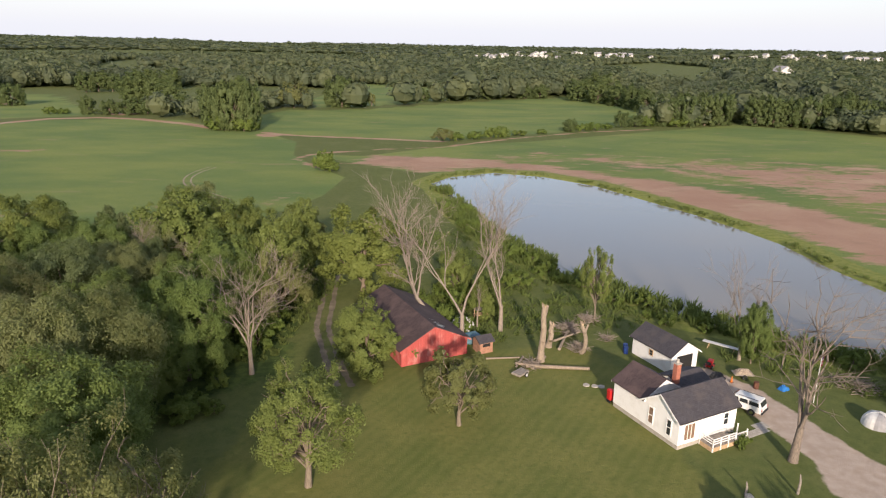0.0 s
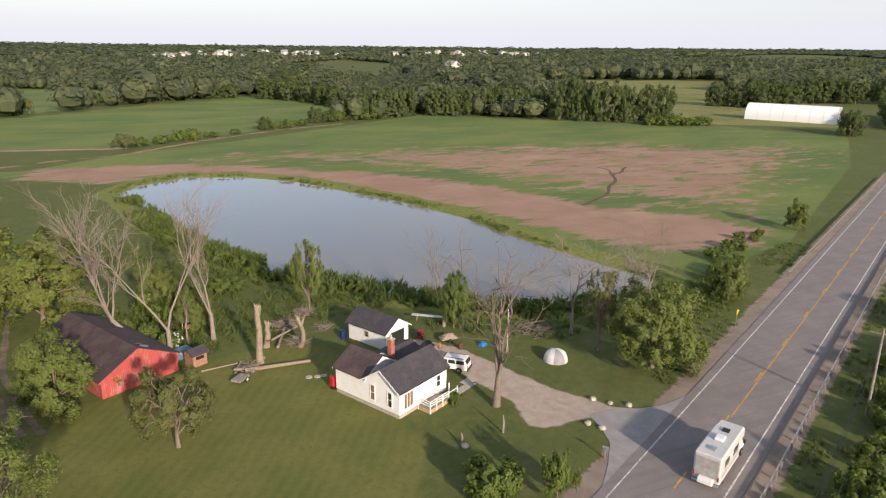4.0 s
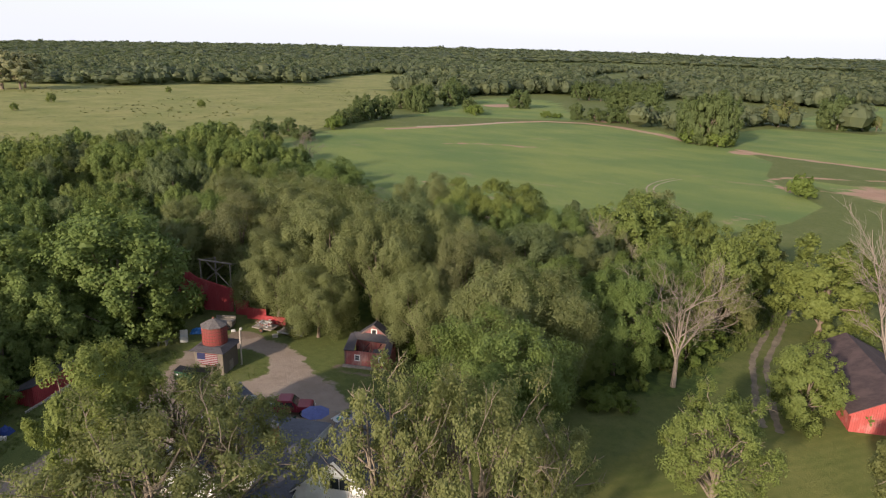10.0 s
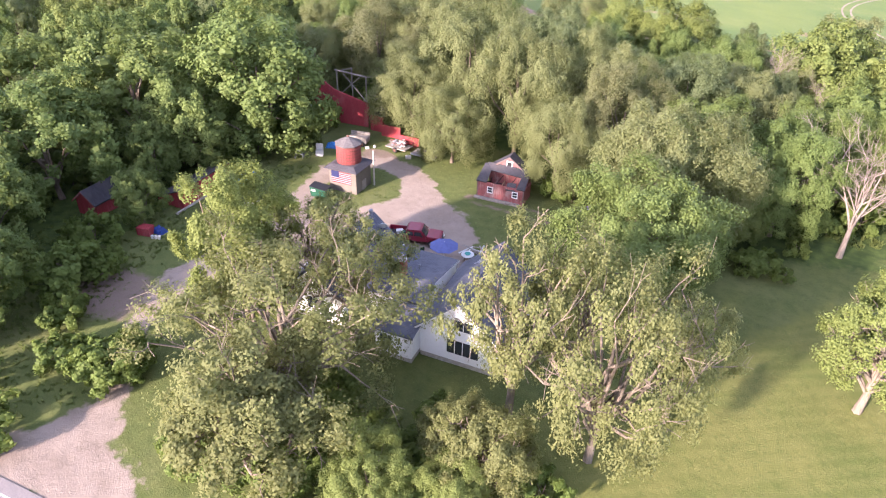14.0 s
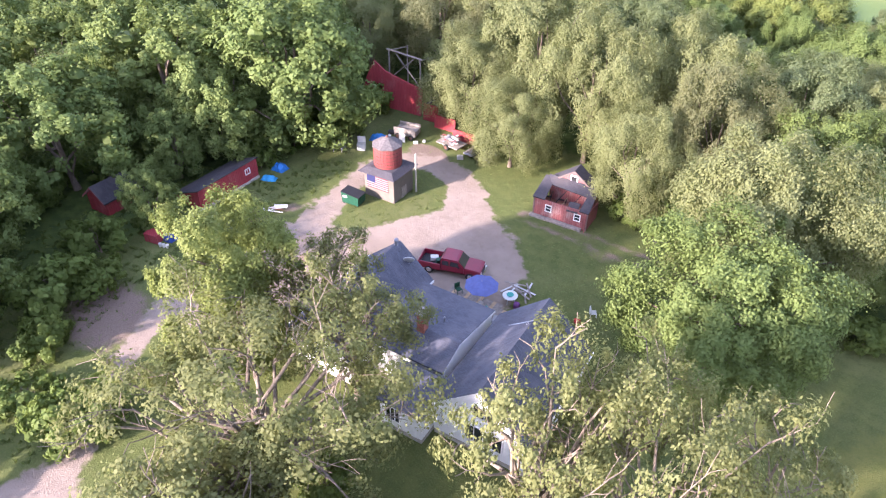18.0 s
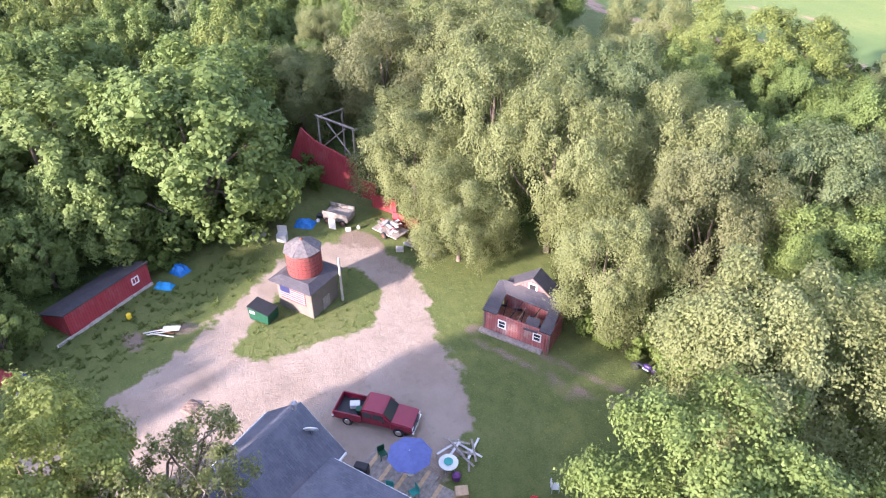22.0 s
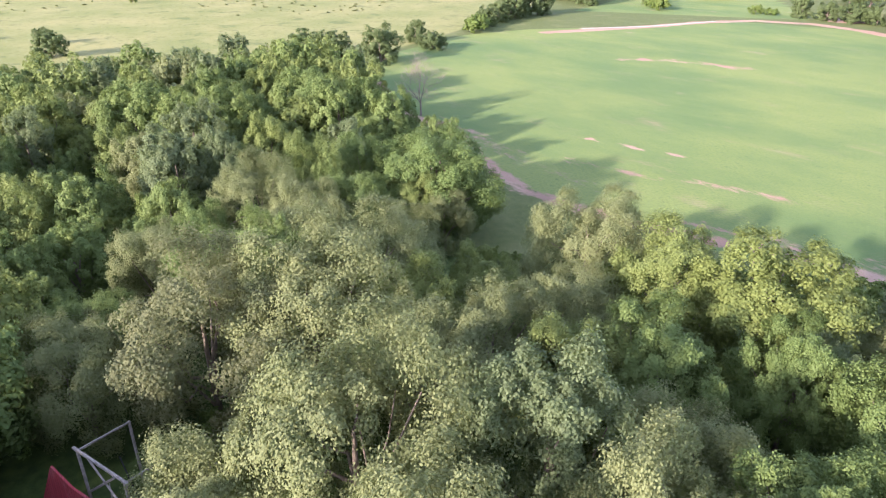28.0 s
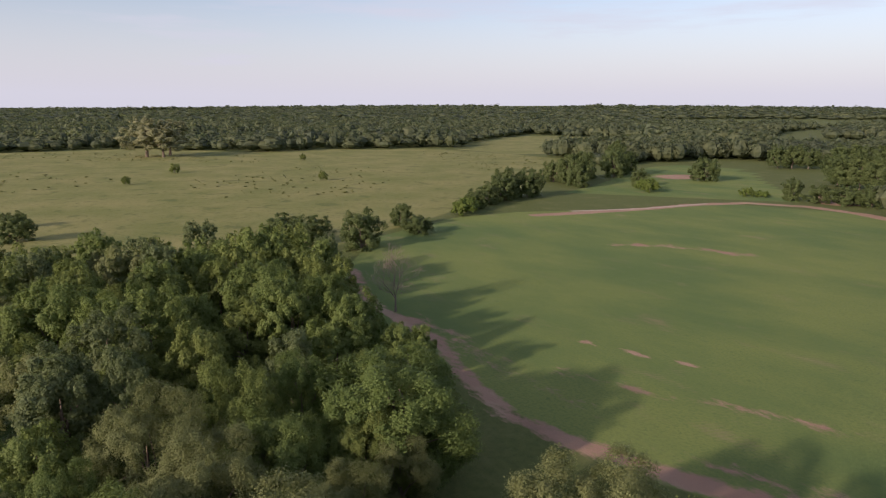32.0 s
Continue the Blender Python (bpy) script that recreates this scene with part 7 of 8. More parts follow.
part("seat", boxes((-0.6, -0.25, 0.5, -0.1, 0.25, 0.62, 0.04), (-0.68, -0.25, 0.55, -0.56, 0.25, 0.95, 0.04)), BLACK, mower)
part("deck", boxes((-0.35, -0.5, 0.12, 0.5, 0.5, 0.3, 0.05)), RED_PLASTIC, mower)
for x, r in ((-0.5, 0.26), (0.65, 0.19)):
    for s in (-1, 1):
        wheel(mower, x, s * 0.42, r, 0.18)
lump("tarp", 59.4, 48.6, 2.2, 1.4, 0.9, BLACK, "black tarpaulin over a heap by the garage", "tarp", 3)
cone = thing("traffic_cone", uv_pose(60.3, 47.2), "orange traffic cone on the drive", "cone")
bm = bmesh.new()
tube(bm, (0, 0, 0.03), (0, 0, 0.72), 0.14, 0.03, 12)
part("cone", bm, ORANGE, cone)
part("foot", boxes((-0.19, -0.19, 0, 0.19, 0.19, 0.035)), BLACK, cone)
junk = thing("utility_trailer", uv_pose(62.5, 47.6, 0, -30), "small flat trailer heaped with brush", "trailer")
part("bed", boxes((-1.1, -0.65, 0.42, 1.1, 0.65, 0.52)), WOOD_GREY, junk)
for s in (-1, 1):
    wheel(junk, 0, s * 0.75, 0.28, 0.16)
lump("brush_load", 62.5, 47.6, 2.0, 1.2, 0.6, plain("dry_brush", (0.32, 0.26, 0.20), 0.95, var=0.5, scale=8), "load of dry brush on the trailer", "brush", 5, 0.5, -30)
lump("tarp", 64.2, 43.5, 1.2, 0.9, 0.6, TARP_BLUE, "blue tarpaulin by the dead tree", "tarp", 6)
barrel(61.6, 45.0, 0.3, 0.8, RUST, "rusty burn barrel by the drive")

tent = thing("tent", uv_pose(66.3, 34.4, 0, 20), "white and grey dome tent on the grass", "tent")
for k in range(6):
    bm = bmesh.new()
    a0, a1 = k * math.pi / 3, (k + 1) * math.pi / 3
    rows = []
    for j in range(7):
        e = j / 6 * math.pi / 2
        rr0 = 1.42 * math.cos(e) ** 0.8 if j < 6 else 0.0
        rows.append([bm.verts.new(((rr0 + 0.02) * math.cos(a0 + (a1 - a0) * i / 4), (rr0 + 0.02) * math.sin(a0 + (a1 - a0) * i / 4), 1.4 * math.sin(e) - 0.02)) for i in range(5)])
    for j in range(6):
        for i in range(4):
            bm.faces.new((rows[j][i], rows[j][i + 1], rows[j + 1][i + 1], rows[j + 1][i]))
    part("panel", bm, TENT if k % 3 else TENT_GREY, tent)
    bm = bmesh.new()
    for j in range(6):
        e0, e1 = j / 6 * math.pi / 2, (j + 1) / 6 * math.pi / 2
        q = lambda e: (1.45 * max(0.0, math.cos(e)) ** 0.8 * math.cos(a0), 1.45 * max(0.0, math.cos(e)) ** 0.8 * math.sin(a0), 1.42 * math.sin(e))
        tube(bm, q(e0), q(e1), 0.02, 0.02, 4)
    part("pole", bm, WHITE_METAL, tent)

flagpole = thing("flagpole", pose(39.7, 64.7, 0, 0, 0, 40), "thin pole with a limp red, white and blue flag", "flagpole")
bm = bmesh.new()
tube(bm, (0, 0, -0.1), (0, 0, 6.2), 0.05, 0.035, 8)
part("pole", bm, WHITE_METAL, flagpole)
for k in range(7):
    part("stripe", boxes((0.05 + 0.01 * k, -0.06 + 0.03 * (k % 2), 4.3 + k * 0.2, 0.5 - 0.03 * (k % 3), -0.01 + 0.03 * (k % 2), 4.5 + k * 0.2)), FLAG_RED if k % 2 == 0 else FLAG_WHITE, flagpole)
part("canton", boxes((0.04, -0.075, 5.1, 0.3, -0.065, 5.7)), FLAG_BLUE, flagpole)
sign = thing("road_sign", uv_pose(90.4, 20.8), "yellow pennant road sign on a post", "sign")
bm = bmesh.new()
tube(bm, (0, 0, -0.1), (0, 0, 2.5), 0.035, 0.035, 6)
part("post", bm, STEEL, sign)
part("panel", prism([(-0.35, 1.75), (-0.35, 2.55), (0.75, 2.15)], -0.05, -0.03), YELLOW, sign)
mailbox = thing("mailbox", uv_pose(51.4, 20.9), "grey mailbox on a wooden post", "mailbox")
part("post", boxes((-0.05, -0.05, -0.1, 0.05, 0.05, 1.0)), WOOD_GREY, mailbox)
bm = shell([(-0.12, 1.0), (0.12, 1.0), (0.12, 1.15), (0.0, 1.24), (-0.12, 1.15)], 0.28, 0.01)
part("box", bm, STEEL, mailbox)
rr = random.Random(77)
for u, v in ((61.6, 23.1), (55.7, 24.8), (60.4, 26.6), (60.8, 24.8), (55.8, 23.3), (44.9, 31.8)):
    bm = bmesh.new()
    bmesh.ops.create_icosphere(bm, subdivisions=2, radius=rr.uniform(0.25, 0.4))
    for w in bm.verts:
        w.co *= rr.uniform(0.85, 1.1)
        w.co.z *= 0.7
    o = part("boulder", bm, STONE)
    o.matrix_world = uv_pose(u, v, 0.1)
    tagged(o, "pale field boulder edging the drive", "stone", "boulders by the drive")
for u, v, h in ((44.9, 32.2, 1.3), (49.1, 30.4, 1.9)):
    bm = bmesh.new()
    tube(bm, (0, 0, -0.05), (0.1, 0, h * 0.6), 0.12, 0.1, 7)
    tube(bm, (0.1, 0, h * 0.6), (0.0, 0.05, h), 0.1, 0.05, 7)
    o = part("snag_post", bm, WOOD_GREY)
    o.matrix_world = uv_pose(u, v)
    tagged(o, "weathered broken post in the lawn", "post")

# broken trunks, logs and brush on the lawn
def stump(u, v, h, r, seed, label):
    g = np.random.default_rng(seed)
    segs, p = [], np.zeros(3)
    for k in range(5):
        q = p + np.array((g.normal(0, 0.12), g.normal(0, 0.12), h / 5))
        segs.append((p, q, r * (1.25 if k == 0 else 1.0 - 0.05 * k), r * (1.0 - 0.05 * (k + 1))))
        p = q
    stubs = [(segs[3][1], segs[3][1] + (0.55, 0.1, h * 0.26), r * 0.62, r * 0.4), (p, p + (-0.32, 0, 0.75), r * 0.7, 0.08), (segs[2][1], segs[2][1] + (-0.5, -0.2, 0.4), r * 0.3, r * 0.2)]
    e = thing("broken_trunk", uv_pose(u, v), label, "tree stump")
    o = new("trunk", limbs_mesh("trunk", segs, LOG, 10))
    o.parent = e
    for stub in stubs:
        o = new("broken_limb", limbs_mesh("broken_limb", [stub], LOG, 8))
        o.parent = e
    o = new("splintered_top", limbs_mesh("splintered_top", [(p + (0.1 * math.cos(i), 0.1 * math.sin(i), -0.1), p + (0.25 * math.cos(i), 0.25 * math.sin(i), 0.35 + 0.2 * (i % 3)), 0.09, 0.02) for i in range(6)], CUT_WOOD, 4))
    o.parent = e


stump(43.7, 60.8, 6.6, 0.42, 1, "tall broken trunk with a splintered top")
stump(46.9, 63.8, 2.8, 0.4, 2, "short broken trunk among brush")
stump(49.5, 60.6, 3.6, 0.3, 3, "dark broken trunk with torn bark")


def log(u0, v0, u1, v1, r, z, label="fallen grey log on the grass", m=None):
    (x0, y0), (x1, y1) = road_xy(u0, v0), road_xy(u1, v1)
    bm = bmesh.new()
    tube(bm, (0, 0, 0), (x1 - x0, y1 - y0, r * 0.4), r, r * 0.75, 9)
    o = part("log", bm, m or LOG)
    o.location = (x0, y0, z + r * 0.9)
    tagged(o, label, "log", "fallen logs")


log(41.2, 60.2, 47.4, 56.2, 0.24, 0)
log(41.6, 59.4, 44.6, 61.2, 0.2, 0)
log(40.4, 61.2, 42.8, 59.0, 0.17, 0.1)
log(42.2, 62.4, 40.0, 60.4, 0.14, 0.05)
log(47.4, 62.2, 51.4, 66.0, 0.2, 0.1)
log(48.0, 64.2, 52.6, 65.0, 0.16, 0.3)
log(38.0, 64.0, 41.8, 62.5, 0.12, 0)


def brush_pile(u, v, w, n, seed, label, h=1.0):
    g = np.random.default_rng(seed)
    segs = []
    for k in range(n):
        a, r = g.uniform(0, 6.28), w * g.uniform(0, 0.6)
        L = g.uniform(0.5, 1.6)
        t = g.uniform(0, 6.28)
        p = np.array((r * math.cos(a), r * math.sin(a), g.uniform(0, h) * (1 - r / w)))
        d = np.array((math.cos(t), math.sin(t), g.uniform(-0.1, 0.5))) * L
        segs.append((p, p + d, g.uniform(0.02, 0.06), 0.01))
    o = new("brush_pile", limbs_mesh("brush_pile", segs, DEADWOOD, 4))
    o.matrix_world = uv_pose(u, v)
    tagged(o, label, "brush", kind="stuff")


brush_pile(52.0, 66.6, 3.0, 260, 1, "heap of dead branches on the grass", 1.4)
brush_pile(56.6, 68.4, 2.6, 180, 2, "heap of dead branches at the shore")
brush_pile(42.0, 60.4, 2.0, 120, 3, "branches lying round the broken trunk", 0.5)
brush_pile(49.6, 61.2, 1.8, 120, 4, "torn branches round a dark stump", 1.2)
brush_pile(55.0, 62.4, 1.2, 60, 5, "small heap of cut branches", 0.6)
brush_pile(72, 40, 4.0, 160, 6, "dry twigs under the roadside trees", 0.8)
cart = thing("wooden_cart", uv_pose(39.4, 58.6, 0, 20), "low wooden cart with a pale wheel", "cart")
part("bed", boxes((-0.9, -0.6, 0.35, 0.9, 0.6, 0.6, 0.03)), WOOD_GREY, cart)
for s in (-1, 1):
    wheel(cart, 0.3, s * 0.68, 0.3, 0.1, WHITE_METAL)
COOP_WOOD = plain("red_brown_boards", (0.34, 0.18, 0.12), 0.9, var=0.35, scale=4)
coop = thing("small_coop", uv_pose(38.9, 66.4), "small tan wooden coop with grey roof beside the barn", "shed")
gable(coop, -0.9, -0.9, 0.9, 0.9, 1.5, 1.95, "u", COOP_WOOD, SHINGLE_DARK, over=0.2)
part("opening", boxes((-0.5, -0.93, 0.85, 0.5, -0.895, 1.25)), INSIDE_SHADE, coop)
crate("cover", 38.8, 69.2, 2.2, 1.6, 1.1, plain("faded_teal_cover", (0.10, 0.19, 0.24), 0.7, var=0.3), "blue-grey covered stack behind the coop", "tarp", bevel=0.12)
stand = thing("wooden_stand", uv_pose(43.6, 75.2), "rough wooden stand on four legs", "stand")
part("platform", boxes((-0.9, -0.5, 0.75, 0.9, 0.5, 0.85)), WOOD_TAN, stand)
part("roof", boxes((-1.0, -0.6, 1.6, 1.0, 0.6, 1.68)), WOOD_GREY, stand)
for x in (-0.8, 0.8):
    for y in (-0.4, 0.4):
        part("leg", boxes((x - 0.05, y - 0.05, -0.05, x + 0.05, y + 0.05, 1.6)), WOOD_TAN, stand)
flowers = plant("bush", *road_xy(38.9, 71.8), 0.62, 1.0, label="flowering bush with white blooms by the barn")
g = np.random.default_rng(6)
segs = []
for k in range(60):
    d = g.normal(0, 1, 3)
    d[2] = abs(d[2])
    d /= np.linalg.norm(d)
    p = np.array((0, 0, 1.6)) + d * (2.4, 2.4, 2.0)
    segs.append((p, p + d * 0.2, 0.2, 0.12))
o = new("bloom", limbs_mesh("bloom", segs, WHITE_METAL, 6))
o.parent = flowers
for k in range(5):
    u0 = 28.0 + k * 0.4
    o = part("roof_patch", boxes((0, 0, 0, 0.9, 0.5, 0.01)), STEEL, barn, "bare patch in the barn roof")
    sl = (4.35 - 2.15) / (8.7 * 0.52)
    o.matrix_local = Matrix.Translation((5.0 + 0.45 * (k % 2), 0.6 + 0.55 * k, 4.35 - sl * (0.82 + 0.45 * (k % 2)) + 0.165)) @ Euler((0, math.atan(sl), 0.1 * k)).to_matrix().to_4x4()

# ---- farmyard things ----
dumpster = thing("dumpster", uv_pose(-41.0, 60.5, 0, 4), "green steel dumpster with dark lid", "dumpster")
part("bin", prism([(-0.9, 0.1), (0.9, 0.1), (1.0, 1.0), (-1.0, 1.25)], -0.65, 0.65), GREEN_STEEL, dumpster)
part("lid", prism([(-1.02, 1.26), (1.02, 1.01), (1.02, 1.06), (-1.02, 1.31)], -0.68, 0.68), BLACK, dumpster)
part("label_plate", boxes((-0.8, -0.665, 0.72, -0.3, -0.648, 0.95)), WHITE_METAL, dumpster)
for x in (-0.75, 0.75):
    part("skid", boxes((x - 0.1, -0.6, -0.02, x + 0.1, 0.6, 0.11)), BLACK, dumpster)

deck = thing("deck", uv_pose(-26.0, 51.0), "low weathered wooden deck behind the farmhouse", "deck")
for k in range(22):
    part("deck_board", boxes((k * 0.29, 0.02, 0.12, k * 0.29 + 0.275, 3.6 - (0.5 if k > 15 else 0), 0.17)), WOOD_TAN if k % 4 == 1 else WOOD_GREY, deck)
part("joist", boxes((0, 0.3, -0.05, 6.3, 0.4, 0.12), (0, 2.9, -0.05, 6.3, 3.0, 0.12)), WOOD_GREY, deck)
umb = thing("parasol", uv_pose(-23.0, 53.8, 0.17), "dark blue garden parasol, open", "parasol")
bm = bmesh.new()
tube(bm, (0, 0, 0), (0, 0, 2.35), 0.025, 0.025, 8)
part("pole", bm, WHITE_METAL, umb)
for k in range(8):
    bm = bmesh.new()
    a0, a1 = k * math.pi / 4, (k + 1) * math.pi / 4
    q = [(1.4 * math.cos(a0), 1.4 * math.sin(a0), 1.88), (1.4 * math.cos(a1), 1.4 * math.sin(a1), 1.88), (0.05 * math.cos(a1), 0.05 * math.sin(a1), 2.33), (0.05 * math.cos(a0), 0.05 * math.sin(a0), 2.33)]
    lo, hi = [bm.verts.new(v) for v in q], [bm.verts.new((v[0], v[1], v[2] + 0.012)) for v in q]
    bm.faces.new(hi)
    bm.faces.new(lo[::-1])
    for i in range(4):
        bm.faces.new((lo[i], lo[(i + 1) % 4], hi[(i + 1) % 4], hi[i]))
    part("panel", bm, UMBRELLA, umb)
bm = bmesh.new()
tube(bm, (0, 0, 0), (0, 0, 0.1), 0.25, 0.22, 12)
part("foot", bm, CONCRETE, umb)


def lawn_chair(u, v, turn, m, label):
    e = thing("garden_chair", uv_pose(u, v, 0.17, turn), label, "chair", "garden chairs")
    part("seat", boxes((-0.25, -0.25, 0.38, 0.25, 0.25, 0.43, 0.02)), m, e)
    part("backrest", boxes((-0.25, 0.22, 0.43, 0.25, 0.28, 0.9, 0.02)), m, e)
    for x in (-0.22, 0.22):
        for y in (-0.22, 0.22):
            part("leg", boxes((x - 0.02, y - 0.02, 0, x + 0.02, y + 0.02, 0.38)), m, e)


lawn_chair(-23.4, 52.0, 20, TEAL, "green plastic garden chair on the deck")
lawn_chair(-22.0, 52.6, -30, TEAL, "green plastic garden chair on the deck")
lawn_chair(-25.2, 54.0, 60, GREEN_STEEL, "dark green garden chair by the deck")
pool = thing("round_table", uv_pose(-21.2, 55.4), "round table with a teal dish", "table")
bm = bmesh.new()
tube(bm, (0, 0, 0.66), (0, 0, 0.72), 0.62, 0.62, 20)
part("tabletop", bm, TENT, pool)
bm = bmesh.new()
tube(bm, (0, 0, 0.72), (0, 0, 0.8), 0.25, 0.3, 14)
part("dish", bm, TEAL, pool)
for k in range(4):
    bm = bmesh.new()
    tube(bm, (0.45 * math.cos(k * 1.57), 0.45 * math.sin(k * 1.57), 0), (0.35 * math.cos(k * 1.57), 0.35 * math.sin(k * 1.57), 0.66), 0.03, 0.03, 5)
    part("leg", bm, STEEL, pool)
crate("grill", -25.6, 52.3, 0.9, 0.6, 0.9, BLACK, "black covered grill on the deck", "grill", 15, 0.19, 0.08)
crate("cabinet", -20.6, 52.0, 0.7, 0.8, 0.9, TENT_GREY, "grey metal cabinet on the deck", "cabinet", 10, 0.19)
crate("crate", -19.6, 54.2, 0.8, 0.7, 0.5, WOOD_TAN, "low wooden crate beside the deck", "crate", 35)
crate("bag", -20.4, 55.0, 0.5, 0.5, 0.6, plain("purple_cloth", (0.14, 0.05, 0.16), 0.8), "dark purple bag by the deck", "bag", 15, 0, 0.12)
rr = random.Random(55)
for k in range(10):
    o = part("plank", boxes((-0.9, -0.07, 0, 0.9, 0.07, 0.04)), rr.choice([WOOD_GREY, WOOD_TAN, WHITE_METAL, WOOD_GREY]))
    o.matrix_world = uv_pose(-21.2 + rr.uniform(-0.8, 0.8), 57.0 + rr.uniform(-0.6, 0.6), 0.03 + k * 0.045, rr.uniform(-60, 120))
    tagged(o, "loose plank in a heap by the deck", "plank", "heap of planks")
crate("toy_car", -15.6, 56.0, 0.5, 0.4, 0.4, RED_PLASTIC, "small red plastic toy on the grass", "toy", 20, 0, 0.1)
lawn_chair(-14.8, 57.2, 120, WHITE_METAL, "white plastic chair on the grass")

# dishes, vents and the fallen aerial on the farmhouse
dish = thing("satellite_dish", uv_pose(-27.9, 50.9, 4.0), "grey satellite dish on the farmhouse roof", "dish")
bm = bmesh.new()
bmesh.ops.create_uvsphere(bm, u_segments=18, v_segments=10, radius=0.45, matrix=pose(0, 0, 0.5, -60, 0, 30) @ Matrix.Diagonal((1, 1, 0.22, 1)))
part("reflector", bm, TENT, dish)
bm = bmesh.new()
tube(bm, (0, 0, -0.2), (0, 0, 0.5), 0.03, 0.03, 6)
part("mast", bm, STEEL, dish)
for u, v, z, h, r in ((-29.25, 51.2, 5.0, 0.6, 0.14), (-22.4, 47.2, 3.3, 0.75, 0.06)):
    bm = bmesh.new()
    tube(bm, (0, 0, 0), (0, 0, h), r, r, 10)
    bmesh.ops.create_uvsphere(bm, u_segments=10, v_segments=6, radius=r * 1.5, matrix=pose(0, 0, h))
    o = part("vent_pipe", bm, TENT_GREY, farm, "grey roof vent")
    o.matrix_local = pose(u, v, z)
aerial = thing("aerial_mast", uv_pose(0, 0), "lattice aerial mast leaning on the roof", "aerial")
A, B = Vector((-19.0, 52.6, 0.9)), Vector((-16.4, 47.6, 6.1))
for dx, dz in ((0, 0), (0.18, 0.0), (0.09, 0.16)):
    bm = bmesh.new()
    tube(bm, A + Vector((dx, 0, dz)), B + Vector((dx, 0, dz)), 0.03, 0.03, 5)
    part("rail", bm, STEEL, aerial)
for k in range(20):
    p, q = A.lerp(B, k / 20), A.lerp(B, (k + 1) / 20)
    bm = bmesh.new()
    tube(bm, p, q + Vector((0.18, 0, 0)), 0.018, 0.018, 4)
    tube(bm, p + Vector((0.18, 0, 0)), q + Vector((0.09, 0, 0.16)), 0.018, 0.018, 4)
    part("brace", bm, STEEL, aerial)
for k in range(6):
    c = A.lerp(B, 0.8 + k * 0.05) + Vector((0, 0, 0.2))
    bm = bmesh.new()
    tube(bm, c + Vector((-0.8, -0.9, 0)) * (1 - k * 0.1), c + Vector((0.8, 0.9, 0)) * (1 - k * 0.1), 0.018, 0.018, 4)
    part("element", bm, STEEL, aerial)

# things at the back of the yard
fridge = thing("chest", uv_pose(-46.9, 69.5, 0, 25), "white open cabinet standing in the grass", "cabinet")
part("body", boxes((-0.45, -0.35, 0.0, 0.45, 0.35, 0.75, 0.02)), WHITE_METAL, fridge)
part("lid", boxes((-0.45, 0.3, 0.75, 0.45, 0.38, 1.45, 0.01)), WHITE_METAL, fridge)
cage = thing("wire_crate", uv_pose(-49.0, 68.4, 0, 20), "grey wire crate on the grass", "crate")
part("frame", boxes((-0.5, -0.9, 0.0, -0.45, 0.9, 0.6), (0.45, -0.9, 0, 0.5, 0.9, 0.6), (-0.45, -0.9, 0.55, 0.45, -0.85, 0.6), (-0.45, 0.85, 0.55, 0.45, 0.9, 0.6)), TENT_GREY, cage)
for k in range(9):
    part("slat", boxes((-0.45, -0.8 + k * 0.19, 0.5, 0.45, -0.74 + k * 0.19, 0.53)), TENT_GREY, cage)
lump("tarp", -46.8, 72.6, 2.0, 1.4, 0.8, TARP_BLUE, "crumpled blue tarpaulin on the grass", "tarp", 11, turn=20)
lump("tarp", -51.5, 61.4, 1.6, 1.3, 0.9, TARP_BLUE, "blue tarpaulin over a heap at the wood", "tarp", 12)
lump("tarp", -51.0, 59.2, 1.7, 0.9, 0.6, plain("light_blue_tarp", (0.03, 0.28, 0.55), 0.5, var=0.3), "light blue tarpaulin beside the long shed", "tarp", 13, turn=20)
bench = thing("bench", uv_pose(-52.2, 76.6, 0, 30), "grey wooden bench in the weeds", "bench")
part("seat", boxes((-0.9, -0.25, 0.4, 0.9, 0.25, 0.48)), TENT_GREY, bench)
for x in (-0.7, 0.7):
    part("leg", boxes((x - 0.05, -0.2, -0.02, x + 0.05, 0.2, 0.4)), WOOD_GREY, bench)
wagon = thing("old_wagon", uv_pose(-44.4, 74.9, 0, 10), "derelict box wagon with grey boards", "wagon")
part("body", boxes((-1.3, -0.8, 0.35, 1.3, 0.8, 0.95, 0.04)), WOOD_GREY, wagon)
for s in (-1, 1):
    part("side_board", boxes((-1.3, s * 0.85 - 0.03, 0.95, 1.3, s * 0.85 + 0.03, 1.35)), WOOD_GREY, wagon)
    for x in (-0.8, 0.8):
        wheel(wagon, x, s * 0.9, 0.32, 0.14, RUST)
crate("panel", -44.1, 73.4, 0.75, 0.1, 1.1, WHITE_METAL, "white panel leaning on the old wagon", "panel", 10)
crate("box", -42.6, 73.9, 0.5, 0.3, 0.3, WHITE_METAL, "white box in the grass", "box", 40)
crate("mower", -46.2, 74.4, 0.9, 0.5, 0.5, BLACK, "dark old push mower in the grass", "mower", 30, 0, 0.12)
for k, (u, v) in enumerate(((-46.0, 73.6), (-41.9, 74.6))):
    bm = bmesh.new()
    bmesh.ops.create_uvsphere(bm, u_segments=14, v_segments=8, radius=0.2, matrix=pose(0, 0, 0.18))
    o = part("jug", bm, WHITE_METAL)
    o.matrix_world = uv_pose(u, v)
    tagged(o, "white round jug in the grass", "jug")
trailer = thing("junk_trailer", uv_pose(-38.8, 75.4, 0, -8), "trailer loaded with scrap boards and metal", "trailer")
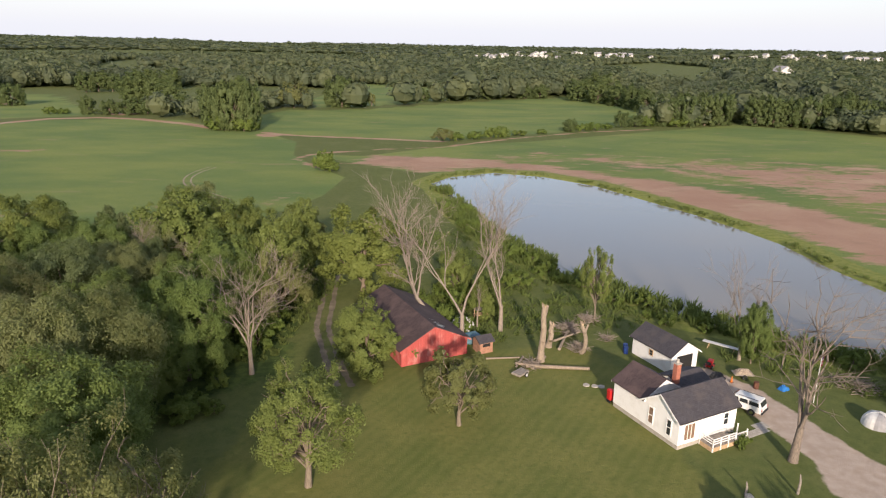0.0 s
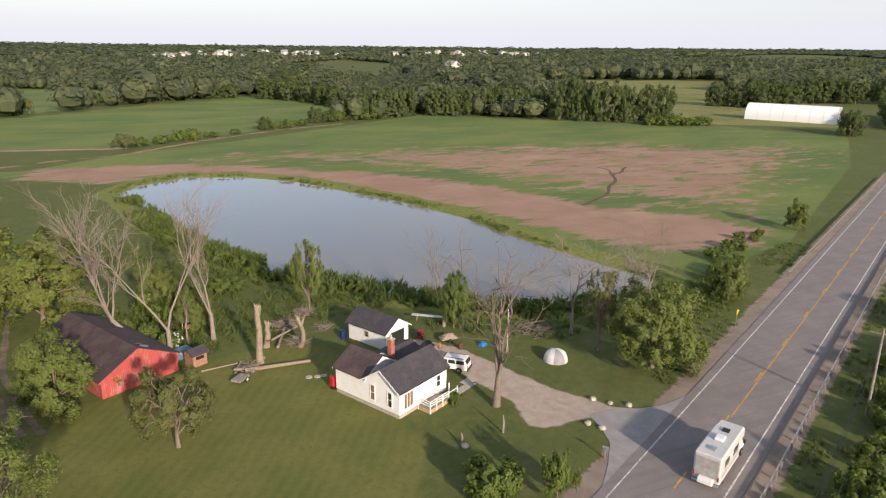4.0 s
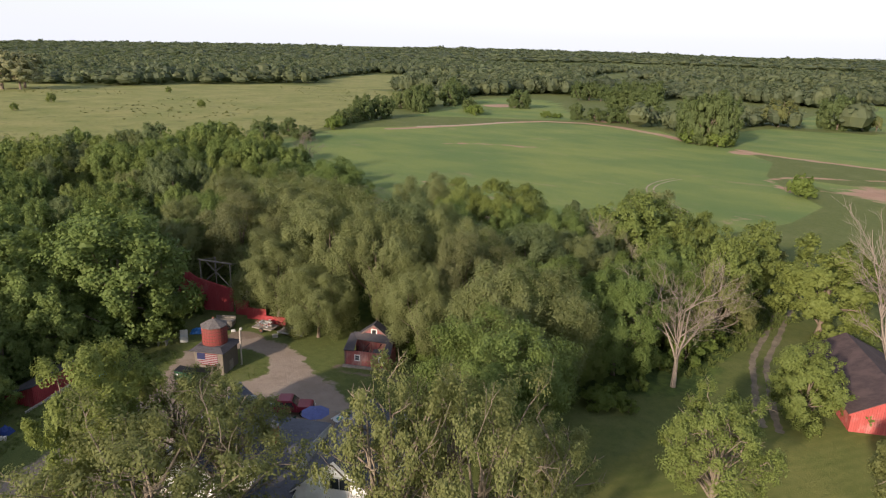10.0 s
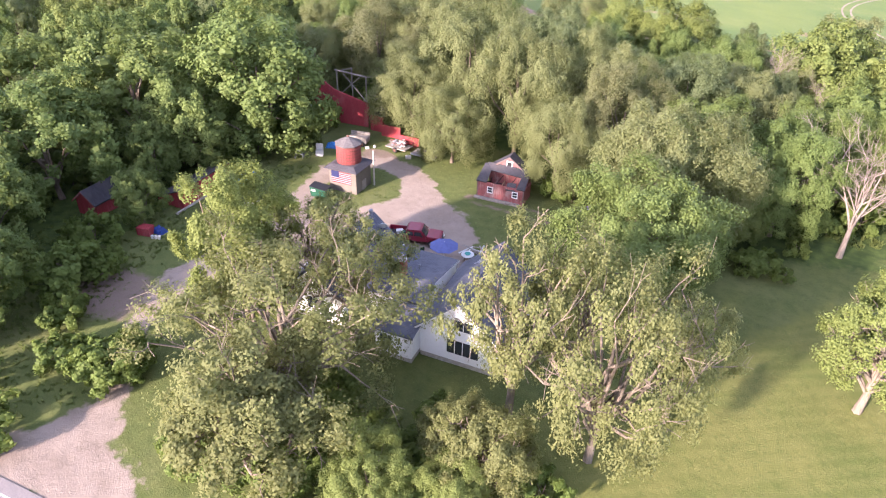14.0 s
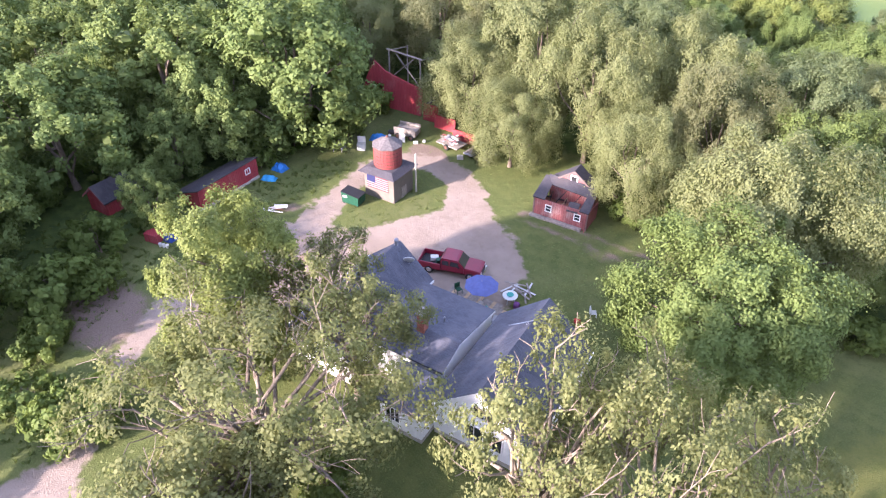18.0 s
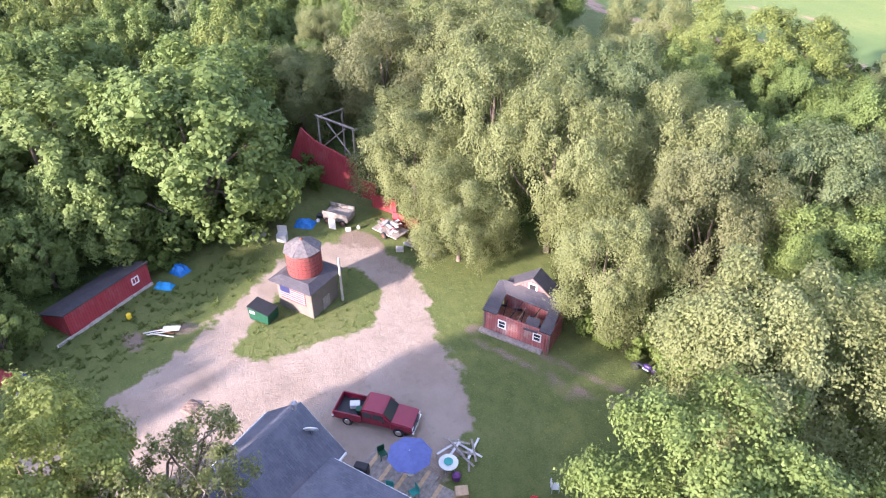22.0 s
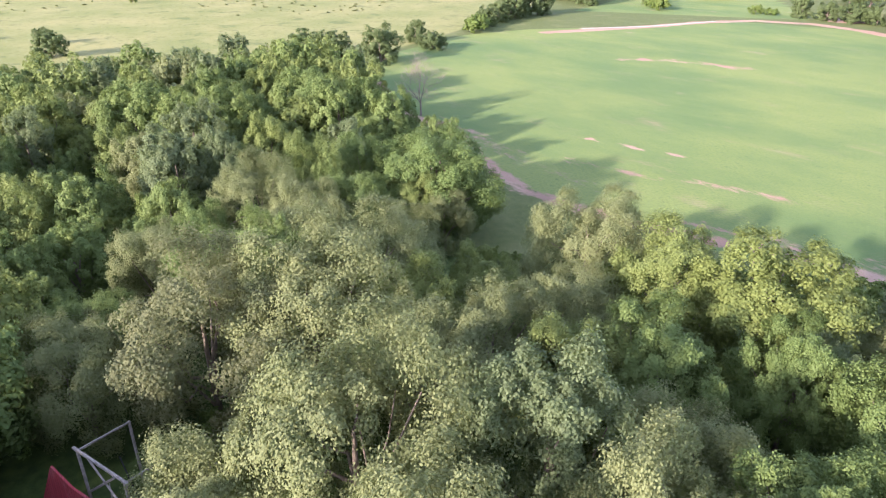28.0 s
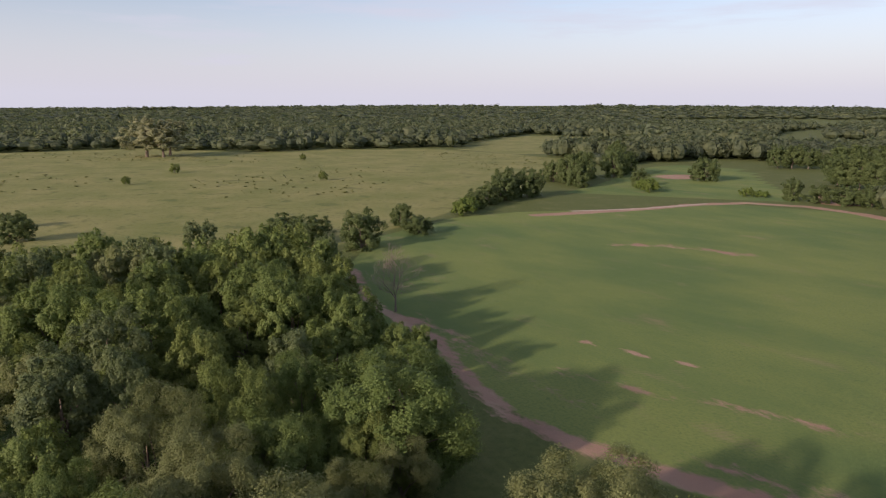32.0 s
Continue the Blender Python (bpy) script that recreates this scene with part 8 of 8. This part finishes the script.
part("bed", boxes((-1.5, -0.9, 0.45, 1.5, 0.9, 0.58)), WOOD_GREY, trailer)
for s in (-1, 1):
    wheel(trailer, 0, s * 0.95, 0.33, 0.18, RUST)
rr = random.Random(91)
for k in range(22):
    o = part("scrap_board", boxes((-0.7, -0.12, 0, 0.7, 0.12, 0.05)), rr.choice([WHITE_METAL, WOOD_GREY, TENT_GREY, HUT_RED, WHITE_METAL]), trailer)
    o.matrix_local = pose(rr.uniform(-0.9, 0.9), rr.uniform(-0.6, 0.6), 0.6 + k * 0.025, rr.uniform(-15, 15), rr.uniform(-15, 15), rr.uniform(0, 180))
flatbed = thing("flat_trailer", uv_pose(-34.8, 75.0, 0, -5), "low grey flatbed trailer in the grass", "trailer")
for k in range(8):
    part("deck_board", boxes((-1.7, -0.8 + k * 0.2, 0.42, 1.7, -0.61 + k * 0.2, 0.48)), WOOD_GREY, flatbed)
for s in (-1, 1):
    part("side_rail", boxes((-1.75, s * 0.85 - 0.05, 0.3, 1.75, s * 0.85 + 0.05, 0.52)), TENT_GREY, flatbed)
    wheel(flatbed, 0.2, s * 0.92, 0.3, 0.16, RUST)
crate("block", -36.6, 73.6, 0.7, 0.5, 0.4, CONCRETE, "square concrete block at the gravel's edge", "block", 30)
poles = random.Random(14)
for k in range(6):
    bm = bmesh.new()
    tube(bm, (-1.0, 0, 0), (1.0, 0, 0.05), 0.05, 0.05, 6)
    o = part("pipe", bm, WHITE_METAL if k % 2 else RUST)
    o.matrix_world = uv_pose(-46.7 + poles.uniform(-0.4, 0.4), 55.0 + poles.uniform(-0.3, 0.3), 0.06 + 0.06 * k, 30 + poles.uniform(-25, 25))
    tagged(o, "loose pipe in a heap on bare earth", "pipe", "heap of pipes")
crate("sheet", -46.0, 55.6, 1.3, 0.5, 0.08, WHITE_METAL, "white slatted sheet on the heap of pipes", "panel", 32, 0.42, 0.01)
for k in range(3):
    barrel(-51.0 + k * 0.35, 45.4 + 0.1 * k, 0.15, 0.35, WHITE_METAL, "white plastic bucket by the shed")
lump("tarp", -51.2, 46.6, 1.3, 1.0, 0.9, BLUE_PLASTIC, "dark blue tarpaulin by the shed", "tarp", 15)
crate("red_cart", -52.2, 45.8, 1.4, 1.0, 0.9, DULL_RED, "red wooden bin by the shed", "bin", 10)
lump("ash_mound", -39.0, 50.9, 1.3, 1.3, 0.25, plain("ash", (0.20, 0.14, 0.11), 0.95, var=0.4, scale=9), "low heap of burnt brush on the gravel", "fire pit", 17, -0.02)
crate("hydrant", -50.2, 55.0, 0.35, 0.35, 0.6, YELLOW, "small yellow can beside the long shed", "can", 0, 0, 0.1)
window(red_shed, "u+", 4.3, 7.6, 1.1, 0.5, 0.5, pane_m=INSIDE_SHADE)
part("door", boxes((4.29, 1.6, 0.05, 4.34, 2.6, 1.9)), DULL_RED, red_shed, "red plank door")
part("sill", boxes((4.3, 0.0, -0.05, 4.42, 9.0, 0.25)), CONCRETE, red_shed, "pale concrete sill")
bike = thing("motorcycle", uv_pose(-12.9, 69.6, 0, -12), "dark purple motorcycle parked in grass", "motorcycle")
PURPLE = plain("purple_paint", (0.06, 0.03, 0.12), 0.3, var=0.15, spec=0.5)
bm = bmesh.new()
bmesh.ops.create_uvsphere(bm, u_segments=14, v_segments=8, radius=0.3, matrix=pose(0.15, 0, 0.82) @ Matrix.Diagonal((1.2, 0.6, 0.6, 1)))
part("fuel_tank", bm, PURPLE, bike)
part("seat", boxes((-0.75, -0.16, 0.68, -0.1, 0.16, 0.8, 0.05)), BLACK, bike)
part("engine", boxes((-0.25, -0.2, 0.28, 0.35, 0.2, 0.66, 0.06)), CHROME, bike)
part("fairing", boxes((0.5, -0.22, 0.6, 0.85, 0.22, 1.0, 0.08)), PURPLE, bike)
part("handlebar", boxes((0.5, -0.42, 1.02, 0.56, 0.42, 1.07)), CHROME, bike)
for x in (-0.8, 0.85):
    wheel(bike, x, 0.0, 0.33, 0.14)

# ---- power line ----
for u in (20, 75, 130):
    pole = thing("utility_pole", uv_pose(u, 3.6), "wooden utility pole with a crossarm", "utility pole", "utility poles")
    bm = bmesh.new()
    tube(bm, (0, 0, -0.2), (0, 0, 9.5), 0.16, 0.11, 10)
    part("pole", bm, WOOD_GREY, pole)
    part("crossarm", boxes((-0.06, -1.2, 8.9, 0.06, 1.2, 9.02)), WOOD_GREY, pole)
    for y in (-1.1, 0, 1.1):
        part("insulator", boxes((-0.04, y - 0.04, 9.02, 0.04, y + 0.04, 9.2)), CHROME, pole)
for y, z in ((-1.1, 9.18), (0.0, 9.18), (1.1, 9.18), (0.1, 7.2), (0.1, 6.6)):
    wire = thing("wire", uv_pose(20, 3.6), "thin black overhead wire", "wire", "overhead wires")
    bm = bmesh.new()
    for s in range(2):
        for k in range(12):
            f = lambda t: (s * 55 + 55 * t, y, z - 1.2 * 4 * t * (1 - t))
            tube(bm, f(k / 12), f((k + 1) / 12), 0.02, 0.02, 4)
    part("strand", bm, BLACK, wire)
